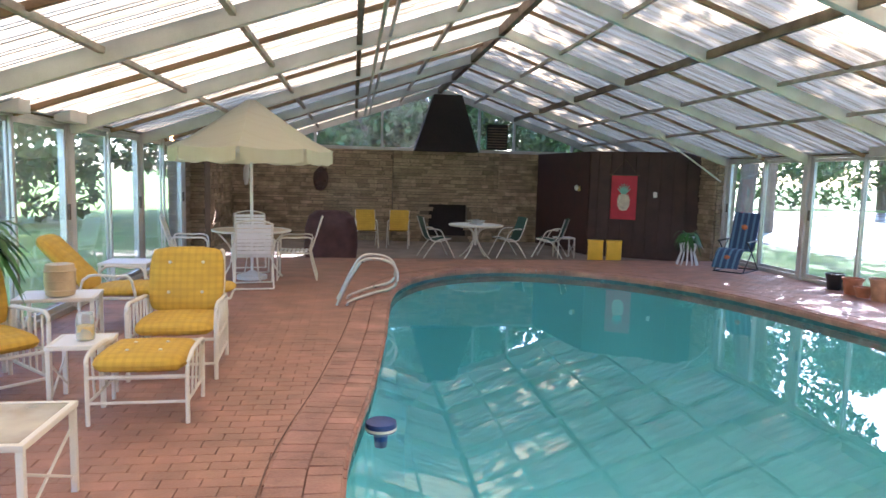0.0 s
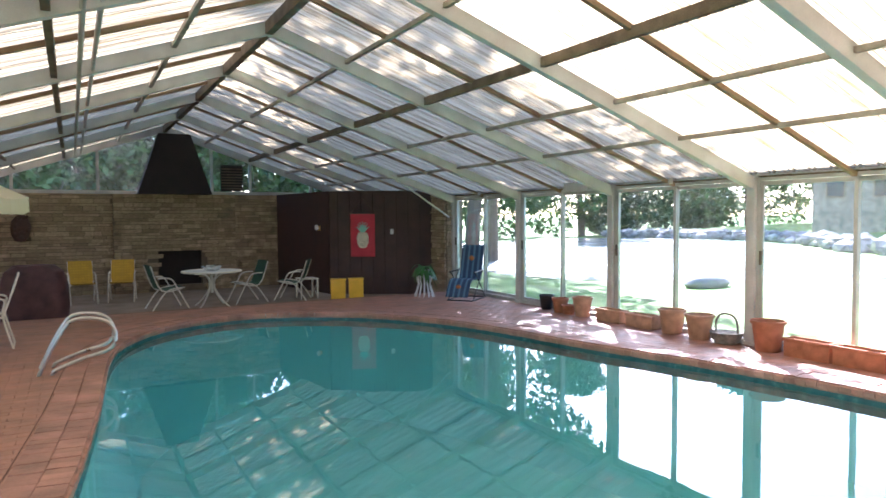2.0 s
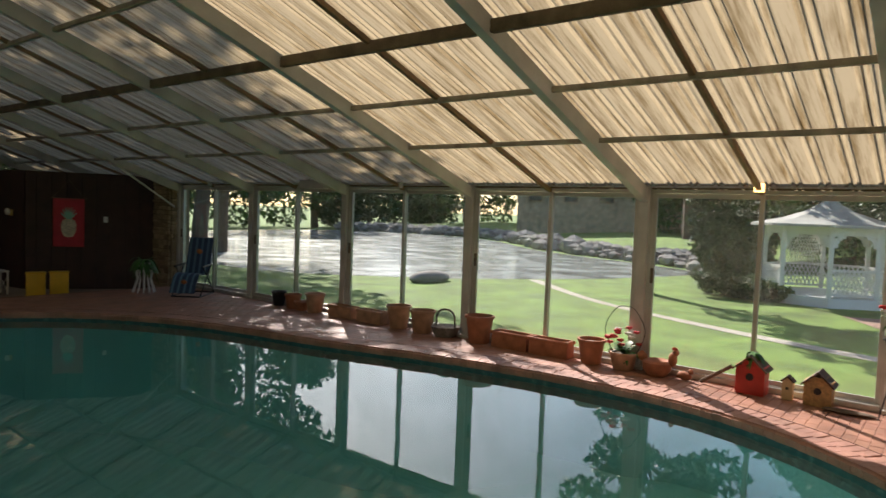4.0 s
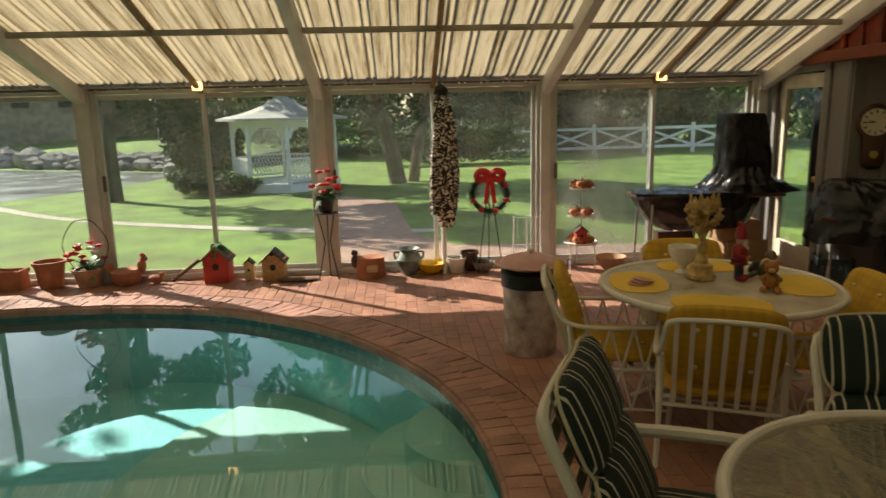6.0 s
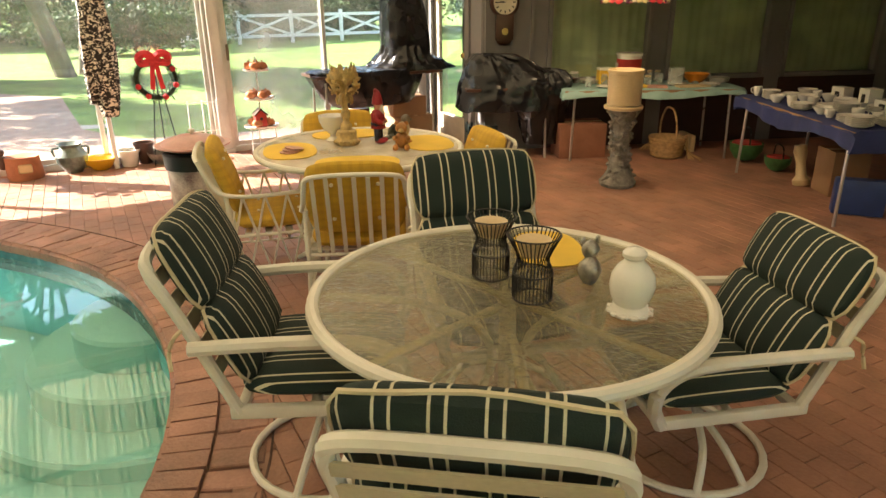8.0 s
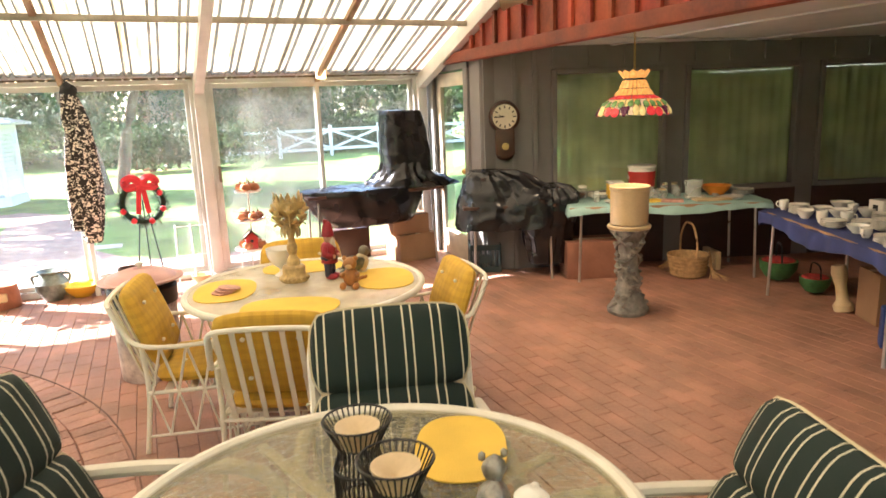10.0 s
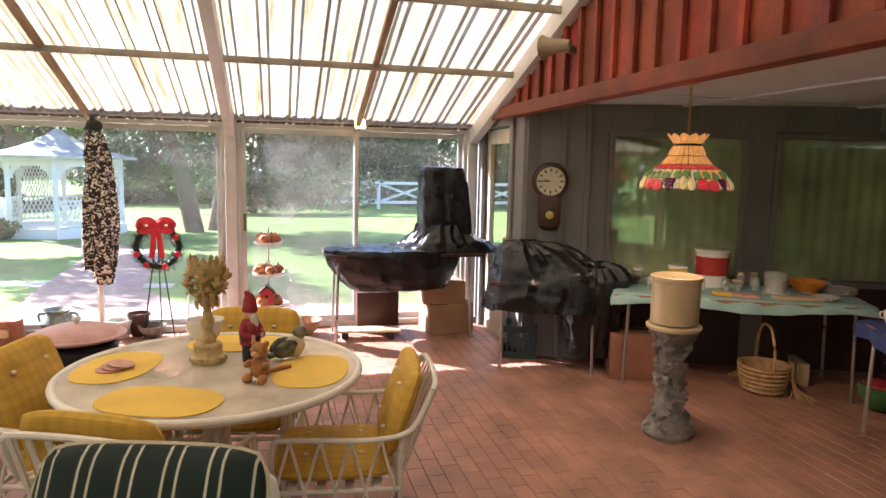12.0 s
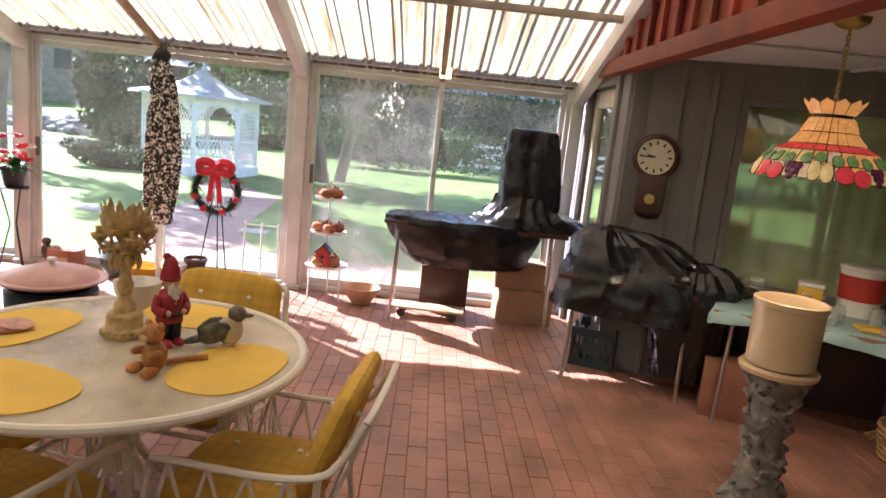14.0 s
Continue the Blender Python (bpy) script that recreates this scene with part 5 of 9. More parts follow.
YT = Vector((-3.7, -2.6, 0))
LOW = Matrix.Diagonal((1, 1, 0.89, 1))
yc = yellow_chair(facing(YT, 157, 0.5) @ LOW)
copy_thing(yc, pose(-3.79, -3.14, 0, 0, 0, -6) @ Matrix.Diagonal((1, 1, 0.94, 1)))
copy_thing(yc, facing(YT, -10, 0.5))
copy_thing(yc, facing(YT, 77, 0.55))
round_table(pose(YT.x, YT.y, 0, 0, 0, 20), 0.635, 0.75, FROST, "round white patio table with a frosted glass top", 0.018)
for a, d in ((157, 0.43), (-104, 0.43), (-10, 0.43), (77, 0.43)):
    r = radians(a)
    oval_mat(pose(YT.x + d * math.cos(r), YT.y + d * math.sin(r), 0.747, 0, 0, a + 90))

cand = thing("candelabrum", pose(-3.58, -2.56, 0.747, 0, 0, 15) @ Matrix.Diagonal((0.84, 0.84, 0.95, 1)), "ornate antique gold candelabrum with leafy arms", "candelabrum")
bm = bm_new()
lathe(bm, [(0.088, 0), (0.092, 0.008), (0.092, 0.03), (0.08, 0.036), (0.076, 0.042), (0.076, 0.085), (0.068, 0.095), (0.046, 0.1), (0.042, 0.13), (0.03, 0.145), (0.024, 0.16), (0.032, 0.18), (0.036, 0.205), (0.026, 0.23), (0.02, 0.26), (0.03, 0.29), (0.042, 0.32), (0.04, 0.35), (0.03, 0.37), (0.045, 0.395), (0.085, 0.42), (0.1, 0.45), (0.104, 0.475), (0.096, 0.475), (0.08, 0.44), (0, 0.43)], 24)
part("stem", bm, GOLD, cand)
for k in range(20):
    a = k * math.tau / 20
    bm = bm_new()
    blob(bm, (0.093 * math.cos(a), 0.093 * math.sin(a), 0.018), (0.01, 0.01, 0.011), sub=1)
    part("bead", bm, GOLD, cand)


def gilt_leaf(d, base, tip, width, parent, curl=0.02):
    """A pointed, bent leaf from base to tip (out along d, height)."""
    side = Vector((-d.y, d.x, 0))
    bm = bm_new()
    rows = []
    for i in range(6):
        t = i / 5
        r = base[0] + (tip[0] - base[0]) * t + curl * math.sin(math.pi * t)
        z = base[1] + (tip[1] - base[1]) * t
        w = width * math.sin(math.pi * (0.15 + 0.8 * t)) * (1.15 if i % 2 else 0.85)
        rows.append([bm.verts.new(d * (r - 0.006 * abs(q)) + side * w * q + Vector((0, 0, z))) for q in (-1, 0, 1)])
    for A, B in zip(rows, rows[1:]):
        for q in (0, 1):
            bm.faces.new((A[q], A[q + 1], B[q + 1], B[q]))
    thicken(bm, 0.004)
    part("leaf", bm, GOLD, parent)


for k in range(8):
    a = (k + 0.5) * math.tau / 8
    gilt_leaf(Vector((math.cos(a), math.sin(a), 0)), (0.03, 0.35), (0.055, 0.265), 0.016, cand)
for k in range(14):
    a = k * math.tau / 14
    gilt_leaf(Vector((math.cos(a), math.sin(a), 0)), (0.092, 0.45), (0.1, 0.5 + 0.016 * (k % 3)), 0.017, cand, 0.0)
for k in range(7):
    a = k * math.tau / 7
    d = Vector((math.cos(a), math.sin(a), 0))
    lift = 0.03 * (k % 2)
    bm = bm_new()
    loop_tube(bm, [d * 0.03 + Vector((0, 0, 0.36)), d * 0.065 + Vector((0, 0, 0.335)), d * 0.09 + Vector((0, 0, 0.35 + lift)), d * 0.1 + Vector((0, 0, 0.375 + lift))], 0.007, 6)
    arm = part("arm", bm, GOLD, cand)
    for j in range(3):
        gilt_leaf((d + Vector((-d.y, d.x, 0)) * (0.35 * (j - 1))).normalized(), (0.055 + 0.01 * j, 0.35), (0.1 + 0.008 * j, 0.335 + 0.025 * j), 0.016, arm)
    bm = bm_new()
    prof = [(0.008, 0), (0.028, 0.015), (0.034, 0.03), (0.03, 0.034), (0.016, 0.026), (0.018, 0.06), (0.014, 0.06), (0, 0.04)]
    lathe(bm, prof, 14, Matrix.Translation(d * 0.1 + Vector((0, 0, 0.37 + lift))), wobble=0.12)
    part("candle_cup", bm, GOLD, arm)
bm = bm_new()
lathe(bm, [(0.05, 0.0), (0.02, 0.02), (0.02, 0.04), (0.06, 0.07), (0.085, 0.12), (0.09, 0.16), (0.082, 0.16), (0.055, 0.08), (0, 0.06)], 24)
solo("glass_compote", bm, CERAMIC, "milky white footed compote bowl on the table", "bowl", pose(-3.40, -2.53, 0.747))


def figurine(name, pieces, m, label):
    """One painted mesh out of (bmesh, paint) pieces."""
    me = bpy.data.meshes.new(name)
    verts, faces, paint, paints = [], [], [], []
    for bm, material in pieces:
        bmesh.ops.recalc_face_normals(bm, faces=bm.faces)
        if material not in paints:
            paints.append(material)
        n = len(verts)
        bm.verts.index_update()
        verts += [tuple(v.co) for v in bm.verts]
        for f in bm.faces:
            faces.append([n + v.index for v in f.verts])
            paint.append(paints.index(material))
        bm.free()
    me.from_pydata(verts, [], faces)
    for material in paints:
        me.materials.append(material)
    me.polygons.foreach_set("material_index", paint)
    me.polygons.foreach_set("use_smooth", [True] * len(me.polygons))
    ob = new(name, me)
    ob.matrix_world = m
    return tagged(ob, label, "figurine")


GNOME = mat("painted_gnome_red", (0.33, 0.018, 0.03), 0.45, var=0.25, scale=12)
NAVY = mat("painted_navy", (0.025, 0.03, 0.06), 0.45, var=0.25, scale=12)
SKIN = mat("painted_face", (0.62, 0.36, 0.26), 0.5, var=0.1, scale=12)
BEARD = mat("painted_beard", (0.70, 0.64, 0.54), 0.6, var=0.12, scale=30, bump=0.4, bscale=90)
boots, legs, coat, face, beard, hat = (bm_new() for _ in range(6))
for q in (-1, 1):
    blob(boots, (q * 0.028, 0.022, 0.018), (0.022, 0.045, 0.018))
    lathe(legs, [(0.024, 0.02), (0.026, 0.07), (0.03, 0.12)], 12, Matrix.Translation((q * 0.026, 0, 0)))
    loop_tube(coat, [(q * 0.05, 0, 0.19), (q * 0.07, 0.01, 0.15), (q * 0.045, 0.045, 0.135)], 0.018, 8)
    blob(face, (q * 0.035, 0.052, 0.135), (0.014, 0.014, 0.013), sub=1)
    blob(face, (q * 0.034, 0.004, 0.236), (0.008, 0.008, 0.012), sub=1)
lathe(coat, [(0.056, 0.095), (0.055, 0.11), (0.05, 0.15), (0.054, 0.18), (0.042, 0.205), (0.02, 0.215)], 18)
lathe(legs, [(0.0575, 0.118), (0.0575, 0.132), (0.05, 0.133)], 18)
blob(face, (0, 0.004, 0.235), (0.034, 0.034, 0.034))
blob(face, (0, 0.04, 0.232), (0.009, 0.01, 0.009), sub=1)
blob(beard, (0, 0.03, 0.205), (0.03, 0.02, 0.035), rough=0.35, seed=3)
blob(beard, (0, 0.042, 0.18), (0.018, 0.012, 0.026), rough=0.35, seed=5)
lathe(hat, [(0.04, 0.245), (0.043, 0.252), (0.04, 0.26), (0.036, 0.285), (0.026, 0.315), (0.012, 0.332)], 16)
blob(hat, (0.012, -0.008, 0.33), (0.016, 0.016, 0.014), sub=2)
figurine("gnome_figurine", [(boots, GNOME), (legs, NAVY), (coat, GNOME), (face, SKIN), (beard, BEARD), (hat, GNOME)], pose(-3.65, -2.75, 0.747, 0, 0, 140) @ Matrix.Diagonal((0.84, 0.84, 1, 1)), "garden gnome figurine in red hat and coat")
ORANGEF = mat("orange_glaze", (0.46, 0.20, 0.05), 0.5, var=0.3, scale=15, bump=0.4, bscale=70)
TANF = mat("tan_glaze", (0.60, 0.38, 0.16), 0.5, var=0.2, scale=15)
fur, muzzle = bm_new(), bm_new()
blob(fur, (0, 0, 0.058), (0.044, 0.04, 0.056), rough=0.15)
blob(fur, (0, 0.008, 0.132), (0.038, 0.036, 0.036), rough=0.12, seed=2)
for q in (-1, 1):
    blob(fur, (q * 0.03, 0, 0.16), (0.014, 0.009, 0.014), sub=2)
    blob(fur, (q * 0.04, 0.03, 0.075), (0.015, 0.028, 0.016), sub=2)
    blob(fur, (q * 0.035, 0.045, 0.02), (0.018, 0.035, 0.019), sub=2)
blob(muzzle, (0, 0.04, 0.122), (0.018, 0.014, 0.014), sub=2)
figurine("bear_figurine", [(fur, ORANGEF), (muzzle, TANF)], pose(-3.9, -2.8, 0.747, 0, 0, 60), "honey-brown sitting bear figurine on the table")
bm = bm_new()
tube(bm, curve([(-0.07, 0, 0.014), (0, 0.006, 0.016), (0.07, -0.004, 0.014)], 4), 0.013, 8, r_end=0.009)
solo("driftwood_stick", bm, ORANGEF, "short brown wooden stick lying on the table", "stick", pose(-3.8, -2.87, 0.747, 0, 0, -50))
WING = mat("painted_wing", (0.10, 0.10, 0.065), 0.55, var=0.5, scale=30, bump=0.5, bscale=60)
BREAST = mat("painted_breast", (0.58, 0.47, 0.30), 0.55, var=0.15, scale=14)
HEADP = mat("painted_bird_head", (0.17, 0.14, 0.10), 0.5, var=0.3, scale=20)
breast, wing, head = bm_new(), bm_new(), bm_new()
blob(breast, (0.02, 0, 0.06), (0.05, 0.042, 0.056), rough=0.1)
for q in (-1, 1):
    blob(wing, (-0.014, q * 0.032, 0.068), (0.062, 0.016, 0.04), pose(0, 0, 0, 0, -18, 0), rough=0.15)
    blob(breast, (0.02, q * 0.02, 0.008), (0.026, 0.012, 0.009), sub=1)
blob(wing, (-0.085, 0, 0.05), (0.05, 0.022, 0.014), pose(0, 0, 0, 0, -14, 0), sub=2)
blob(head, (0.045, 0, 0.122), (0.034, 0.03, 0.034))
blob(head, (0.084, 0, 0.115), (0.022, 0.011, 0.009), sub=2)
figurine("bird_figurine", [(breast, BREAST), (wing, WING), (head, HEADP)], pose(-3.6, -2.93, 0.747, 0, 0, -70), "painted bird figurine with dark wings and pale breast")
PINKP = mat("pink_wood", (0.55, 0.30, 0.24), 0.6, var=0.2, scale=20)
for k in range(3):
    bm = bm_new()
    lathe(bm, [(0.055, 0), (0.058, 0.006), (0, 0.008)], 20, pose(0, 0, 0, 4 * k, 0, 0))
    solo("coaster", bm, PINKP, "round pinkish coaster stacked on a yellow placemat", "coaster", pose(-3.66 + 0.012 * k, -2.16 - 0.02 * k, 0.752 + 0.008 * k), "coasters")

# bin with the pink dish
BINM = mat("painted_bin", (0.50, 0.44, 0.40), 0.5, var=0.6, scale=9, second=(0.10, 0.05, 0.07))
binn = thing("painted_bin", pose(-2.6, -1.75, 0), "mottled painted metal bin with a dark rim", "bin")
bm = bm_new()
lathe(bm, [(0.185, 0), (0.19, 0.01), (0.2, 0.5), (0.19, 0.5), (0.18, 0.03), (0, 0.03)], 28)
part("body", bm, BINM, binn)
bm = bm_new()
lathe(bm, [(0.202, 0.5), (0.212, 0.5), (0.215, 0.6), (0.2, 0.615), (0, 0.62)], 28)
part("lid", bm, BLACKM, binn, "black lid")
PINK = mat("pink_enamel", (0.62, 0.36, 0.33), 0.35, var=0.15)
dish = thing("covered_dish", pose(-2.6, -1.75, 0.62), "pink enamel covered dish standing on the bin", "dish")
bm = bm_new()
lathe(bm, [(0.16, 0), (0.25, 0.03), (0.26, 0.035), (0.26, 0.045), (0, 0.04)], 32)
part("tray", bm, PINK, dish)
bm = bm_new()
lathe(bm, [(0.22, 0.045), (0.2, 0.07), (0.1, 0.1), (0.02, 0.108), (0, 0.108)], 32)
part("lid", bm, PINK, dish)
bm = bm_new()
lathe(bm, [(0.012, 0.105), (0.012, 0.12), (0.026, 0.13), (0.022, 0.145), (0, 0.15)], 14)
part("knob", bm, CERAMIC, dish)

# ---- pedestal with the crock ----
ped = thing("pedestal", pose(-3.12, -5.28, 0), "carved grey cement pedestal shaped like a vine-wound trunk", "pedestal")
bm = bm_new()
lathe(bm, [(0.155, 0), (0.165, 0.03), (0.14, 0.07), (0.105, 0.13), (0.08, 0.25), (0.078, 0.42), (0.085, 0.56), (0.115, 0.65), (0.13, 0.68), (0, 0.68)], 28, wobble=0.04)
for v in bm.verts:
    k = 1 + 0.05 * noise.noise(v.co * 14)
    v.co.x, v.co.y = v.co.x * k, v.co.y * k
part("trunk", bm, CONC, ped)
for k in range(5):
    bm = bm_new()
    pts = []
    for i in range(26):
        z = 0.05 + 0.6 * i / 25
        a = k * 1.26 + i * 0.3 * (1 if k % 2 else -1)
        rr = 0.18 - 0.62 * z if z < 0.14 else 0.088 + 0.25 * max(0, z - 0.5)
        pts.append((rr * math.cos(a), rr * math.sin(a), z))
    tube(bm, pts, 0.012, 6)
    for i in range(1, 26, 2):
        p = Vector(pts[i])
        blob(bm, p * 1.0 + Vector((0, 0, 0.02)), (0.03, 0.03, 0.022), sub=1, rough=0.4, seed=i)
    part("vine", bm, CONC, ped)
bm = bm_new()
lathe(bm, [(0.13, 0.68), (0.165, 0.69), (0.17, 0.71), (0.16, 0.72), (0, 0.715)], 28)
part("plate", bm, STONEW, ped)
bm = bm_new()
lathe(bm, [(0.13, 0), (0.145, 0.01), (0.148, 0.27), (0.155, 0.275), (0.157, 0.3), (0.148, 0.305), (0.138, 0.29), (0.135, 0.04), (0, 0.035)], 32)
solo("crock", bm, STONEW, "tan stoneware crock standing on the pedestal", "crock", pose(-3.12, -5.28, 0.72))

# ---- hanging glass lamp ----
AMBER = mat("amber_glass", (0.70, 0.38, 0.08), 0.25)
def lit_glass(name, c, e=0.55):
    m = mat(name, c, 0.25, var=0.25, scale=20)
    b = m.node_tree.nodes["Principled BSDF"]
    b.inputs["Emission Color"].default_value = (*c, 1)
    b.inputs["Emission Strength"].default_value = e
    return m


PANES = [lit_glass("amber_pane", (0.60, 0.27, 0.06), 0.13), lit_glass("red_pane", (0.42, 0.03, 0.025), 0.14), lit_glass("green_pane", (0.12, 0.20, 0.05), 0.09), lit_glass("yellow_pane", (0.56, 0.40, 0.13), 0.10), lit_glass("purple_pane", (0.07, 0.012, 0.025), 0.1), lit_glass("pale_pane", (0.50, 0.34, 0.18), 0.10)]
lamp = thing("hanging_lamp", pose(-3.16, -5.27, -0.035), "stained glass hanging lamp with a fruit border, lit", "lamp")
bm = bm_new()
lathe(bm, [(0.072, 2.253), (0.066, 2.23), (0.035, 2.212), (0, 2.208)], 20)
part("ceiling_rose", bm, BRASS, lamp)
bm = bm_new()
for k in range(14):
    z = 1.93 + 0.0205 * k
    pts = [(0.008 * math.cos(a * math.tau / 8), 0, z + 0.014 * math.sin(a * math.tau / 8)) if k % 2 else (0, 0.008 * math.cos(a * math.tau / 8), z + 0.014 * math.sin(a * math.tau / 8)) for a in range(8)]
    tube(bm, pts, 0.003, 5, closed=True)
part("chain", bm, BRASS, lamp)
shade_bm = bm_new()
prof = [(r * 0.92, z) for r, z in ((0.115, 1.912), (0.085, 1.865), (0.088, 1.852), (0.115, 1.79), (0.155, 1.74), (0.205, 1.712), (0.245, 1.68), (0.27, 1.64), (0.285, 1.6))]
lathe(shade_bm, [(r - 0.004, z) for r, z in prof[1:]] + [(r - 0.006, z) for r, z in prof[:0:-1]], 40)
shade = part("shade", shade_bm, BLACKM, lamp, "dark leaded shade")
lr = random.Random(8)


def on_shade(a, s, out):
    """Point on the skirt of the shade: angle a, s from 0 at its top to 1 at its rim."""
    f = min(3.0, max(0.0, s * 3))
    i = min(2, int(f))
    (r0, z0), (r1, z1) = prof[5 + i], prof[6 + i]
    r, z = r0 + (r1 - r0) * (f - i) + out, z0 + (z1 - z0) * (f - i) - max(0.0, s - 1) * 0.11
    return (r * math.cos(a), r * math.sin(a), z)


for j, n, m_ in ((0, 12, 0), (2, 24, 0), (3, 24, 0), (4, 24, 1)):
    (r0, z0), (r1, z1) = prof[j], prof[j + 1]
    for k in range(n):
        a0, a1 = (k + 0.05) * math.tau / n, (k + 0.95) * math.tau / n
        bm = bm_new()
        q = [bm.verts.new(((r + 0.003) * math.cos(a), (r + 0.003) * math.sin(a), z)) for r, z, a in ((r0, z0 - 0.003, a0), (r0, z0 - 0.003, a1), (r1, z1 + 0.003, a1), (r1, z1 + 0.003, a0))]
        if j == 0:
            q.insert(1, bm.verts.new(((r0 + 0.014) * math.cos((a0 + a1) / 2), (r0 + 0.014) * math.sin((a0 + a1) / 2), z0 + 0.014)))
        bm.faces.new(q)
        thicken(bm, 0.003)
        part("glass_piece", bm, PANES[m_], shade, smooth=0)
for row in range(2):
    for k in range(26):
        a0, a1 = (k + 0.06 + 0.5 * row) * math.tau / 26, (k + 0.94 + 0.5 * row) * math.tau / 26
        bm = bm_new()
        bm.faces.new([bm.verts.new(on_shade(a, s, 0.003)) for a, s in ((a0, 0.02 + 0.5 * row), (a1, 0.02 + 0.5 * row), (a1, 0.48 + 0.5 * row), (a0, 0.48 + 0.5 * row))])
        thicken(bm, 0.003)
        part("glass_piece", bm, PANES[lr.choice((5, 3, 5, 0))], shade, smooth=0)


def glass_fruit(name, a, s, da, ds, material, out=0.007, point=0.0):
    """A leaded glass fruit or leaf set on the skirt."""
    bm = bm_new()
    ring = []
    for i in range(12):
        w = i * math.tau / 12
        k = 1 - point * abs(math.sin(w)) ** 3 * (1 if math.sin(w) < 0 else 0.4)
        ring.append(bm.verts.new(on_shade(a + da * k * math.cos(w), s + ds * math.sin(w), out)))
    hub = bm.verts.new(on_shade(a, s, out + 0.006))
    for i in range(12):
        bm.faces.new((ring[i], ring[(i + 1) % 12], hub))
    thicken(bm, 0.003)
    part(name, bm, material, shade, smooth=0)
    bm = bm_new()
    tube(bm, [v for v in [on_shade(a + da * 1.04 * math.cos(i * math.tau / 14), s + ds * 1.04 * math.sin(i * math.tau / 14), out) for i in range(14)]], 0.0022, 4, closed=True)
    part("lead_line", bm, BLACKM, shade)


for k in range(5):
    a = k * math.tau / 5
    glass_fruit("glass_pear", a, 0.72, 0.085, 0.32, PANES[3])
    glass_fruit("glass_pear", a + 0.17, 0.76, 0.085, 0.32, PANES[3], 0.009)
    glass_fruit("glass_apple", a + 0.42, 0.78, 0.13, 0.27, PANES[1])
    glass_fruit("glass_apple", a + 0.67, 0.84, 0.13, 0.27, PANES[1], 0.009)
    for i, (u, v) in enumerate(((0, 0.6), (0.08, 0.62), (0.16, 0.6), (0.03, 0.78), (0.12, 0.8), (0.07, 0.96))):
        glass_fruit("glass_grape", a + 0.87 + u, v, 0.05, 0.11, PANES[4], 0.007 + 0.001 * i)
    for u, v in ((0.05, 0.25), (0.32, 0.34), (0.55, 0.3), (0.8, 0.36), (1.1, 0.3)):
        glass_fruit("glass_leaf", a + u, v, 0.09, 0.2, PANES[2], 0.006)
bulb = bpy.data.lights.new("lamp_bulb", "POINT")
bulb.energy = 5
bulb.color = (1.0, 0.75, 0.42)
bulb.shadow_soft_size = 0.04
bl = new("lamp_bulb", bulb)
bl.matrix_world = pose(-3.16, -5.27, 1.685)

# ---- wall clock ----
clock = thing("wall_clock", HM @ pose(0.24, -0.0, 0), "dark wooden regulator wall clock with a cream face", "clock")
bm = bm_new()
lathe(bm, [(0.155, 0), (0.16, 0.02), (0.15, 0.05), (0.13, 0.06), (0.125, 0.045), (0, 0.045)], 32, pose(0, 0, 1.56, 90, 0, 0))
part("case", bm, DARKWOOD, clock)
bm = bm_new()
box(bm, (0, -0.03, 1.31), (0.19, 0.06, 0.26), bevel=0.012)
blob(bm, (0, -0.03, 1.18), (0.09, 0.03, 0.05))
part("pendulum_box", bm, DARKWOOD, clock)
bm = bm_new()
lathe(bm, [(0.122, 0), (0.122, 0.004), (0, 0.004)], 32, pose(0, -0.046, 1.56, 90, 0, 0))
face = part("dial", bm, mat("cream_dial", (0.72, 0.66, 0.50), 0.5), clock, "cream dial with dark numerals")
for k in range(12):
    a = k * math.tau / 12
    bm = bm_new()
    box(bm, (0, 0, 0), (0.012, 0.003, 0.026), Matrix.Translation((0.095 * math.sin(a), -0.0525, 1.56 + 0.095 * math.cos(a))) @ Matrix.Rotation(a, 4, "Y"))
    part("numeral", bm, BLACKM, face, smooth=0)
for a, L in ((-92, 0.09), (-78, 0.06)):
    bm = bm_new()
    ar = radians(a)
    box(bm, (0, 0, L / 2), (0.008, 0.003, L), Matrix.Translation((0, -0.0565, 1.56)) @ Matrix.Rotation(ar, 4, "Y"))
    part("clock_hand", bm, BLACKM, clock, smooth=0)
bm = bm_new()
lathe(bm, [(0.035, 0), (0.035, 0.006), (0, 0.008)], 20, pose(0, -0.062, 1.27, 90, 0, 0))
part("pendulum", bm, BRASS, clock, "brass pendulum")

# ---- covered tables ----
def crumple(bm, amount, scale, seed, keep=0.0):
    for v in bm.verts:
        q = v.co * scale + Vector((seed, 0, 0))
        d = noise.noise_vector(q) + 0.5 * noise.noise_vector(q * 2.3)
        v.co += d * amount * (1 if v.co.z > keep else 0.3)


def folding_table(m, lx, ly, h, top_mat, label, legs=True):
    t = thing("folding_table", m, label, "table")
    bm = bm_new()
    box(bm, (0, 0, h - 0.015), (lx, ly, 0.03), bevel=0.006)
    part("tabletop", bm, top_mat, t)
    for sx in (-1, 1):
        for sy in (-1, 1):
            bm = bm_new()
            tube(bm, [(sx * (lx / 2 - 0.12), sy * (ly / 2 - 0.06), h - 0.03), (sx * (lx / 2 - 0.1), sy * (ly / 2 - 0.05), 0)], 0.013, 8)
            part("leg", bm, CHROME, t)
    return t


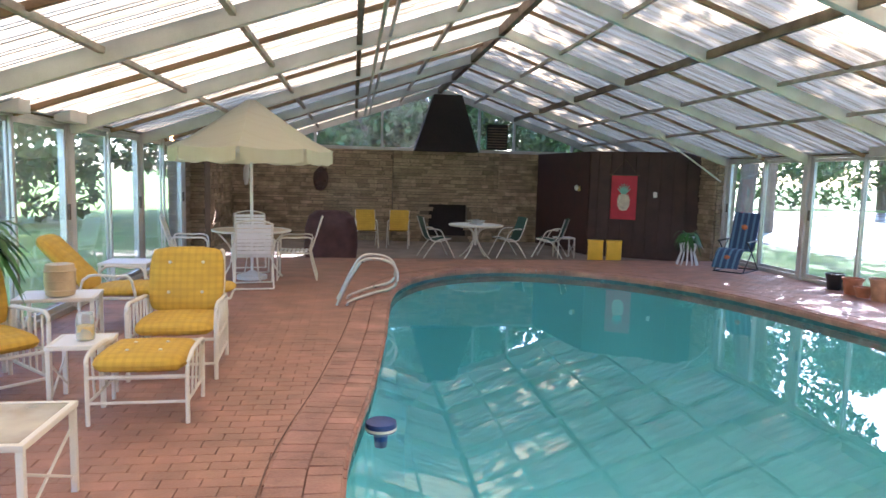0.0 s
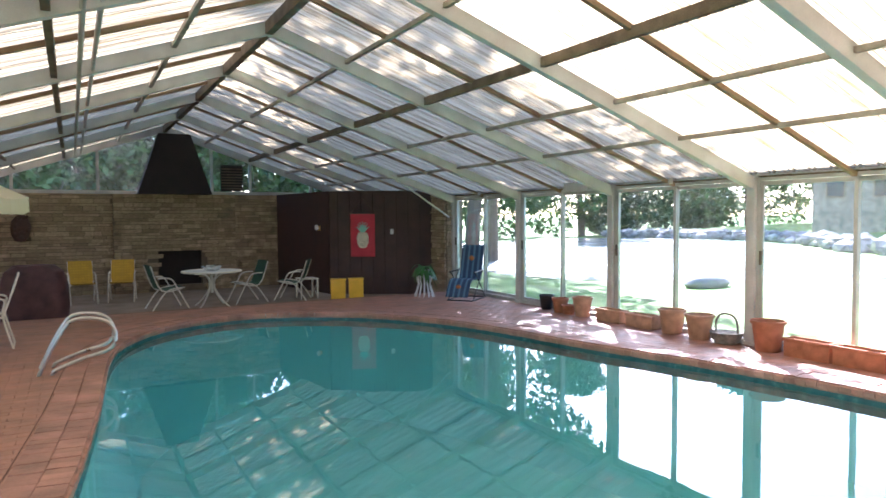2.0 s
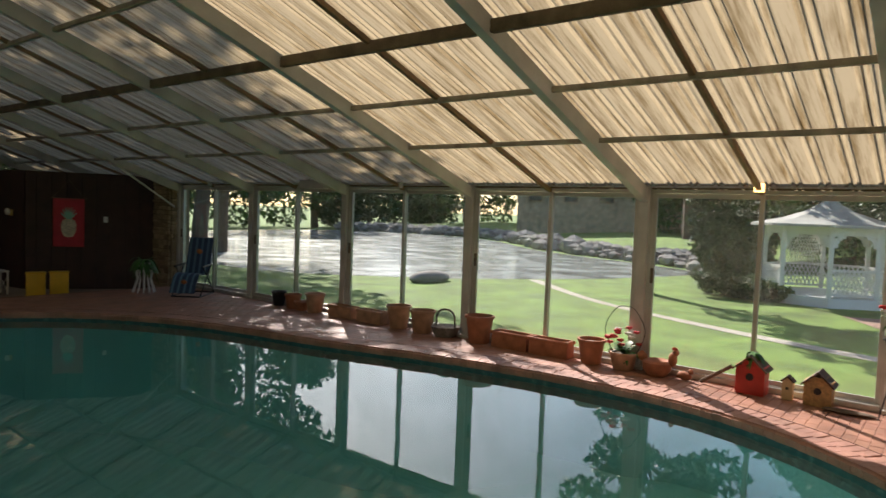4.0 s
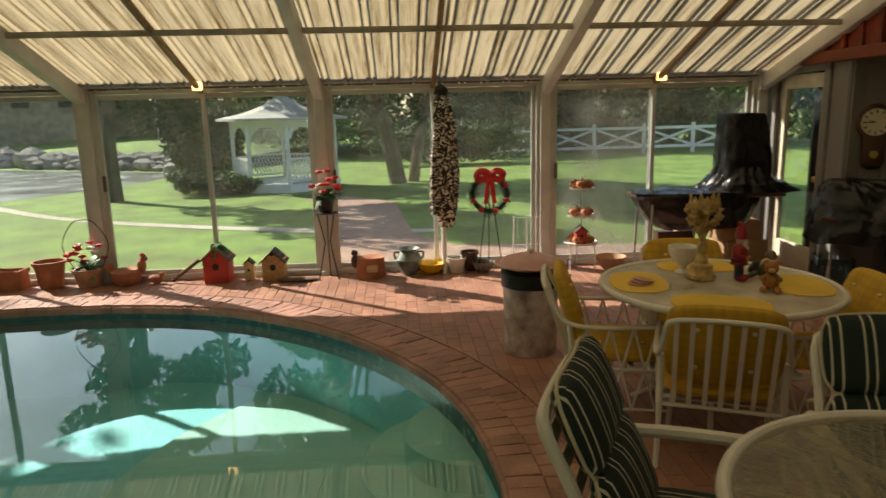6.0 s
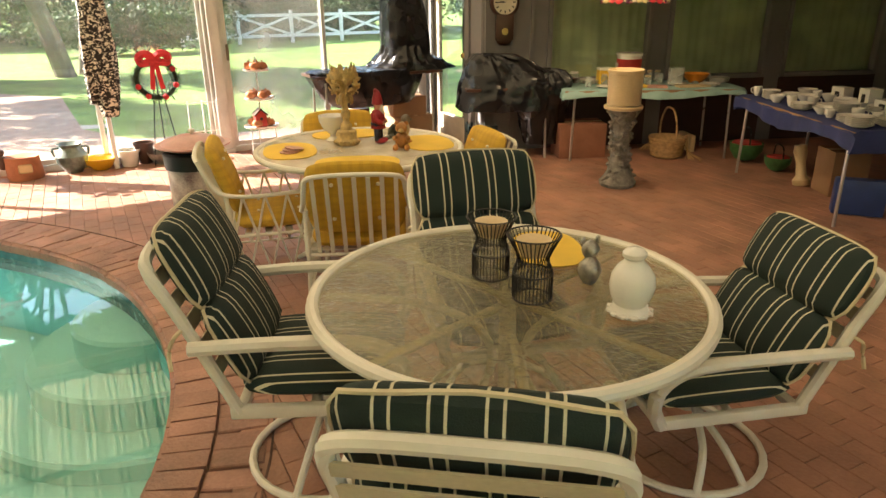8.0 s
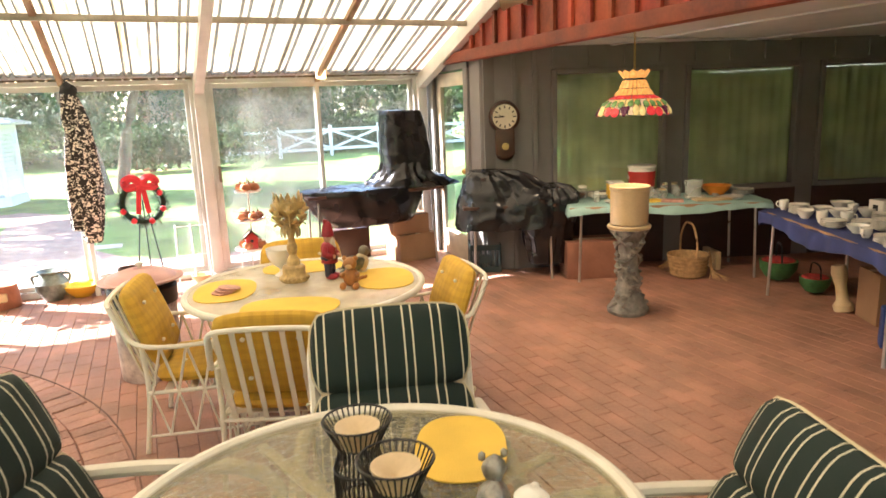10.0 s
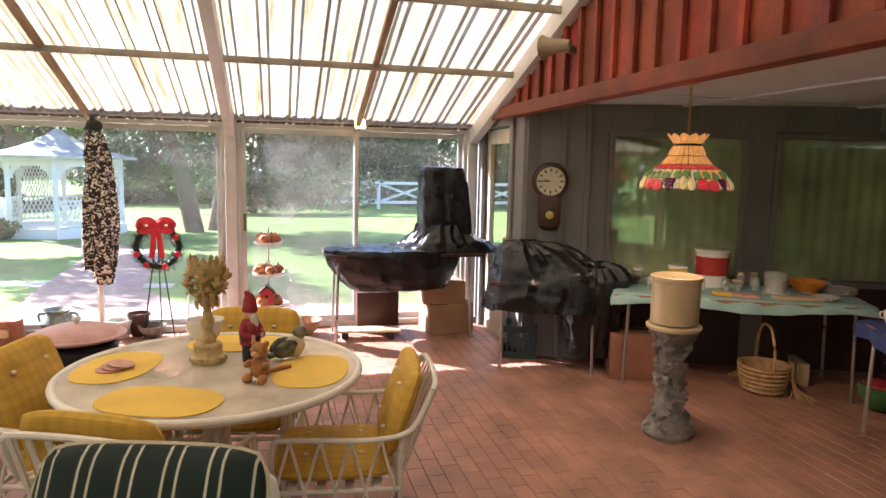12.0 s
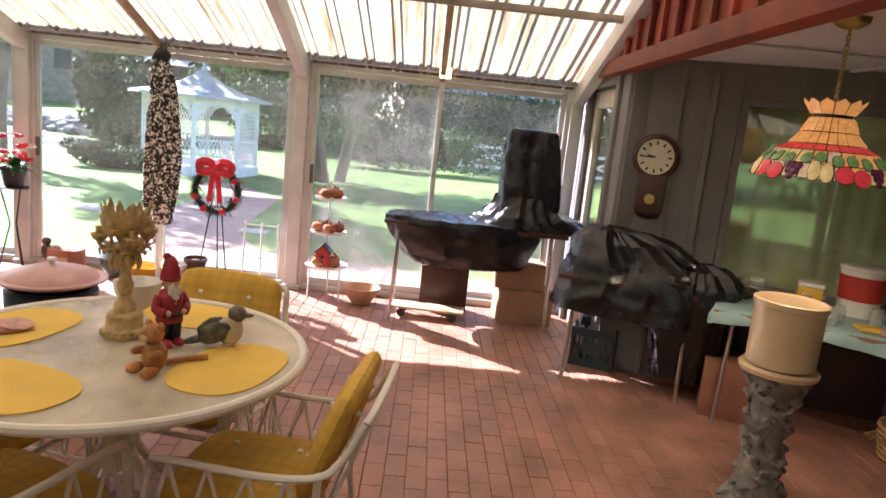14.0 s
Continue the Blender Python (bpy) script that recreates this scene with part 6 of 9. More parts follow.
def tarp(m, rings, label, seed, amount=0.03, seg=84, square=3.0, folds=0.02):
    """A draped plastic sheet: rings of (half length, half width, z, dx, dy), with sharp creases and hanging folds."""
    levels = []
    for A, B in zip(rings, rings[1:]):
        n = max(2, int(((A[2] - B[2]) ** 2 + (A[0] - B[0]) ** 2) ** 0.5 / 0.022))
        levels += [tuple(p + (q - p) * i / n for p, q in zip(A, B)) for i in range(n)]
    levels.append(rings[-1])
    bm = bm_new()
    R = []
    for j, (a, b, z, dx, dy) in enumerate(levels):
        ring = []
        for k in range(seg):
            t = k * math.tau / seg
            c, s = math.cos(t), math.sin(t)
            q = (abs(c) ** square + abs(s) ** square) ** (-1 / square)
            p = Vector((a * c * q, b * s * q, z))
            o = Vector((c, s, 0.6)).normalized()
            hang = folds * (1 - 2 * abs(noise.noise(Vector((3.2 * c, 3.2 * s, z * 1.1 + seed)))) * 1.6)
            w = p * 4.2 + Vector((seed, seed * 0.3, 0))
            ridge = 0.55 - abs(noise.noise(w)) * 2.2 + 0.5 * (0.4 - abs(noise.noise(w * 2.4 + Vector((5, 1, 2)))) * 1.8)
            p += o * (ridge * amount + hang)
            ring.append(bm.verts.new((p.x + dx, p.y + dy, p.z)))
        R.append(ring)
    for A, B in zip(R, R[1:]):
        for k in range(seg):
            bm.faces.new((A[k], A[(k + 1) % seg], B[(k + 1) % seg], B[k]))
    bm.faces.new(R[-1])
    return solo("plastic_cover", bm, PLASTICBLK, label, "cover", m, "black plastic covers", smooth=32)


folding_table(pose(-0.36, -4.05, 0, 0, 0, -90), 1.5, 0.56, 0.84, DARKWOOD, "table with thin steel legs under black plastic")
tarp(pose(-0.36, -3.97, 0, 0, 0, -90), [(0.36, 0.2, 0.47, 0.04, 0), (0.47, 0.27, 0.49, 0.04, 0), (0.54, 0.3, 0.56, 0.02, 0), (0.62, 0.315, 0.7, 0.0, 0), (0.67, 0.32, 0.82, -0.01, 0), (0.67, 0.31, 0.865, -0.01, 0), (0.5, 0.24, 0.872, 0, 0), (0.2, 0.1, 0.875, 0, 0)], "shiny black plastic sheet tied over a table", 1, 0.018, square=2.7)
tarp(pose(-0.3, -4.5, 0, 0, 0, -90), [(0.54, 0.3, 0.845, 0.06, 0), (0.5, 0.29, 0.875, 0.04, 0), (0.38, 0.27, 0.93, 0.0, 0), (0.28, 0.23, 1.02, -0.02, 0), (0.25, 0.21, 1.1, -0.02, 0)], "black plastic bunched round the foot of a tall cover", 7, 0.03)
tarp(pose(-0.3, -4.5, 0, 0, 0, -90), [(0.262, 0.21, 0.98, -0.01, 0), (0.25, 0.2, 1.2, -0.02, 0), (0.23, 0.18, 1.45, -0.03, 0), (0.205, 0.155, 1.63, -0.045, 0), (0.19, 0.145, 1.655, -0.045, 0), (0.05, 0.04, 1.665, -0.045, 0)], "black plastic draped over a tall upright object", 5, 0.011, square=6.0, folds=0.006)
folding_table(pose(-1.53, -5.1, 0, 0, 0, -112), 0.95, 0.6, 0.74, DARKWOOD, "small table with steel legs under black plastic")
tarp(pose(-1.53, -5.1, 0, 0, 0, -112), [(0.49, 0.33, 0.5, -0.04, 0.0), (0.5, 0.33, 0.6, -0.02, 0), (0.49, 0.31, 0.74, 0, 0), (0.46, 0.29, 0.82, 0, 0), (0.34, 0.22, 0.97, -0.1, 0), (0.2, 0.13, 1.045, -0.16, 0), (0.06, 0.05, 1.05, -0.2, 0)], "crumpled black plastic heaped over a table", 9, 0.02, square=3.6, folds=0.022)
tarp(pose(-1.72, -5.42, 0, 0, 0, -112), [(0.16, 0.13, 0.12, 0, 0), (0.2, 0.17, 0.3, 0, 0), (0.26, 0.22, 0.6, 0, 0), (0.28, 0.24, 0.78, 0, 0), (0.2, 0.18, 0.88, 0, 0), (0.06, 0.06, 0.9, 0, 0)], "black plastic hanging from a table almost to the floor", 14, 0.02, square=3.4, folds=0.03)

CRATE = mat("dark_green_crate", (0.015, 0.04, 0.045), 0.5)
crate = thing("milk_crate", pose(-1.2, -4.98, 0, 0, 0, -112), "dark green plastic milk crate on the floor", "crate")
for s in (-1, 1):
    for ax in (0, 1):
        bm = bm_new()
        size = (0.32, 0.012, 0.06)
        rotm = Matrix.Rotation(radians(90 * ax), 4, "Z")
        for z in (0.03, 0.26):
            box(bm, (0, s * 0.154, z), size, rotm)
        box(bm, (0, s * 0.154, 0.145), (0.14, 0.013, 0.09), rotm)
        sd = part("side", bm, CRATE, crate, smooth=0)
        for k in range(7):
            bm = bm_new()
            box(bm, (-0.144 + 0.048 * k, s * 0.154, 0.145), (0.016, 0.012, 0.18), rotm)
            part("slat", bm, CRATE, sd, smooth=0)
bm = bm_new()
box(bm, (0, 0, 0.01), (0.3, 0.3, 0.02))
part("bottom", bm, CRATE, crate, smooth=0)


def carton(m, s, label="brown cardboard carton on the floor", material=CARD):
    t = thing("carton", m, label, "box", "cartons")
    bm = bm_new()
    box(bm, (0, 0, s[2] / 2), s, bevel=0.004)
    b = part("body", bm, material, t)
    bm = bm_new()
    box(bm, (0, 0, s[2] + 0.001), (s[0] * 0.98, 0.05, 0.003))
    part("tape", bm, STONEW, b, smooth=0)
    return t


carton(pose(-0.2, -4.55, 0, 0, 0, 4), (0.4, 0.46, 0.3))
carton(pose(-0.2, -4.5, 0.303, 0, 0, -3), (0.36, 0.42, 0.22))
carton(pose(-0.12, -3.85, 0.0, 0, 0, 0), (0.14, 0.42, 0.4), "dark brown wooden box under the covered table", DARKWOOD)
carton(pose(-1.95, -5.75, 0, 0, 0, -112), (0.5, 0.36, 0.36), "large reddish cardboard carton under the table", mat("reddish_card", (0.30, 0.13, 0.08), 0.85))
dolly = thing("dolly", pose(-0.42, -3.72, 0, 0, 0, 85), "low wooden dolly on small casters", "dolly")
bm = bm_new()
box(bm, (0, 0, 0.085), (0.62, 0.2, 0.02), bevel=0.005)
part("deck", bm, STONEW, dolly)
for sx in (-1, 1):
    for sy in (-1, 1):
        bm = bm_new()
        lathe(bm, [(0.01, -0.012), (0.035, -0.012), (0.035, 0.012), (0.01, 0.012)], 14, pose(sx * 0.22, sy * 0.07, 0.035, 90, 0, 0))
        box(bm, (sx * 0.22, sy * 0.07, 0.06), (0.03, 0.03, 0.03))
        part("caster", bm, BLACKM, dolly)

# ---- tables with crockery ----
TA = Vector((-2.15, -5.38, 0))
TD, TN = Vector((-0.44, -0.9, 0)).normalized(), Vector((0.9, -0.44, 0)).normalized()
TM = Matrix.Translation(TA + TD * 0.92 + TN * 0.37) @ Matrix.Rotation(math.atan2(TD.y, TD.x), 4, "Z")   # local x along the table, local y towards the wall
folding_table(TM, 1.83, 0.74, 0.72, CARD, "long folding table with steel legs")


def cloth(m, lx, ly, z, drop, material, label, seed):
    bm = bm_new()
    n, k = 40, 16
    V = [[None] * (k + 1) for _ in range(n + 1)]
    for i in range(n + 1):
        for j in range(k + 1):
            x, y = (i / n - 0.5) * (lx + 2 * drop), (j / k - 0.5) * (ly + 2 * drop)
            ox, oy = max(0, abs(x) - lx / 2), max(0, abs(y) - ly / 2)
            dz = -max(ox, oy)
            cx = math.copysign(min(abs(x), lx / 2 + 0.012 + 0.012 * (ox > 0) * math.sin(y * 30)), x)
            cy = math.copysign(min(abs(y), ly / 2 + 0.012 + 0.014 * (oy > 0) * math.sin(x * 22 + seed)), y)
            V[i][j] = bm.verts.new((cx, cy, z + dz * (0.8 + 0.2 * math.sin(x * 5 + seed)) + 0.002 * noise.noise(Vector((x * 6, y * 6, seed)))))
    for i in range(n):
        for j in range(k):
            bm.faces.new((V[i][j], V[i + 1][j], V[i + 1][j + 1], V[i][j + 1]))
    thicken(bm, -0.002)
    solo("tablecloth", bm, material, label, "tablecloth", m, smooth=50)


cloth(TM, 1.83, 0.74, 0.728, 0.1, TURQ, "turquoise plastic cloth spread over the folding table", 1)
BA = Vector((-3.2, -6.58, 0))
BD, BN = Vector((-0.9, 0.44, 0)).normalized(), Vector((-0.44, -0.9, 0)).normalized()
BM = Matrix.Translation(BA + BD * 0.95 + BN * 0.38) @ Matrix.Rotation(math.atan2(BD.y, BD.x), 4, "Z")   # local x towards the pool, local y away from the window table
folding_table(BM, 1.83, 0.74, 0.72, CARD, "long folding table with steel legs")
cloth(BM, 1.83, 0.74, 0.728, 0.16, BLUECL, "dark blue cloth over the folding table", 2)


def plate_stack(m, n, r, label="stack of white china plates on the blue cloth", material=CERAMIC):
    t = thing("plate_stack", m, label, "plates", "stacked plates")
    for k in range(n):
        bm = bm_new()
        z = k * 0.012
        lathe(bm, [(r * 0.55, z), (r * 0.62, z + 0.004), (r, z + 0.018), (r, z + 0.021), (r * 0.6, z + 0.009), (0, z + 0.008)], 24)
        part("plate", bm, material, t)


def cup(m, r=0.04, h=0.08, label="white china cup with a handle on the table", material=CERAMIC):
    t = thing("cup", m, label, "cup", "china cups")
    bm = bm_new()
    lathe(bm, [(r * 0.6, 0), (r * 0.65, 0.006), (r, h * 0.5), (r, h), (r * 0.92, h), (r * 0.9, h * 0.5), (0, 0.012)], 20)
    part("body", bm, material, t)
    bm = bm_new()
    loop_tube(bm, [(r * 0.95, 0, h * 0.8), (r * 1.5, 0, h * 0.75), (r * 1.5, 0, h * 0.4), (r * 0.9, 0, h * 0.3)], 0.005, 6)
    part("handle", bm, material, t)


def bowl(m, r, h, material, label, name="bowl"):
    bm = bm_new()
    lathe(bm, [(r * 0.45, 0), (r * 0.5, 0.008), (r * 0.85, h * 0.6), (r, h), (r * 0.96, h), (r * 0.8, h * 0.6), (0, 0.02)], 28)
    solo(name, bm, material, label, "bowl", m, "bowls on the tables")


zt = 0.732
pr = random.Random(21)
for x in [-0.8 + 0.2 * k for k in range(9)]:
    for y in (-0.24, -0.02, 0.22):
        M = BM @ pose(x + pr.uniform(-0.03, 0.03), y + pr.uniform(-0.03, 0.03), zt, 0, 0, pr.uniform(0, 360))
        kind = pr.random()
        if kind < 0.42:
            plate_stack(M, pr.choice((1, 3, 4, 6)), pr.uniform(0.075, 0.1))
        elif kind < 0.75:
            cup(M, pr.uniform(0.035, 0.045), pr.uniform(0.06, 0.09))
        else:
            bowl(M, pr.uniform(0.06, 0.09), pr.uniform(0.05, 0.07), CERAMIC, "white china serving bowl on the blue cloth")
for x, y, s in ((-0.35, 0.28, (0.14, 0.1, 0.13)), (0.0, 0.3, (0.12, 0.12, 0.16)), (0.25, 0.3, (0.2, 0.12, 0.1))):
    bm = bm_new()
    box(bm, (0, 0, s[2] / 2), s, bevel=0.004)
    b = solo("gift_box", bm, CERAMIC, "white cardboard box with dark printed squares", "box", BM @ pose(x, y, zt, 0, 0, pr.uniform(-20, 20)), "white boxes")
    bm = bm_new()
    box(bm, (0, -s[1] / 2 - 0.002, s[2] * 0.5), (s[0] * 0.35, 0.002, s[2] * 0.45))
    part("print", bm, BLACKM, b, "dark printed square", smooth=0)
for x, y, r, n in ((-0.55, 0.15, 0.11, 3), (0.62, -0.2, 0.1, 2), (0.82, 0.1, 0.12, 4)):
    plate_stack(TM @ pose(x, y, zt), n, r, "stack of white serving plates on the turquoise cloth")
bucket = thing("bucket", TM @ pose(-0.12, 0.2, zt), "large white plastic bucket with a red label band", "bucket")
bm = bm_new()
lathe(bm, [(0.115, 0), (0.13, 0.28), (0.14, 0.285), (0.14, 0.305), (0.128, 0.31), (0, 0.305)], 28)
part("body", bm, CERAMIC, bucket)
bm = bm_new()
lathe(bm, [(0.1235, 0.1), (0.1315, 0.25), (0.1325, 0.25), (0.1245, 0.1)], 28)
band = part("label_band", bm, REDP, bucket, "red label band")
bm = bm_new()
for k in range(5):
    box(bm, (-0.134, -0.045 + 0.022 * k, 0.19 + 0.006 * math.sin(k * 2)), (0.003, 0.014, 0.035), None)
part("lettering", bm, CERAMIC, band, "white lettering drawn as bars", smooth=0)
def tub(m, s, material, label):
    t = thing("food_tub", m, label, "container")
    bm = bm_new()
    box(bm, (0, 0, s[2] * 0.42), (s[0] * 0.94, s[1] * 0.94, s[2] * 0.84), bevel=0.012)
    part("body", bm, material, t)
    bm = bm_new()
    box(bm, (0, 0, s[2] * 0.92), (s[0], s[1], s[2] * 0.16), bevel=0.01)
    part("lid", bm, CERAMIC, t)
tub(TM @ pose(-0.4, 0.12, zt), (0.15, 0.15, 0.17), YPL, "yellow plastic tub with a white lid")
CLEARP = glass_mat("clear_plastic", (0.85, 0.88, 0.86), ior=1.4, haze=0.45)
bm = bm_new()
lathe(bm, [(0.07, 0), (0.085, 0.17), (0.088, 0.175), (0.083, 0.17), (0.068, 0.008), (0, 0.008)], 24)
solo("plastic_jug", bm, CLEARP, "cloudy clear plastic container on the cloth", "container", TM @ pose(0.3, -0.08, zt))
bowl(TM @ pose(0.58, 0.1, zt), 0.14, 0.1, mat("orange_plastic", (0.75, 0.25, 0.02), 0.4), "orange plastic bowl on the turquoise cloth")
for x, y, r, h in ((-0.42, 0.02, 0.036, 0.11), (-0.34, 0.08, 0.034, 0.1), (0.04, 0.02, 0.038, 0.09), (0.1, 0.16, 0.03, 0.13), (0.22, 0.26, 0.034, 0.12), (0.34, 0.12, 0.05, 0.07), (0.56, 0.06, 0.045, 0.06), (-0.7, 0.22, 0.05, 0.12), (-0.82, 0.05, 0.045, 0.09)):
    jr = thing("storage_jar", TM @ pose(x, y, zt), "small glass jar with a pale lid on the table", "jar", "storage jars")
    bm = bm_new()
    lathe(bm, [(r * 0.9, 0), (r, 0.006), (r, h * 0.72), (r * 0.8, h * 0.82), (r * 0.8, h * 0.86), (0, h * 0.86)], 18)
    part("body", bm, CLEARP, jr)
    bm = bm_new()
    lathe(bm, [(r * 0.84, h * 0.84), (r * 0.86, h), (0, h)], 18)
    part("lid", bm, STONEW if r < 0.04 else CERAMIC, jr)
for x, y, r, n in ((0.3, -0.12, 0.1, 2), (-0.48, -0.22, 0.09, 1), (0.7, 0.24, 0.1, 5)):
    plate_stack(TM @ pose(x, y, zt), n, r, "stack of white serving plates on the turquoise cloth")
for x, y, w, mt in ((0.42, -0.25, 0.34, STONEW), (0.05, -0.26, 0.2, PINKP), (-0.1, -0.22, 0.13, MATY)):
    bm = bm_new()
    box(bm, (0, 0, 0.012), (w, 0.12, 0.024), bevel=0.008)
    solo("serving_board", bm, mt, "flat serving board lying on the turquoise cloth", "board", TM @ pose(x, y, zt, 0, 0, pr.uniform(-15, 15)), "boards on the cloth")
for x, y in ((-0.25, -0.12), (-0.05, -0.05), (0.12, 0.25), (0.2, 0.1), (0.45, 0.25), (0.75, 0.28), (-0.3, -0.25), (-0.62, -0.1)):
    bm = bm_new()
    lathe(bm, [(0.03, 0), (0.035, 0.01), (0.036, 0.07), (0.028, 0.085), (0.03, 0.1), (0, 0.102)], 16)
    solo("glass_jar", bm, CLEARP, "small cloudy glass jar on the turquoise cloth", "jar", TM @ pose(x, y, zt), "glass jars")
bowl(TM @ pose(-0.8, 0.1, zt), 0.12, 0.06, DARKWOOD, "dark wooden bowl on the turquoise cloth")
bowl(TM @ pose(-0.88, 0.3, zt), 0.1, 0.1, SILVER, "footed metal bowl on the turquoise cloth")

# basket, bags and cases under the tables
bsk = thing("wicker_basket", pose(-2.5, -6.5, 0, 0, 0, -20) @ Matrix.Scale(1.2, 4), "round pale wicker basket with a tall handle", "basket")
bm = bm_new()
lathe(bm, [(0.11, 0), (0.13, 0.02), (0.155, 0.17), (0.162, 0.18), (0.15, 0.18), (0.12, 0.03), (0, 0.02)], 26)
part("body", bm, WICKER, bsk)
for k in range(6):
    bm = bm_new()
    rr = 0.133 + 0.0045 * k
    tube(bm, [((rr + 0.003) * math.cos(a * math.tau / 26), (rr + 0.003) * math.sin(a * math.tau / 26), 0.025 + 0.028 * k) for a in range(26)], 0.006, 5, closed=True)
    part("weave", bm, WICKER, bsk)
bm = bm_new()
loop_tube(bm, [(-0.155, 0, 0.16), (-0.15, 0, 0.3), (-0.08, 0, 0.41), (0, 0, 0.43), (0.08, 0, 0.41), (0.15, 0, 0.3), (0.155, 0, 0.16)], 0.009, 7)
part("handle", bm, WICKER, bsk)
bm = bm_new()
for k in range(40):
    a = pr.uniform(-0.5, 0.5)
    tube(bm, curve([(0.16, 0, 0.19), (0.19 + 0.02 * pr.random(), 0.04 * a, 0.12), (0.2 + 0.12 * pr.random(), 0.25 * a, 0.006)], 3), 0.0025, 4)
part("raffia_tassel", bm, WICKER, bsk)
raf = bm_new()
rr = random.Random(9)
for k in range(34):
    a = rr.uniform(-0.5, 0.5)
    e = Vector((0.05 + rr.uniform(0.0, 0.16), rr.uniform(-0.1, 0.1), 0.004))
    tube(raf, curve([(0, 0.0, 0.26), (0.012 + 0.01 * a, 0.02 * a, 0.2), (0.03, 0.04 * a, 0.08), e], 3), 0.003, 4)
solo("raffia_tassel", raf, WICKER, "bundle of pale raffia hanging from the basket to the floor", "tassel", pose(-2.63, -6.63, 0, 0, 0, 200))
MELON = mat("melon_red", (0.45, 0.04, 0.035), 0.6, var=0.4, scale=18)
MELONG = mat("melon_green", (0.05, 0.16, 0.05), 0.6, var=0.3, scale=10)
for x, y, s, a in ((-3.05, -7.05, 1.0, -40), (-3.5, -6.95, 0.75, -30)):
    t = thing("melon_basket", pose(x, y, 0, 0, 0, a), "half-round basket painted like a watermelon slice", "basket", "watermelon baskets")
    bm = bm_new()
    lathe(bm, [(0.02 * s, 0), (0.1 * s, 0.03 * s), (0.155 * s, 0.11 * s), (0.165 * s, 0.19 * s), (0.15 * s, 0.19 * s), (0, 0.15 * s)], 24)
    part("rind", bm, MELONG, t)
    bm = bm_new()
    lathe(bm, [(0.148 * s, 0.185 * s), (0.13 * s, 0.2 * s), (0, 0.2 * s)], 24)
    part("flesh", bm, MELON, t)
    bm = bm_new()
    loop_tube(bm, [(-0.14 * s, 0, 0.19 * s), (-0.1 * s, 0, 0.33 * s), (0.1 * s, 0, 0.33 * s), (0.14 * s, 0, 0.19 * s)], 0.008, 6)
    part("handle", bm, BLACKM, t)
bm = bm_new()
box(bm, (0, 0, 0.14), (0.36, 0.12, 0.28), bevel=0.02)
solo("tool_case", bm, BLUEPL, "blue plastic case under the blue table", "case", pose(-4.7, -6.3, 0, 0, 0, 40))
carton(pose(-4.25, -6.75, 0, 0, 0, 60), (0.3, 0.3, 0.38))
bm = bm_new()
lathe(bm, [(0.07, 0), (0.075, 0.05), (0.045, 0.09), (0.04, 0.2), (0.06, 0.3), (0.05, 0.36), (0, 0.37)], 16)
solo("cloth_goose", bm, STONEW, "cream stuffed cloth goose under the table", "ornament", pose(-3.95, -6.7, 0, 0, 12, 0))
bm = bm_new()
for z in (0.02, 0.16):
    box(bm, (0, 0, z), (0.3, 0.05, 0.04), bevel=0.005)
for x in (-0.13, 0, 0.13):
    box(bm, (x, 0, 0.09), (0.04, 0.05, 0.1))
solo("wood_block", bm, STONEW, "pale wooden stand leaning under the table", "stand", pose(-2.35, -6.95, 0, 0, 0, -20))

# ---- things along the glass wall ----
def pot(m, r, h, material, label, rim=0.03, soil=True, name="flower_pot"):
    t = thing(name, m, label, "pot", "pots along the glass wall")
    bm = bm_new()
    lathe(bm, [(r * 0.68, 0), (r * 0.72, 0.01), (r * 0.95, h - rim), (r * 1.05, h - rim), (r * 1.05, h), (r * 0.92, h), (r * 0.88, h * 0.85), (0, h * 0.83)], 24)
    part("body", bm, material, t)
    if soil:
        bm = bm_new()
        lathe(bm, [(r * 0.87, h * 0.84), (r * 0.5, h * 0.88), (0, h * 0.86)], 20)
        part("soil", bm, DARKBAR, t)
    return t


def planter(m, lx, h, material, label):
    t = thing("planter_box", m, label, "planter", "pots along the glass wall")
    bm = bm_new()
    for s in (-1, 1):
        box(bm, (s * 0.085, 0, h / 2), (0.02, lx, h), bevel=0.004)
        box(bm, (0, s * (lx / 2 - 0.01), h / 2), (0.15, 0.02, h), bevel=0.004)
        box(bm, (s * 0.092, 0, h - 0.02), (0.02, lx + 0.03, 0.04), bevel=0.005)
    box(bm, (0, 0, 0.01), (0.15, lx - 0.04, 0.02))
    part("body", bm, material, t)
    bm = bm_new()
    box(bm, (0, 0, h * 0.8), (0.15, lx - 0.045, 0.02))
    part("soil", bm, DARKBAR, t)
    return t


def leaves_on(parent, name, centre, n, L, w, material, seed, droop=0.6, up=0.5, label=""):
    """Arching strap leaves from one centre."""
    r = random.Random(seed)
    bm = bm_new()
    for k in range(n):
        a = r.uniform(0, math.tau)
        l = L * r.uniform(0.6, 1.1)
        d = Vector((math.cos(a), math.sin(a), 0))
        s = Vector((-d.y, d.x, 0))
        lift = r.uniform(0.2, 1.0) * up
        prev = None
        for i in range(6):
            t = i / 5
            p = Vector(centre) + d * (l * t) + Vector((0, 0, l * (lift * 2 * t - droop * 2 * t * t)))
            ww = w * math.sin(math.pi * (0.12 + 0.86 * t))
            cur = (bm.verts.new(p - s * ww), bm.verts.new(p + s * ww))
            if prev:
                bm.faces.new((prev[0], prev[1], cur[1], cur[0]))
            prev = cur
    return part(name, bm, material, parent, label, smooth=60)


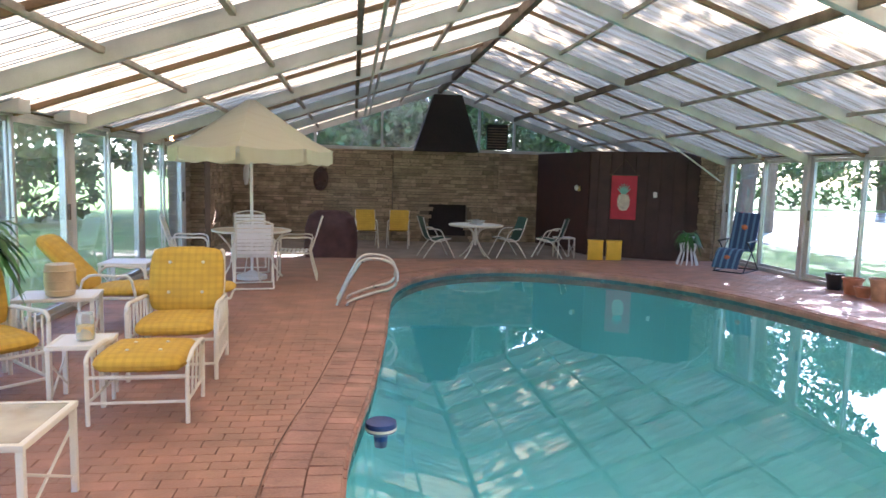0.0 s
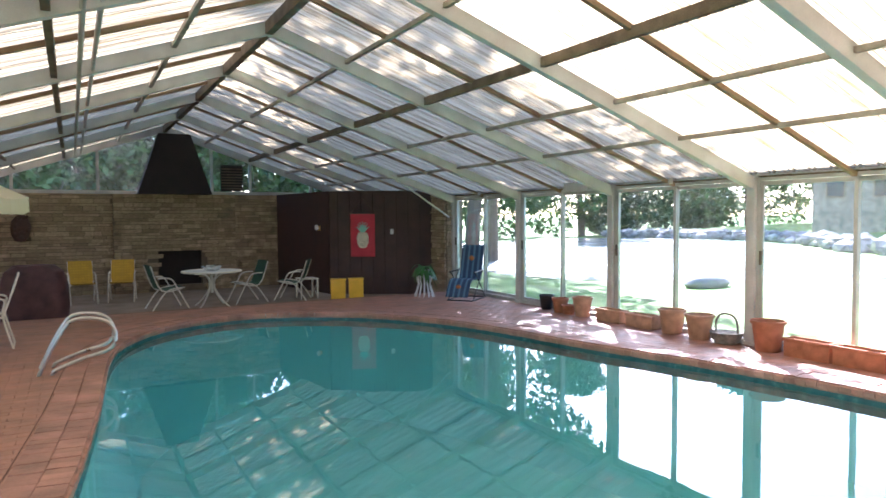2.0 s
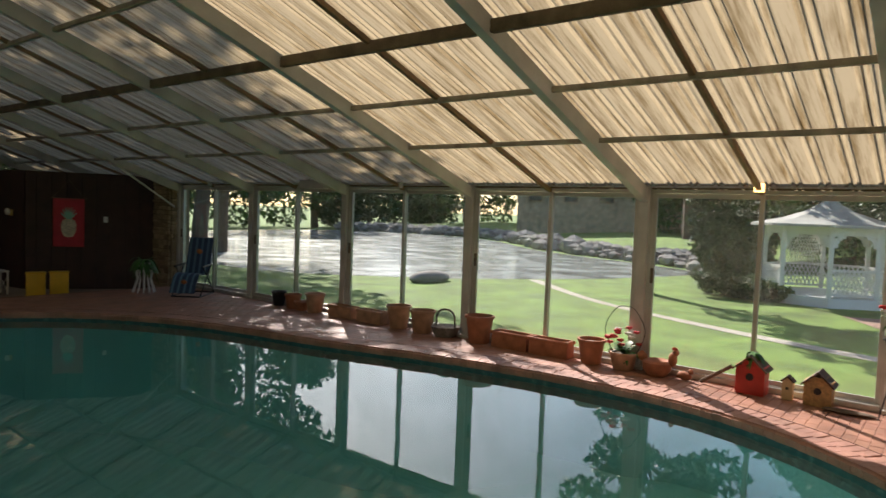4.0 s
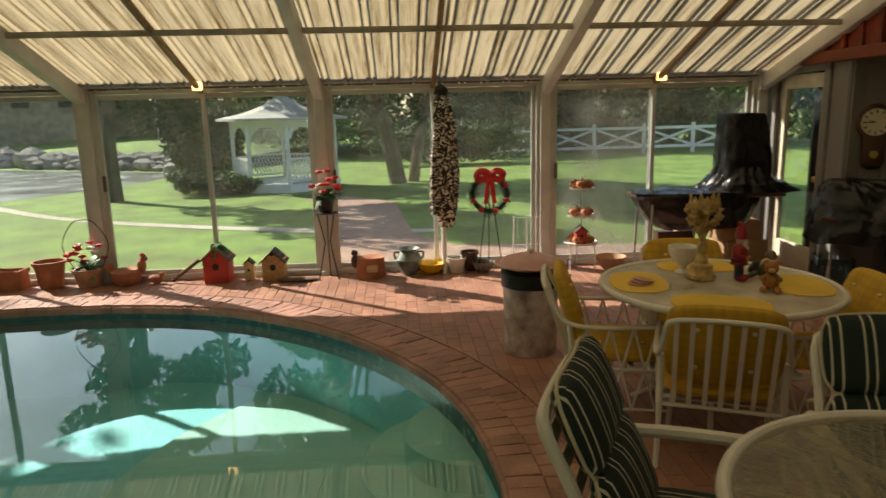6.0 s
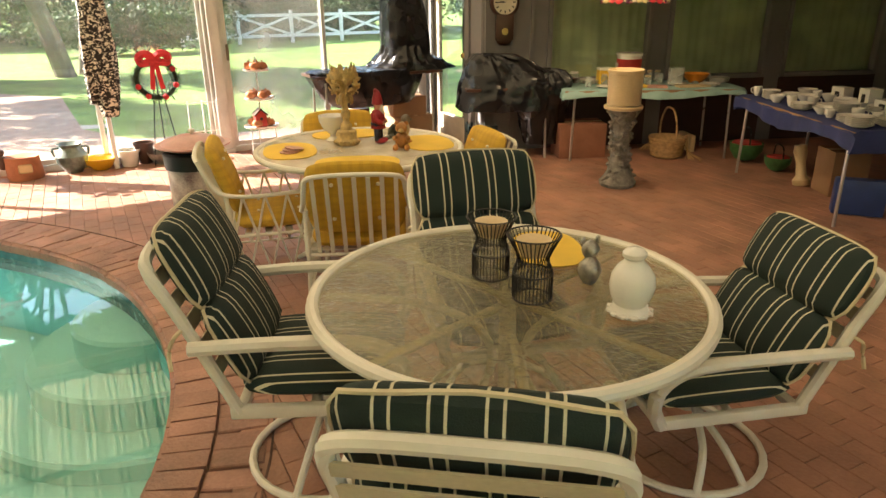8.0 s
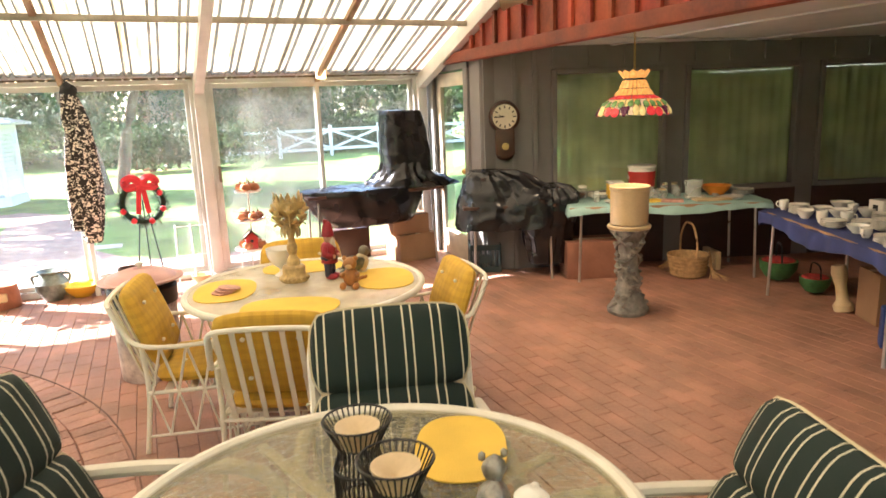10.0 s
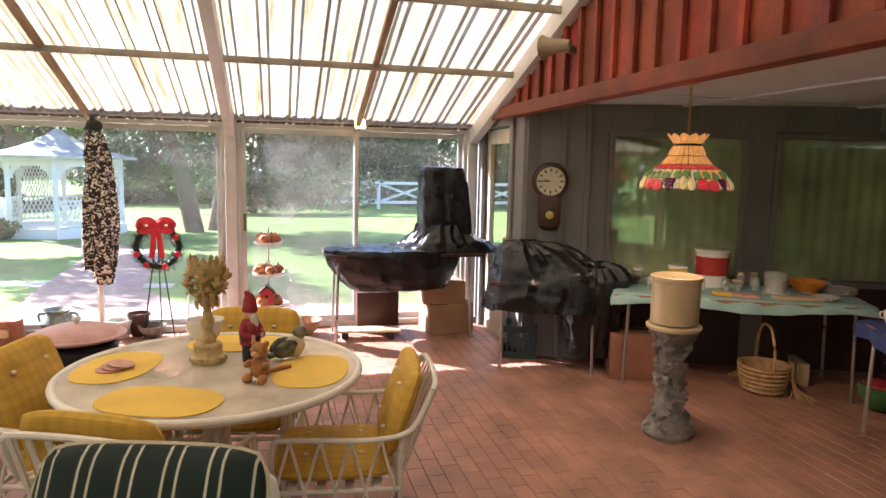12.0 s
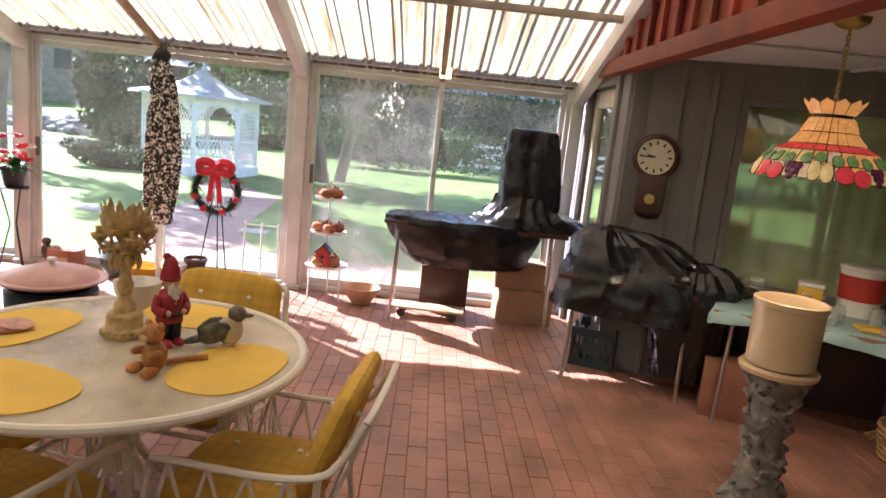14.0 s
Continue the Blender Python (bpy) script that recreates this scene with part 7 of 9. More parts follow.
X0 = -0.03
pot(pose(X0, 8.75, 0), 0.13, 0.25, BLACKM, "small dark glazed flower pot by the glass", name="flower_pot")
pot(pose(X0 - 0.02, 8.35, 0), 0.14, 0.24, TERRA, "terracotta flower pot by the glass wall")
pot(pose(X0 - 0.05, 8.1, 0), 0.12, 0.15, TERRA, "low terracotta pot by the glass wall")
pot(pose(X0 - 0.02, 7.8, 0), 0.16, 0.31, TERRA2, "pale clay pot with a wide rim by the glass")
planter(pose(X0, 7.15, 0), 0.5, 0.19, TERRA2, "long pale clay planter box by the glass")
planter(pose(X0, 6.52, 0), 0.5, 0.19, TERRA2, "long pale clay planter box by the glass")
pot(pose(X0 - 0.02, 5.97, 0), 0.18, 0.33, TERRA2, "large pale clay flower pot by the glass")
pot(pose(X0 - 0.04, 5.5, 0), 0.18, 0.32, TERRA2, "large pale clay flower pot by the glass")
bk = thing("handled_basket", pose(X0, 5.12, 0), "grey concrete basket planter with an arched handle", "basket")
bm = bm_new()
lathe(bm, [(0.14, 0), (0.19, 0.1), (0.2, 0.14), (0.18, 0.14), (0, 0.08)], 22)
part("body", bm, CONC, bk)
bm = bm_new()
loop_tube(bm, [(0, -0.16, 0.12), (0, -0.15, 0.28), (0, -0.07, 0.36), (0, 0.07, 0.36), (0, 0.15, 0.28), (0, 0.16, 0.12)], 0.014, 7)
part("handle", bm, CONC, bk)
pot(pose(X0, 4.55, 0), 0.19, 0.36, TERRA, "large terracotta pot by the glass wall")
planter(pose(X0, 4.03, 0), 0.52, 0.21, TERRA, "long terracotta planter box by the glass")
planter(pose(X0, 3.47, 0), 0.52, 0.21, TERRA, "long terracotta planter box by the glass")
pot(pose(X0, 2.94, 0), 0.16, 0.29, TERRA, "terracotta flower pot by the glass wall")
PETAL = mat("red_petals", (0.62, 0.025, 0.03), 0.6, var=0.2, rand=0.2)


def flower_pot(m, r, h, seed, pot_mat, label, stand=0.0):
    t = pot(m, r, h, pot_mat, label)
    leaves_on(t, "leaves", (0, 0, h * 0.85), 30, 0.2, 0.03, GREENLEAF, seed, 0.5, 0.9)
    q = random.Random(seed)
    for k in range(15):
        bm = bm_new()
        c = Vector((q.uniform(-.13, .13), q.uniform(-.17, .17), h + q.uniform(0.06, 0.28)))
        for j in range(7):
            a = j * math.tau / 7
            blob(bm, c + Vector((0.022 * math.cos(a), 0.022 * math.sin(a), 0.008 * math.sin(3 * a))), (0.022, 0.022, 0.012), sub=1, rough=0.4, seed=j + k)
        part("bloom", bm, PAINT if k % 5 == 4 else PETAL, t, "white bloom" if k % 5 == 4 else "red bloom")
    return t


fp = flower_pot(pose(X0, 2.54, 0), 0.16, 0.2, 3, TERRA2, "clay pot of red flowers by the glass wall")
bm = bm_new()
loop_tube(bm, [(0, -0.14, 0.18), (0, -0.24, 0.45), (0, -0.12, 0.68), (0, 0.0, 0.72), (0, 0.12, 0.68), (0, 0.24, 0.45), (0, 0.14, 0.18)], 0.005, 5)
part("hoop", bm, BLACKM, fp)
# clay hen planter
hen = thing("hen_planter", pose(X0, 2.15, 0), "terracotta planter shaped like a hen", "planter")
bm = bm_new()
lathe(bm, [(0.1, 0), (0.15, 0.06), (0.16, 0.15), (0.13, 0.17), (0, 0.13)], 20)
blob(bm, (0, -0.17, 0.2), (0.045, 0.05, 0.08))
blob(bm, (0, -0.2, 0.28), (0.03, 0.04, 0.035))
blob(bm, (0, 0.17, 0.19), (0.03, 0.06, 0.06), rough=0.3)
part("body", bm, TERRA, hen)
bm = bm_new()
blob(bm, (0, -0.19, 0.32), (0.01, 0.035, 0.02), sub=1, rough=0.5)
part("comb", bm, REDP, hen)
bm = bm_new()
blob(bm, (0, 0, 0.05), (0.05, 0.08, 0.05), rough=0.3)
blob(bm, (0, -0.07, 0.1), (0.025, 0.03, 0.03))
solo("chick_ornament", bm, TERRA, "small terracotta chick ornament by the glass", "ornament", pose(X0, 1.85, 0))


def bird_house(m, w, h, body, roofm, label):
    t = thing("bird_house", m, label, "bird house", "bird houses")
    bm = bm_new()
    box(bm, (0, 0, h * 0.36), (w * 0.8, w, h * 0.72), bevel=0.006)
    part("body", bm, body, t)
    for s in (-1, 1):
        bm = bm_new()
        box(bm, (0, 0, 0), (w * 1.05, w * 0.85, 0.014), Matrix.Translation((0, s * w * 0.29, h * 0.8)) @ Matrix.Rotation(-s * 0.75, 4, "X"))
        part("roof_board", bm, roofm, t, smooth=0)
    bm = bm_new()
    box(bm, (0, 0, h * 0.75), (w * 0.76, w * 0.55, h * 0.2))
    part("gable", bm, body, t, smooth=0)
    bm = bm_new()
    lathe(bm, [(w * 0.14, 0), (w * 0.14, 0.006), (0, 0.006)], 14, pose(-w * 0.4 - 0.001, 0, h * 0.45, 0, -90, 0))
    part("entrance", bm, BLACKM, t)
    return t


rb = bird_house(pose(X0, 1.17, 0), 0.27, 0.4, REDP, DARKBAR, "red wooden bird house with a mossy dark roof")
leaves_on(rb, "moss", (0, 0, 0.4), 18, 0.16, 0.025, GREENLEAF, 9, 0.7, 0.4)
bm = bm_new()
tube(bm, [(0, 0.5, 0.02), (0, 0.2, 0.24)], 0.02, 7)
part("branch", bm, BARK, rb)
bird_house(pose(X0, 0.84, 0), 0.1, 0.26, STONEW, DARKWOOD, "tall narrow pale bird house by the glass")
bird_house(pose(X0, 0.57, 0), 0.24, 0.33, WICKER, DARKWOOD, "wooden bird house with a brown roof")
bm = bm_new()
blob(bm, (0, 0, 0.02), (0.07, 0.22, 0.022), rough=0.3)
solo("driftwood", bm, BARK, "flat piece of driftwood on the paving", "wood", pose(X0 - 0.15, 0.3, 0))
stump = thing("stump_planter", pose(X0 - 0.05, -0.48, 0), "brown tree stump planter with a carved owl", "planter")
bm = bm_new()
lathe(bm, [(0.15, 0), (0.16, 0.03), (0.15, 0.2), (0.155, 0.22), (0.12, 0.22), (0, 0.17)], 20, wobble=0.05)
part("body", bm, TERRA, stump)
bm = bm_new()
blob(bm, (-0.02, 0.17, 0.18), (0.045, 0.045, 0.08))
blob(bm, (-0.02, 0.17, 0.27), (0.04, 0.04, 0.035))
part("owl", bm, DARKWOOD, stump)
bm = bm_new()
box(bm, (-0.155, -0.02, 0.12), (0.012, 0.12, 0.08), bevel=0.02)
part("relief", bm, STONEW, stump)
VASE = mat("grey_green_glaze", (0.16, 0.20, 0.18), 0.35, var=0.4, scale=14)
bm = bm_new()
lathe(bm, [(0.08, 0), (0.085, 0.015), (0.14, 0.1), (0.15, 0.17), (0.11, 0.23), (0.09, 0.26), (0.125, 0.29), (0.115, 0.29), (0.08, 0.26), (0, 0.2)], 24)
for s in (-1, 1):
    loop_tube(bm, [(0, s * 0.1, 0.25), (0, s * 0.16, 0.24), (0, s * 0.15, 0.17)], 0.012, 6)
solo("glazed_vase", bm, VASE, "mottled grey-green glazed vase with two handles", "vase", pose(X0, -0.9, 0))
bowl(pose(X0, -1.15, 0), 0.17, 0.12, YPL, "low yellow glazed bowl by the glass", "low_pot")
pot(pose(X0, -1.42, 0), 0.11, 0.17, CERAMIC, "small cream flower pot by the glass wall")
pot(pose(X0 + 0.06, -1.58, 0), 0.1, 0.22, DARKWOOD, "small dark brown pot by the glass wall")
bowl(pose(X0 - 0.06, -1.72, 0), 0.13, 0.12, CONC, "low grey clay bowl by the glass wall", "low_pot")
bowl(pose(X0 - 0.15, -3.12, 0), 0.17, 0.15, TERRA2, "wide pale clay bowl by the glass door", "low_pot")
bowl(pose(X0 - 0.1, -2.25, 0), 0.1, 0.09, STONEW, "small clay bowl by the glass door", "low_pot")

# flowers on a stand by the post
st = thing("plant_stand", pose(-0.1, -0.03, 0), "thin black plant stand beside the post", "stand")
for k in range(3):
    a = k * math.tau / 3
    bm = bm_new()
    tube(bm, [(0.12 * math.cos(a), 0.12 * math.sin(a), 0), (0.03 * math.cos(a), 0.03 * math.sin(a), 0.4), (0.1 * math.cos(a), 0.1 * math.sin(a), 0.72)], 0.007, 6)
    part("leg", bm, BLACKM, st)
bm = bm_new()
lathe(bm, [(0.12, 0.715), (0.12, 0.725), (0, 0.725)], 20)
part("plate", bm, BLACKM, st)
flower_pot(pose(-0.1, -0.03, 0.726), 0.1, 0.17, 7, BLACKM, "dark pot of red and white flowers on a stand")

# zebra garment
def zebra_mat():
    m = mat("zebra_print", (0.72, 0.66, 0.55), 0.8, bump=0.3, bscale=200)
    n, l = m.node_tree.nodes, m.node_tree.links
    b = n["Principled BSDF"]
    tc = n.new("ShaderNodeTexCoord")
    mp = n.new("ShaderNodeMapping")
    mp.inputs["Scale"].default_value = (1.2, 1.2, 1.7)
    l.new(tc.outputs["Object"], mp.inputs[0])
    nz = n.new("ShaderNodeTexNoise")
    nz.inputs["Scale"].default_value = 22
    nz.inputs["Detail"].default_value = 2
    nz.inputs["Distortion"].default_value = 1.2
    l.new(mp.outputs[0], nz.inputs["Vector"])
    rp = n.new("ShaderNodeValToRGB")
    rp.color_ramp.interpolation = "CONSTANT"
    rp.color_ramp.elements[0].color = (0.015, 0.012, 0.01, 1)
    rp.color_ramp.elements[1].position = 0.54
    rp.color_ramp.elements[1].color = (0.74, 0.69, 0.58, 1)
    l.new(nz.outputs[0], rp.inputs[0])
    l.new(rp.outputs[0], b.inputs["Base Color"])
    return m


garb = thing("hanging_garment", pose(-0.12, -1.3, 0), "zebra-print garment hanging from the eave beam", "garment")
zebra = zebra_mat()
for name, prof, dy in (("dress", [(0.085, 0.53), (0.1, 0.56), (0.125, 0.8), (0.13, 1.1), (0.135, 1.4), (0.125, 1.7), (0.085, 1.88), (0.05, 1.93), (0.0, 1.94)], -0.035), ("sleeve", [(0.045, 0.66), (0.055, 0.7), (0.075, 1.0), (0.07, 1.3), (0.05, 1.6), (0.0, 1.78)], 0.095)):
    bm = bm_new()
    lathe(bm, prof, 24)
    for v in bm.verts:
        a = math.atan2(v.co.y, v.co.x)
        k = 1 + 0.16 * math.sin(5 * a + v.co.z * 2) + 0.08 * math.sin(9 * a - v.co.z * 5)
        v.co.x, v.co.y = v.co.x * 0.55 * k, v.co.y * k * 0.82 + dy * min(1.0, (1.95 - v.co.z) * 1.4) + 0.015 * math.sin(v.co.z * 4)
    part(name, bm, zebra, garb)
bm = bm_new()
loop_tube(bm, [(0, 0, 1.92), (0, 0, 2.0), (0.0, 0.03, 2.05), (0.1, 0.0, 2.07), (0.14, 0, 2.06)], 0.006, 6)
part("hanger", bm, BLACKM, garb)
bm = bm_new()
blob(bm, (0, 0.01, 1.97), (0.05, 0.07, 0.07), rough=0.6)
part("black_tie", bm, BLACKM, garb)
bm = bm_new()
tube(bm, [(0.02, 0.01, 0), (0.02, 0.01, 0.7)], 0.025, 10)
part("pole", bm, PAINT, garb)

# wreath on an easel
wr = thing("wreath", pose(-0.12, -1.79, 0), "pine wreath with a red bow on a wire easel", "wreath")
bm = bm_new()
q = random.Random(5)
V, F = [], []
for k in range(1500):
    a = q.uniform(0, math.tau)
    c = Vector((q.gauss(0, 0.022), (0.185 + q.gauss(0, 0.025)) * math.cos(a), 0.87 + (0.185 + q.gauss(0, 0.025)) * math.sin(a)))
    d = Vector((q.gauss(0, 1), q.gauss(0, 1), q.gauss(0, 1))).normalized() * 0.05
    s = d.cross(Vector((0.3, 0.5, 0.8))).normalized() * 0.0028
    n = len(V)
    V += [tuple(c - d + s), tuple(c - d - s), tuple(c + d)]
    F.append((n, n + 1, n + 2))
nd = new("needles", raw_mesh("needles", V, F, PINE))
nd.parent = wr
bm.free()
bm = bm_new()
tube(bm, [(0, 0.185 * math.cos(a * math.tau / 28), 0.87 + 0.185 * math.sin(a * math.tau / 28)) for a in range(28)], 0.025, 8, closed=True)
part("ring", bm, PINE, wr)
bm = bm_new()
for s in (-1, 1):
    loop_tube(bm, [(-0.04, 0, 1.06), (-0.06, s * 0.06, 1.12), (-0.05, s * 0.13, 1.1), (-0.05, s * 0.12, 1.03), (-0.04, 0, 1.05)], 0.04, 6)
    box(bm, (0, 0, 0), (0.006, 0.045, 0.3), Matrix.Translation((-0.05, s * 0.03, 0.92)) @ Matrix.Rotation(s * 0.12, 4, "X"))
blob(bm, (-0.055, 0, 1.06), (0.03, 0.035, 0.035))
part("bow", bm, RED, wr, "red ribbon bow")
for a in (200, 250, 300, 340, 150):
    bm = bm_new()
    blob(bm, (-0.035, 0.19 * math.cos(radians(a)), 0.87 + 0.19 * math.sin(radians(a))), (0.028, 0.03, 0.03), sub=2)
    part("bauble", bm, RED, wr, "red bauble")
bm = bm_new()
for y0, y1 in ((-0.14, -0.02), (0.14, 0.02)):
    tube(bm, [(-0.05, y0, 0), (0.02, y1, 0.9)], 0.006, 6)
tube(bm, [(0.12, 0, 0), (0.02, 0, 0.9)], 0.006, 6)
part("easel", bm, BLACKM, wr)

# white wire trellis and tiered stand
tre = thing("wire_rack", pose(-0.12, -2.2, 0), "white wire rack standing by the glass", "rack")
for y in (-0.16, 0.0, 0.16):
    bm = bm_new()
    tube(bm, [(0, y, 0), (0, y * 0.9, 0.62)], 0.008, 6)
    part("upright", bm, PAINT, tre)
for z in (0.3, 0.6):
    bm = bm_new()
    tube(bm, [(0, -0.16, z), (0, 0.16, z)], 0.005, 6)
    part("crossbar", bm, PAINT, tre)
tier = thing("tiered_stand", pose(-0.16, -2.79, 0), "white wire three-tier stand with pumpkin ornaments", "stand")
PUMP = mat("pumpkin_orange", (0.45, 0.15, 0.05), 0.6, var=0.3, scale=14)
bm = bm_new()
for a in range(3):
    t_ = a * math.tau / 3
    tube(bm, [(0.16 * math.cos(t_), 0.16 * math.sin(t_), 0), (0.15 * math.cos(t_), 0.15 * math.sin(t_), 0.3)], 0.006, 6)
tube(bm, [(0, 0, 0.3), (0, 0, 1.05)], 0.007, 6)
part("frame", bm, PAINT, tier)
for z, r in ((0.3, 0.18), (0.6, 0.15), (0.9, 0.13)):
    bm = bm_new()
    lathe(bm, [(r, z), (r + 0.01, z + 0.02), (r, z + 0.012), (0, z + 0.008)], 22)
    part("tray", bm, PAINT, tier)
pumps = 0
for z, r in ((0.31, 0.1), (0.61, 0.09), (0.91, 0.07)):
    for k in range(4):
        a = k * math.tau / 4 + z * 3
        bm = bm_new()
        lathe(bm, [(0.02, 0), (0.05, 0.02), (0.055, 0.045), (0.04, 0.075), (0.01, 0.08), (0.008, 0.1), (0, 0.1)], 14, wobble=0.08)
        solo("pumpkin_ornament", bm, PUMP, "small orange pumpkin ornament on the wire stand", "ornament", pose(-0.16 + r * math.cos(a), -2.79 + r * math.sin(a), z), "pumpkin ornaments")
bird_house(pose(-0.22, -2.77, 0.312), 0.12, 0.2, REDP, DARKWOOD, "small red bird house on the wire stand")

# flood lights on the eaves
WARM = glow("warm_lit_lens", (1.0, 0.55, 0.18), 2.5)
COLD = mat("dull_lens", (0.6, 0.58, 0.52), 0.3)
for x, y, lit in ((-0.02, 1.22, 1), (-0.02, -3.68, 1), (-0.02, 6.1, 0), (-0.02, 11.0, 0), (LEFT_X + 0.15, 11.0, 1), (LEFT_X + 0.15, 6.1, 0)):
    t = thing("flood_light", pose(x, y, 2.02, 0, 0, 0 if x > -1 else 180), "small square flood light under the eave", "lamp", "eave flood lights")
    bm = bm_new()
    box(bm, (0.03, 0, 0.06), (0.05, 0.1, 0.1), bevel=0.008)
    part("housing", bm, WHITE, t)
    bm = bm_new()
    box(bm, (-0.005, 0, 0.05), (0.03, 0.1, 0.09), bevel=0.01)
    part("lens", bm, WARM if lit else COLD, t, "warm glowing lens" if lit else "")
for y, w in ((7.3, 0.9), (5.9, 0.22)):
    bm = bm_new()
    box(bm, (LEFT_X + 0.16, y, 2.13), (0.16, w, 0.22), bevel=0.01)
    solo("junction_box", bm, WHITE, "white metal box under the eave", "box", group="eave boxes")
bm = bm_new()
box(bm, (-0.02, 7.93, 2.1), (0.14, 0.6, 0.2), bevel=0.01)
solo("junction_box", bm, WHITE, "long white metal box under the eave", "box", group="eave boxes")

# ---- lounge corner ----
def strap_frame_chair(m, group, label):
    """White metal chair with horizontal vinyl straps, front to local +y."""
    c = thing("strap_chair", m, label, "chair", group)
    for s in (-1, 1):
        bm = bm_new()
        loop_tube(bm, [(s * 0.26, 0.26, 0.015), (s * 0.27, 0.25, 0.4), (s * 0.275, 0.22, 0.61), (s * 0.275, 0.0, 0.63), (s * 0.27, -0.22, 0.62), (s * 0.24, -0.2, 0.42), (s * 0.25, -0.3, 0.015)], 0.013)
        loop_tube(bm, [(s * 0.23, 0.24, 0.42), (s * 0.23, -0.15, 0.4), (s * 0.23, -0.22, 0.46), (s * 0.23, -0.36, 0.88)], 0.013)
        part("side_frame", bm, ENAMEL, c)
    bm = bm_new()
    loop_tube(bm, [(-0.23, -0.36, 0.88), (-0.15, -0.37, 0.91), (0, -0.375, 0.93), (0.15, -0.37, 0.91), (0.23, -0.36, 0.88)], 0.012)
    part("top_rail", bm, ENAMEL, c)
    for y in (0.26, -0.3):
        bm = bm_new()
        tube(bm, [(-0.255, y, 0.016), (0.255, y, 0.016)], 0.012)
        part("cross_bar", bm, ENAMEL, c)
    for k in range(8):
        bm = bm_new()
        z = 0.5 + 0.05 * k
        box(bm, (0, 0, 0), (0.49, 0.006, 0.044), Matrix.Translation((0, -0.235 - (z - 0.5) * 0.33, z)) @ Matrix.Rotation(0.32, 4, "X"))
        part("back_strap", bm, PAINT, c, smooth=0)
    for k in range(7):
        bm = bm_new()
        box(bm, (0, -0.14 + 0.06 * k, 0.42), (0.48, 0.04, 0.006))
        part("seat_strap", bm, PAINT, c, smooth=0)
    return c


UT = Vector((-8.78, 9.55, 0))
sc = strap_frame_chair(facing(UT, -80, 0.72), "chairs under the umbrella", "white metal patio chair with vinyl straps")
copy_thing(sc, facing(UT, 2, 0.64))
copy_thing(sc, facing(UT, 100, 0.75))
copy_thing(sc, facing(UT, 190, 0.85))
ut = thing("umbrella_table", pose(UT.x, UT.y, 0), "round white patio table with a wood-toned top", "table")
bm = bm_new()
tube(bm, [(0.55 * math.cos(a * math.tau / 48), 0.55 * math.sin(a * math.tau / 48), 0.71) for a in range(48)], 0.016, 8, closed=True)
part("rim", bm, ENAMEL, ut)
bm = bm_new()
lathe(bm, [(0.54, 0.7), (0.54, 0.712), (0.03, 0.712), (0.03, 0.7)], 48)
part("tabletop", bm, STONEW, ut)
for k in range(4):
    a = k * math.tau / 4 + 0.4
    d = Vector((math.cos(a), math.sin(a), 0))
    bm = bm_new()
    loop_tube(bm, [d * 0.5 + Vector((0, 0, 0.7)), d * 0.3 + Vector((0, 0, 0.45)), d * 0.32 + Vector((0, 0, 0.2)), d * 0.45 + Vector((0, 0, 0.012))], 0.013)
    part("leg", bm, ENAMEL, ut)
um = thing("patio_umbrella", pose(UT.x, UT.y, 0), "open cream canvas patio umbrella with a scalloped valance", "umbrella")
bm = bm_new()
tube(bm, [(0, 0, 0), (0, 0, 1.2), (0, 0, 2.5)], 0.022, 12)
part("pole", bm, PAINT, um)
bm = bm_new()
lathe(bm, [(0.22, 0), (0.22, 0.05), (0.1, 0.08), (0.04, 0.12), (0.0, 0.12)], 24)
part("base", bm, PAINT, um)
CANOPY = roof_mat("sunlit_canvas", (0.93, 0.90, 0.80), (0.89, 0.85, 0.74))
UR, N8 = 1.16, 8
bm = bm_new()
sub = 6
rings = []
for j, (fr_, z) in enumerate(((0.05, 2.58), (0.25, 2.41), (0.5, 2.21), (0.75, 2.02), (1.0, 1.88))):
    ring = []
    for k in range(N8 * sub):
        a = k * math.tau / (N8 * sub)
        w = (k % sub) / sub
        chord = math.cos(math.pi / N8) / math.cos((w - 0.5) * math.tau / N8)
        ring.append(bm.verts.new((UR * fr_ * chord * math.cos(a), UR * fr_ * chord * math.sin(a), z - 0.03 * fr_ * math.sin(math.pi * w))))
    rings.append(ring)
for A, B in zip(rings, rings[1:]):
    for k in range(len(A)):
        bm.faces.new((A[k], A[(k + 1) % len(A)], B[(k + 1) % len(A)], B[k]))
bm.faces.new(rings[0])
thicken(bm, 0.004)
can = part("canopy", bm, CANOPY, um, smooth=20)
for k in range(N8):
    bm = bm_new()
    prev = None
    for i in range(sub * 2 + 1):
        w = 0.03 + 0.94 * i / (sub * 2)
        a = (k + w) * math.tau / N8
        chord = math.cos(math.pi / N8) / math.cos((w - 0.5) * math.tau / N8)
        r_ = UR * chord + 0.004
        zt_ = 1.88 - 0.03 * math.sin(math.pi * w)
        cur = (bm.verts.new((r_ * math.cos(a), r_ * math.sin(a), zt_)), bm.verts.new(((r_ + 0.005) * math.cos(a), (r_ + 0.005) * math.sin(a), zt_ - 0.17 - 0.02 * math.sin(math.pi * w * 2) ** 2)))
        if prev:
            bm.faces.new((prev[0], prev[1], cur[1], cur[0]))
        prev = cur
    thicken(bm, 0.004)
    part("valance", bm, CANOPY, can, smooth=60)
    a = k * math.tau / N8
    bm = bm_new()
    tube(bm, [(0.03 * math.cos(a), 0.03 * math.sin(a), 2.46), (UR * 0.98 * math.cos(a), UR * 0.98 * math.sin(a), 1.865)], 0.008, 6)
    part("rib", bm, PAINT, um)
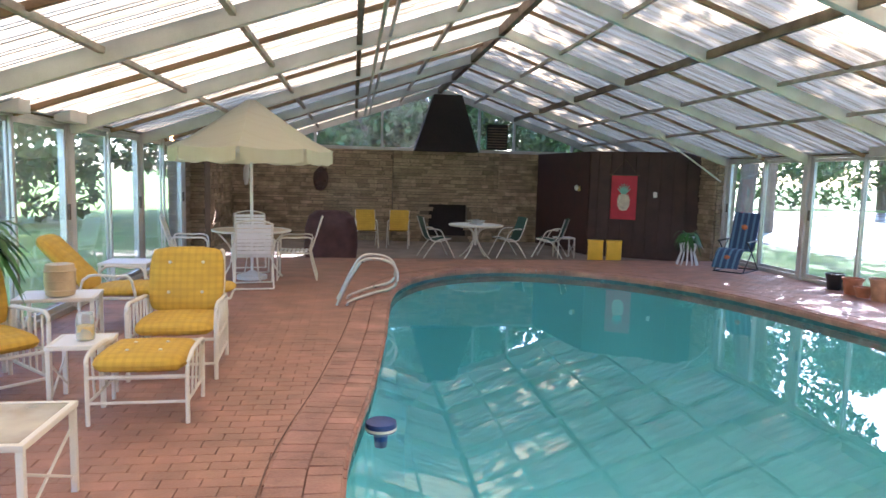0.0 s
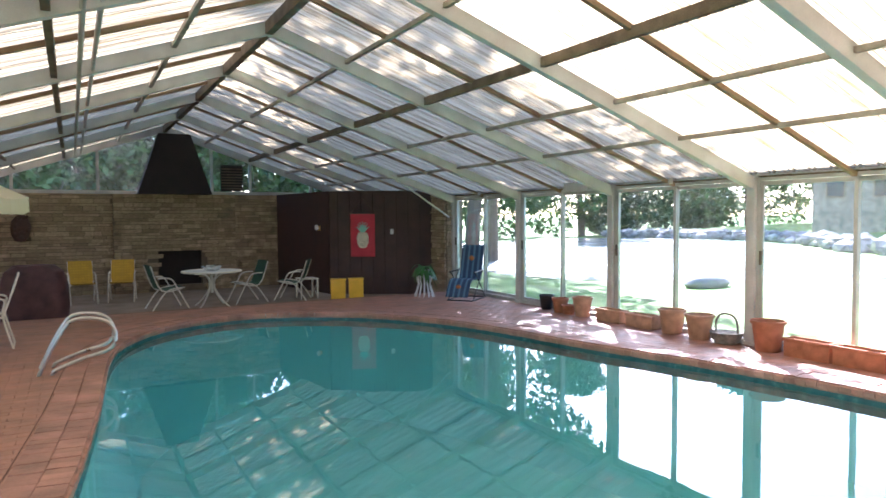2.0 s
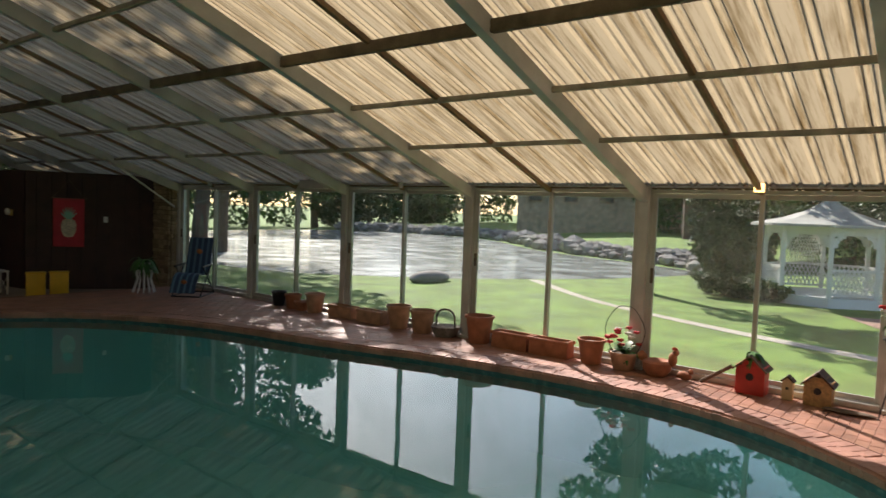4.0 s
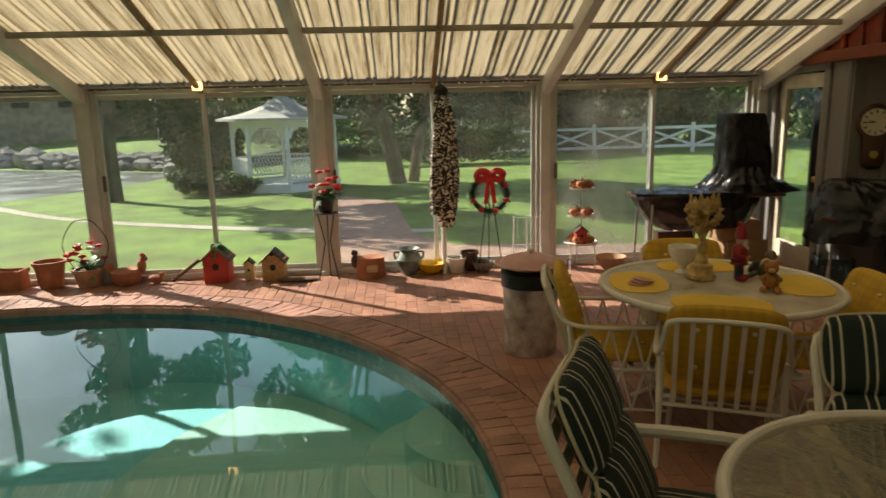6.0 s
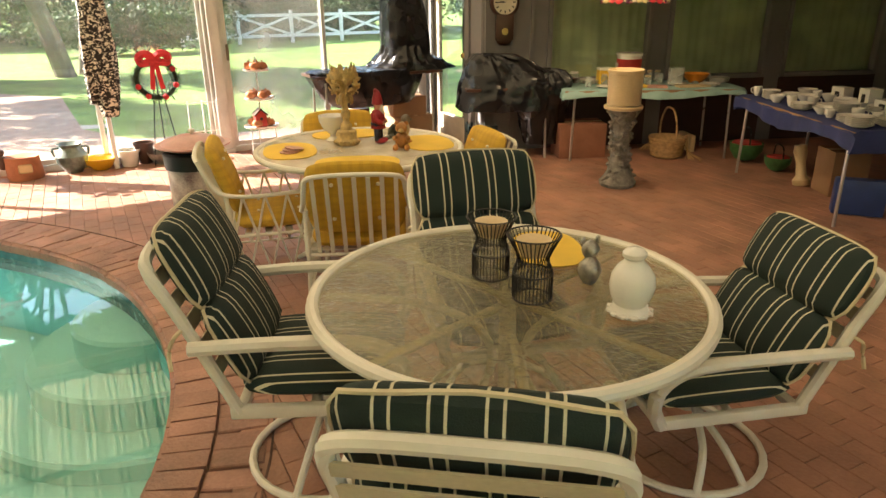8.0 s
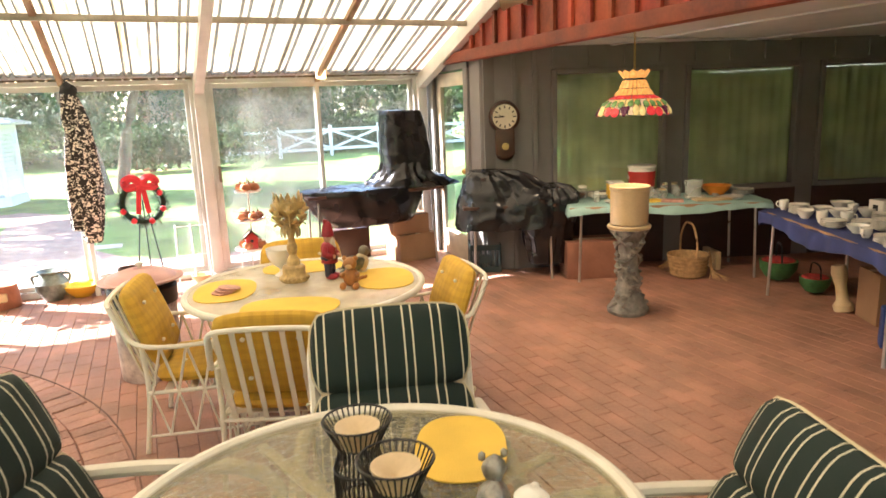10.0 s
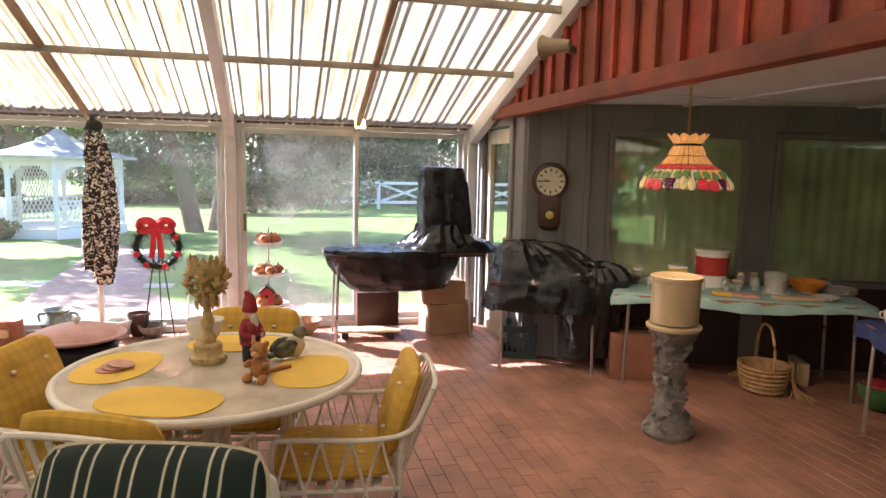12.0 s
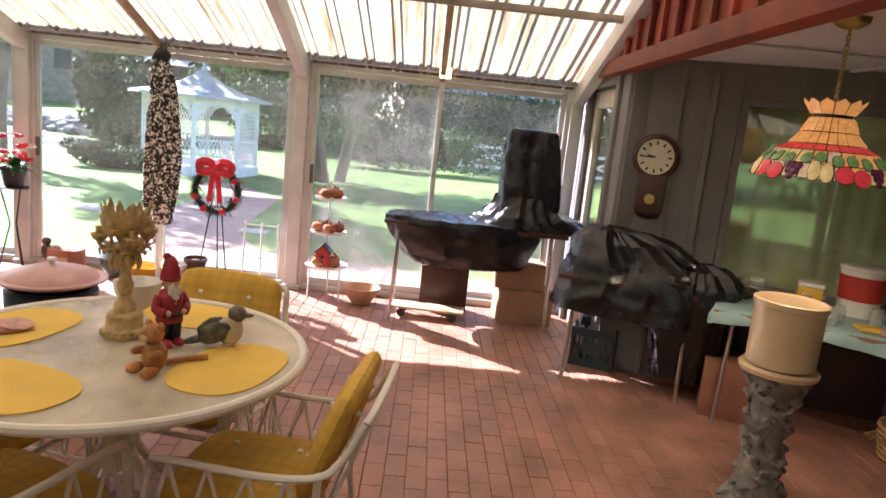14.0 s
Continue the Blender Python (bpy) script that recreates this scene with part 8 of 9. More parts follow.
bm = bm_new()
lathe(bm, [(0.03, 2.5), (0.035, 2.52), (0.02, 2.54), (0.012, 2.58), (0, 2.6)], 12)
part("finial", bm, PAINT, um)


def lounge_chair(m, group, label):
    """Low wide armchair with barred sides, front to local +y."""
    c = thing("lounge_armchair", m, label, "armchair", group)
    for s in (-1, 1):
        bm = bm_new()
        loop_tube(bm, [(s * 0.31, 0.33, 0.0), (s * 0.31, 0.33, 0.4), (s * 0.315, 0.29, 0.56), (s * 0.315, 0.0, 0.55), (s * 0.31, -0.28, 0.53), (s * 0.31, -0.33, 0.45), (s * 0.31, -0.36, 0.0)], 0.016)
        tube(bm, [(s * 0.31, 0.33, 0.12), (s * 0.31, -0.35, 0.12)], 0.012)
        tube(bm, [(s * 0.31, 0.33, 0.3), (s * 0.31, -0.33, 0.3)], 0.012)
        for k in range(5):
            y = -0.22 + 0.11 * k
            tube(bm, [(s * 0.31, y, 0.12), (s * 0.314, y, 0.54)], 0.008, 6)
        part("side", bm, ENAMEL, c)
    bm = bm_new()
    for y in (-0.3, 0.3):
        tube(bm, [(-0.31, y, 0.3), (0.31, y, 0.3)], 0.013)
    tube(bm, [(-0.31, 0.33, 0.12), (0.31, 0.33, 0.12)], 0.011)
    loop_tube(bm, [(-0.28, -0.3, 0.3), (-0.28, -0.48, 0.84), (-0.2, -0.5, 0.87), (0.2, -0.5, 0.87), (0.28, -0.48, 0.84), (0.28, -0.3, 0.3)], 0.013)
    part("frame", bm, ENAMEL, c)
    tufts = [(-0.13, -0.12), (0.13, -0.12), (-0.13, 0.13), (0.13, 0.13)]
    bm = bm_new()
    pad(bm, (0, 0.02, 0.375), (0.58, 0.62, 0.14), n=14, puff=0.25, tufts=tufts, tuft=0.022)
    seat = part("seat_cushion", bm, YELLOWSEAT, c, "tufted yellow plaid cushion")
    tilt = Matrix.Translation((0, -0.28, 0.42)) @ Matrix.Rotation(radians(90 + 19), 4, "X")
    bm = bm_new()
    pad(bm, (0, 0.25, -0.02), (0.58, 0.54, 0.14), tilt, n=14, puff=0.25, tufts=tufts, tuft=0.022)
    bc = part("back_cushion", bm, YELLOWCL, c, "tufted yellow plaid cushion")
    for x, y in tufts:
        bm = bm_new()
        blob(bm, tilt @ Vector((x, 0.25 + y, -0.02 - 0.052)), (0.015, 0.012, 0.015), sub=1)
        part("button", bm, BUTTON, bc)
        bm = bm_new()
        blob(bm, tilt @ Vector((x, 0.25 + y, -0.02 + 0.052)), (0.015, 0.012, 0.015), sub=1)
        part("button", bm, BUTTON, bc)
    return c


lc = lounge_chair(pose(-8.66, 4.95, 0, 0, 0, 184), "lounge chairs", "white metal lounge chair with yellow plaid cushions")
copy_thing(lc, pose(-9.82, 4.35, 0, 0, 0, 225))
ot = thing("ottoman", pose(-8.62, 3.98, 0, 0, 0, 2), "white metal ottoman with a yellow tufted cushion", "ottoman")
for s in (-1, 1):
    bm = bm_new()
    loop_tube(bm, [(s * 0.29, -0.25, 0.0), (s * 0.29, -0.25, 0.32), (s * 0.3, -0.2, 0.42), (s * 0.3, 0.0, 0.44), (s * 0.3, 0.2, 0.42), (s * 0.29, 0.25, 0.32), (s * 0.29, 0.25, 0.0)], 0.014)
    tube(bm, [(s * 0.29, -0.25, 0.14), (s * 0.29, 0.25, 0.14)], 0.01)
    for k in range(3):
        tube(bm, [(s * 0.29, -0.12 + 0.12 * k, 0.14), (s * 0.3, -0.12 + 0.12 * k, 0.42)], 0.008, 6)
    part("side", bm, ENAMEL, ot)
bm = bm_new()
for y in (-0.25, 0.25):
    tube(bm, [(-0.29, y, 0.3), (0.29, y, 0.3)], 0.012)
    tube(bm, [(-0.29, y, 0.14), (0.29, y, 0.14)], 0.01)
part("cross_bar", bm, ENAMEL, ot)
bm = bm_new()
tf_ = [(-0.1, -0.1), (0.1, -0.1), (-0.1, 0.1), (0.1, 0.1)]
pad(bm, (0, 0, 0.375), (0.56, 0.56, 0.15), n=14, puff=0.25, tufts=tf_)
oc = part("cushion", bm, YELLOWSEAT, ot, "tufted yellow plaid cushion")
for x, y in tf_:
    bm = bm_new()
    blob(bm, (x, y, 0.432), (0.014, 0.014, 0.008), sub=1)
    part("button", bm, BUTTON, oc)

# chaise
ch = thing("chaise_longue", pose(-9.5, 6.55, 0, 0, 0, -84), "white metal chaise with a raised yellow cushion", "lounger")
bm = bm_new()
for s in (-1, 1):
    loop_tube(bm, [(s * 0.3, -0.5, 0.32), (s * 0.3, 0.3, 0.31), (s * 0.3, 0.95, 0.3)], 0.014)
    loop_tube(bm, [(s * 0.32, -0.42, 0.0), (s * 0.32, -0.38, 0.5), (s * 0.32, -0.1, 0.53), (s * 0.32, 0.05, 0.48), (s * 0.32, 0.1, 0.0)], 0.014)
    tube(bm, [(s * 0.3, 0.85, 0.3), (s * 0.3, 0.88, 0)], 0.013)
tube(bm, [(-0.3, 0.95, 0.3), (0.3, 0.95, 0.3)], 0.013)
part("frame", bm, ENAMEL, ch)
bm = bm_new()
pad(bm, (0, 0.3, 0.37), (0.58, 1.35, 0.12), n=12, puff=0.25)
part("seat_cushion", bm, YELLOWSEAT, ch, "yellow plaid cushion")
bm = bm_new()
pad(bm, (0, 0.32, 0), (0.58, 0.68, 0.13), Matrix.Translation((0, -0.36, 0.4)) @ Matrix.Rotation(radians(180 - 48), 4, "X"), n=12, puff=0.25, tufts=[(0, 0.1), (0, -0.12)])
part("back_cushion", bm, YELLOWSEAT, ch, "yellow plaid cushion")


def side_table(m, lx, ly, h, label, top, braces=True):
    t = thing("side_table", m, label, "table", "white side tables")
    bm = bm_new()
    for s in (-1, 1):
        box(bm, (0, s * (ly / 2 - 0.015), h - 0.015), (lx, 0.03, 0.03), bevel=0.005)
        box(bm, (s * (lx / 2 - 0.015), 0, h - 0.015), (0.03, ly - 0.06, 0.03), bevel=0.005)
    part("rim", bm, ENAMEL, t)
    bm = bm_new()
    box(bm, (0, 0, h - 0.006), (lx - 0.06, ly - 0.06, 0.008))
    part("tabletop", bm, top, t)
    for sx in (-1, 1):
        for sy in (-1, 1):
            bm = bm_new()
            box(bm, (sx * (lx / 2 - 0.02), sy * (ly / 2 - 0.02), (h - 0.03) / 2), (0.03, 0.03, h - 0.03), bevel=0.004)
            part("leg", bm, ENAMEL, t)
    if braces:
        bm = bm_new()
        for s in (-1, 1):
            for k in range(2):
                a, b = (-1, 1) if k else (1, -1)
                tube(bm, [(s * (lx / 2 - 0.03), a * (ly / 2 - 0.03), 0.08), (s * (lx / 2 - 0.03), b * (ly / 2 - 0.03), h * 0.7)], 0.008, 6)
        part("brace", bm, ENAMEL, t)
    return t


side_table(pose(-9.07, 2.6, 0, 0, 0, 0), 0.9, 0.55, 0.45, "low white metal coffee table with a frosted glass top", FROST)
side_table(pose(-9.1, 4.2, 0, 0, 0, 5), 0.36, 0.36, 0.42, "small square white side table", PAINT)
jar = thing("drink_jar", pose(-9.08, 4.2, 0.425), "glass jar half full of yellow liquid", "jar")
bm = bm_new()
lathe(bm, [(0.055, 0), (0.058, 0.01), (0.058, 0.13), (0.05, 0.16), (0.05, 0.175), (0, 0.175)], 20)
part("glass", bm, CLEARP, jar)
bm = bm_new()
lathe(bm, [(0.05, 0.008), (0.052, 0.09), (0, 0.09)], 20)
part("juice", bm, YPL, jar)
side_table(pose(-10.0, 8.0, 0, 0, 0, 0), 0.55, 0.5, 0.45, "low white side table near the glass wall", PAINT)
side_table(pose(-9.75, 5.45, 0, 0, 0, 10), 0.6, 0.45, 0.5, "white wire side table beside the chairs", PAINT)
bm = bm_new()
lathe(bm, [(0.1, 0), (0.11, 0.01), (0.12, 0.12), (0.115, 0.22), (0.105, 0.26), (0, 0.26)], 24)
for z in (0.04, 0.12, 0.2):
    lathe(bm, [(0.117, z), (0.124, z + 0.008), (0.117, z + 0.016)], 24)
solo("small_keg", bm, STONEW, "small tan keg with raised hoops on the side table", "keg", pose(-9.72, 5.4, 0.504))
bm = bm_new()
blob(bm, (0, 0, 0.02), (0.05, 0.04, 0.02))
solo("glass_ashtray", bm, BLACKM, "dark metal ornament on the coffee table", "ornament", pose(-9.0, 2.45, 0.452))
ps = side_table(pose(-10.05, 4.75, 0, 0, 0, 0), 0.3, 0.3, 0.78, "tall white plant stand by the glass wall", PAINT)
fern = pot(pose(-10.05, 4.75, 0.783), 0.15, 0.24, CERAMIC, "white pot with a large green fern")
leaves_on(fern, "fronds", (0, 0, 0.22), 60, 0.42, 0.035, GREENLEAF, 12, 0.75, 0.8)

# pool rails and float
rails = thing("pool_handrail", pose(-7.5, 7.5, 0), "pair of bent chrome handrails at the pool edge", "handrail")
for y in (0.0, 0.42):
    bm = bm_new()
    loop_tube(bm, [(0.0, y, 0), (0.16, y, 0.34), (0.3, y, 0.54), (0.5, y, 0.56), (0.66, y, 0.5), (0.72, y, 0.36), (0.66, y, 0.22), (0.4, y, 0.14), (0.16, y, 0.05), (0.12, y, 0.0)], 0.02, 10, 5)
    part("rail", bm, CHROME, rails)
fl = thing("chlorine_float", pose(-7.12, 3.82, -0.1), "round blue chlorine float on the water", "float")
bm = bm_new()
lathe(bm, [(0.04, -0.12), (0.05, -0.02), (0.1, -0.01), (0.105, 0.02), (0.1, 0.05), (0.05, 0.06), (0, 0.06)], 24)
part("body", bm, BLUEPL, fl)
bm = bm_new()
lathe(bm, [(0.106, 0.0), (0.108, 0.01), (0.106, 0.018)], 24)
part("band", bm, CERAMIC, fl)

# ---- far patio ----
ZF = -0.15
rt = round_table(pose(-4.75, 13.4, ZF), 0.56, 0.72, PAINT, "round white table before the fireplace", 0.018)
DGREEN = mat("green_sling", (0.02, 0.07, 0.045), 0.7)


def sling_chair(m, cloth_mat, label, group):
    c = thing("sling_chair", m, label, "chair", group)
    bm = bm_new()
    for s in (-1, 1):
        loop_tube(bm, [(s * 0.25, 0.32, 0.01), (s * 0.25, 0.1, 0.42), (s * 0.25, -0.02, 0.6), (s * 0.25, -0.25, 0.62)], 0.014)
        loop_tube(bm, [(s * 0.25, -0.36, 0.01), (s * 0.25, -0.1, 0.36), (s * 0.25, 0.2, 0.42)], 0.014)
        loop_tube(bm, [(s * 0.23, 0.24, 0.42), (s * 0.23, -0.18, 0.38), (s * 0.23, -0.38, 0.86)], 0.013)
    part("frame", bm, ENAMEL, c)
    bm = bm_new()
    pts = curve([(0, 0.25, 0.425), (0, 0.0, 0.385), (0, -0.17, 0.385), (0, -0.24, 0.48), (0, -0.38, 0.87)], 4)
    prev = None
    for p in pts:
        cur = (bm.verts.new(p + Vector((-0.23, 0, 0))), bm.verts.new(p + Vector((0.23, 0, 0))))
        if prev:
            bm.faces.new((prev[0], prev[1], cur[1], cur[0]))
        prev = cur
    thicken(bm, 0.008)
    part("sling", bm, cloth_mat, c, smooth=60)
    return c


g1 = sling_chair(pose(-5.55, 13.55, ZF, 0, 0, -80), DGREEN, "white framed patio chair with a green sling", "green sling chairs")
copy_thing(g1, pose(-4.0, 13.75, ZF, 0, 0, 100))
copy_thing(g1, pose(-3.05, 13.7, ZF, 0, 0, 60))
y1 = sling_chair(pose(-7.0, 15.4, ZF, 0, 0, 185), YELLOWCL, "folding lawn chair with yellow plaid fabric", "yellow lawn chairs")
copy_thing(y1, pose(-6.25, 15.4, ZF, 0, 0, 172))
bm = bm_new()
lathe(bm, [(0.05, 0), (0.14, 0.02), (0.2, 0.1), (0.19, 0.1), (0, 0.05)], 20)
solo("centre_bowl", bm, CLEARP, "clear glass bowl on the round white table", "bowl", pose(-4.75, 13.4, ZF + 0.72))
side_table(pose(-2.7, 13.75, ZF), 0.4, 0.4, 0.45, "small white side table by the closet", PAINT)
tarp_bm = bm_new()
R_ = []
for a, b, z in ((0.5, 0.32, 0.0), (0.52, 0.34, 0.3), (0.5, 0.33, 0.62), (0.44, 0.3, 0.86), (0.3, 0.2, 0.96), (0.05, 0.04, 0.98)):
    R_.append([tarp_bm.verts.new((a * math.copysign(abs(math.cos(t * math.tau / 40)) ** 0.6, math.cos(t * math.tau / 40)), b * math.copysign(abs(math.sin(t * math.tau / 40)) ** 0.6, math.sin(t * math.tau / 40)), z)) for t in range(40)])
for A, B in zip(R_, R_[1:]):
    for k in range(40):
        tarp_bm.faces.new((A[k], A[(k + 1) % 40], B[(k + 1) % 40], B[k]))
tarp_bm.faces.new(R_[-1])
crumple(tarp_bm, 0.03, 6, 2)
solo("covered_grill", tarp_bm, TARP, "barbecue grill under a dark red-brown cover", "grill", pose(-7.75, 13.1, ZF))
for x, y in ((-2.42, 12.55), (-2.05, 12.5)):
    bm = bm_new()
    box(bm, (0, 0, 0.24), (0.3, 0.24, 0.48), bevel=0.02)
    b = solo("yellow_crate", bm, YPL, "yellow plastic storage box by the closet", "box", pose(x, y, ZF, 0, 0, -20), "yellow boxes")
    bm = bm_new()
    box(bm, (0, 0, 0.49), (0.32, 0.26, 0.03), bevel=0.01)
    part("lid", bm, YPL, b)

# closet front: boards, hanging banner, switches
cd = (CL[1] - CL[0])
CM = Matrix.Translation(CL[0]) @ Matrix.Rotation(math.atan2(cd.y, cd.x), 4, "Z")   # local x along the front, local y away from the pool side
k = -1 if (CM.to_3x3() @ Vector((0, 1, 0))).y > 0 else 1
closet = bpy.data.objects["wall_closet"]
for i in range(9):
    bm = bm_new()
    box(bm, (0.15 + 0.27 * i, k * 0.06, 1.02), (0.03, 0.02, 2.3), CM, 0.004)
    part("batten", bm, BROWN, closet, smooth=0)
ban = thing("banner", CM @ pose(1.72, k * 0.075, 1.2), "red cloth banner with a pineapple, hung on the closet", "banner")
bm = bm_new()
box(bm, (0, 0, 0), (0.56, 0.008, 0.98), bevel=0.002)
cl_ = part("cloth", bm, mat("coral_red_cloth", (0.55, 0.05, 0.07), 0.8, var=0.1), ban)
bm = bm_new()
lathe(bm, [(0.0, -0.3), (0.08, -0.28), (0.13, -0.18), (0.14, -0.05), (0.1, 0.06), (0.0, 0.08)], 20)
for v in bm.verts:
    v.co.y = v.co.y * 0.05 + k * 0.012
part("fruit", bm, mat("pale_print", (0.70, 0.62, 0.48), 0.8, var=0.3, scale=40), cl_, "pale printed pineapple body")
bm = bm_new()
for i in range(7):
    a = radians(-60 + 20 * i)
    tube(bm, [(0, k * 0.012, 0.06), (0.1 * math.sin(a), k * 0.014, 0.06 + 0.16 * math.cos(a)), (0.17 * math.sin(a), k * 0.012, 0.08 + 0.24 * math.cos(a))], 0.03, 5, r_end=0.004)
for v in bm.verts:
    v.co.y = k * 0.012 + (v.co.y - k * 0.012) * 0.1
part("crown", bm, mat("mint_print", (0.25, 0.55, 0.45), 0.8), cl_, "mint green printed leaves")
bm = bm_new()
tube(bm, [(-0.28, 0, 0.5), (0, k * -0.01, 0.85)], 0.005, 5)
tube(bm, [(0.28, 0, 0.5), (0, k * -0.01, 0.85)], 0.005, 5)
tube(bm, [(-0.32, 0, 0.49), (0.32, 0, 0.49)], 0.01, 6)
part("cord", bm, DARKBAR, ban)
bm = bm_new()
box(bm, (0, 0, 0), (0.08, 0.02, 0.12), bevel=0.004)
solo("light_switch", bm, CERAMIC, "white light switch plate on the dark closet wall", "switch", CM @ pose(1.05, k * 0.06, 1.28))
sc_ = thing("wall_sconce", pose(-2.12, 14.6, 1.38), "small white wall lamp on the closet side", "lamp")
bm = bm_new()
blob(bm, (-0.06, 0, 0), (0.05, 0.05, 0.07))
part("globe", bm, CERAMIC, sc_)
bm = bm_new()
box(bm, (0.0, 0, -0.02), (0.06, 0.06, 0.12), bevel=0.01)
part("bracket", bm, BRASS, sc_)

# ornaments on the stone wall
bm = bm_new()
blob(bm, (0, 0, 0), (0.2, 0.05, 0.32), rough=0.2)
for i in range(18):
    q_ = Vector((random.Random(i).uniform(-.14, .14), -0.045, random.Random(i + 50).uniform(-.25, .25)))
    blob(bm, q_, (0.04, 0.02, 0.05), sub=1, rough=0.4, seed=i)
solo("wall_plaque", bm, DARKWOOD, "dark carved oval plaque on the stone wall", "plaque", pose(-8.15, Y_FAR - 0.06, 1.42))
bm = bm_new()
blob(bm, (0, 0, 0), (0.08, 0.04, 0.28), rough=0.5)
blob(bm, (0.03, -0.02, 0.2), (0.06, 0.03, 0.1), rough=0.5)
solo("wall_ornament", bm, CERAMIC, "pale shell ornament hung on the stone wall", "ornament", pose(-10.0, Y_FAR - 0.06, 1.5))
bm = bm_new()
for i in range(10):
    q_ = random.Random(i)
    loop_tube(bm, [(0, 0, 0), (0.03, q_.uniform(-.15, .15), q_.uniform(-.3, .3)), (0.02, q_.uniform(-.25, .25), q_.uniform(-.4, .4))], 0.012, 5)
solo("iron_wall_ornament", bm, BLACKM, "dark branching iron ornament on the stone wall", "ornament", pose(LEFT_X + 0.06, 13.6, 1.45))
bm = bm_new()
tube(bm, [(-1.75, 11.4, 2.42), (0.0, 12.2, 1.6)], 0.018, 8)
solo("leaning_pole", bm, WHITE, "long pale pole slung under the roof", "pole")

# fern on a white stand, reclining chair
fs = thing("fern_stand", pose(-0.95, 11.55, 0), "white slatted plant stand on the deck", "stand")
bm = bm_new()
for i in range(12):
    a = i * math.tau / 12
    d = Vector((math.cos(a), math.sin(a), 0))
    tube(bm, [d * 0.2, d * 0.12 + Vector((0, 0, 0.25)), d * 0.15 + Vector((0, 0, 0.4))], 0.012, 6)
part("slats", bm, PAINT, fs)
bm = bm_new()
lathe(bm, [(0.16, 0.39), (0.16, 0.41), (0, 0.41)], 20)
part("top", bm, PAINT, fs)
f2 = pot(pose(-0.95, 11.55, 0.41), 0.11, 0.14, CERAMIC, "small white pot with a leafy fern")
leaves_on(f2, "fronds", (0, 0, 0.12), 50, 0.34, 0.028, GREENLEAF, 22, 0.8, 0.8)
BLUESTR = striped("blue_striped_sling", (0.03, 0.06, 0.13), (0.10, 0.20, 0.30), 0, 0.12, 0.045)
rc = thing("recliner", pose(-0.42, 10.75, 0, 0, 0, 128) @ Matrix.Scale(0.9, 4), "folding recliner with blue striped fabric and red motifs", "recliner")
bm = bm_new()
for s in (-1, 1):
    loop_tube(bm, [(s * 0.28, 0.45, 0.012), (s * 0.28, -0.4, 0.012)], 0.012)
    tube(bm, [(s * 0.28, 0.4, 0.012), (s * 0.28, -0.2, 0.6)], 0.012)
    tube(bm, [(s * 0.28, -0.4, 0.012), (s * 0.28, 0.25, 0.6)], 0.012)
    tube(bm, [(s * 0.28, -0.28, 0.62), (s * 0.28, 0.3, 0.6)], 0.018)
tube(bm, [(-0.28, 0.45, 0.012), (0.28, 0.45, 0.012)], 0.012)
tube(bm, [(-0.28, -0.4, 0.012), (0.28, -0.4, 0.012)], 0.012)
part("frame", bm, BLACKM, rc)
bm = bm_new()
pts = curve([(0, 0.62, 0.1), (0, 0.42, 0.4), (0, 0.2, 0.45), (0, -0.12, 0.4), (0, -0.2, 0.48), (0, -0.42, 1.15)], 5)
prev = None
for p in pts:
    cur = (bm.verts.new(p + Vector((-0.25, 0, 0))), bm.verts.new(p + Vector((0.25, 0, 0))))
    if prev:
        bm.faces.new((prev[0], prev[1], cur[1], cur[0]))
    prev = cur
thicken(bm, 0.015)
slg = part("sling", bm, BLUESTR, rc, smooth=60)
for p in ((0, 0.5, 0.3), (0, -0.3, 0.87)):
    bm = bm_new()
    blob(bm, (p[0], p[1] + 0.012, p[2]), (0.07, 0.03, 0.06), sub=1)
    part("motif", bm, PUMP, slg, "orange-red motif")

# ---- paving, last ----
def brick_mesh(l, w, h, c=0.0025):
    bm = bm_new()
    box(bm, (0, 0, -h / 2), (l, w, h))
    top = [e for e in bm.edges if all(v.co.z > -0.001 for v in e.verts)]
    bmesh.ops.bevel(bm, geom=top, offset=c, segments=1, affect="EDGES")
    return mesh_of(bm, "paver", BRICK, 0)


floor = bpy.data.objects["floor"]
PL, PW = 0.203, 0.1
pv = brick_mesh(PL - 0.003, PW - 0.003, 0.04)
tv = [v.co.copy() for v in pv.vertices]
tf = [tuple(p.vertices) for p in pv.polygons]
loose_v, loose_f, count = [], [], 0
prng = random.Random(11)
edge_in = offset_line(pool_line, OUTWARD * 0.28)
y = -11.3
row = 0
while y < Y_STEP - 0.16:
    x = LEFT_X - 0.2 + (PL / 2 if row % 2 else 0)
    while x < 0.25:
        near_pool = -8.2 < x < 0 and -2.2 < y < 11.6
        if not (near_pool and inside(x, y, edge_in)):
            dz = prng.uniform(-0.002, 0.0)
            if count < 300 and -5.6 < x < -2.3 and -4.95 < y < -3.2:
                ob = new("paver", pv)
                ob.parent = floor
                ob.matrix_basis = pose(x, y, dz, prng.uniform(-.4, .4), prng.uniform(-.4, .4), prng.uniform(-.5, .5))
                count += 1
            else:
                n = len(loose_v)
                loose_v += [(x + v.x, y + v.y, dz + v.z) for v in tv]
                loose_f += [tuple(n + i for i in f) for f in tf]
        x += PL
    y += PW
    row += 1
ob = new("pavers", raw_mesh("pavers", loose_v, loose_f, BRICK))
ob.parent = floor
tagged(ob, "joined red clay pavers in running courses", kind="stuff")

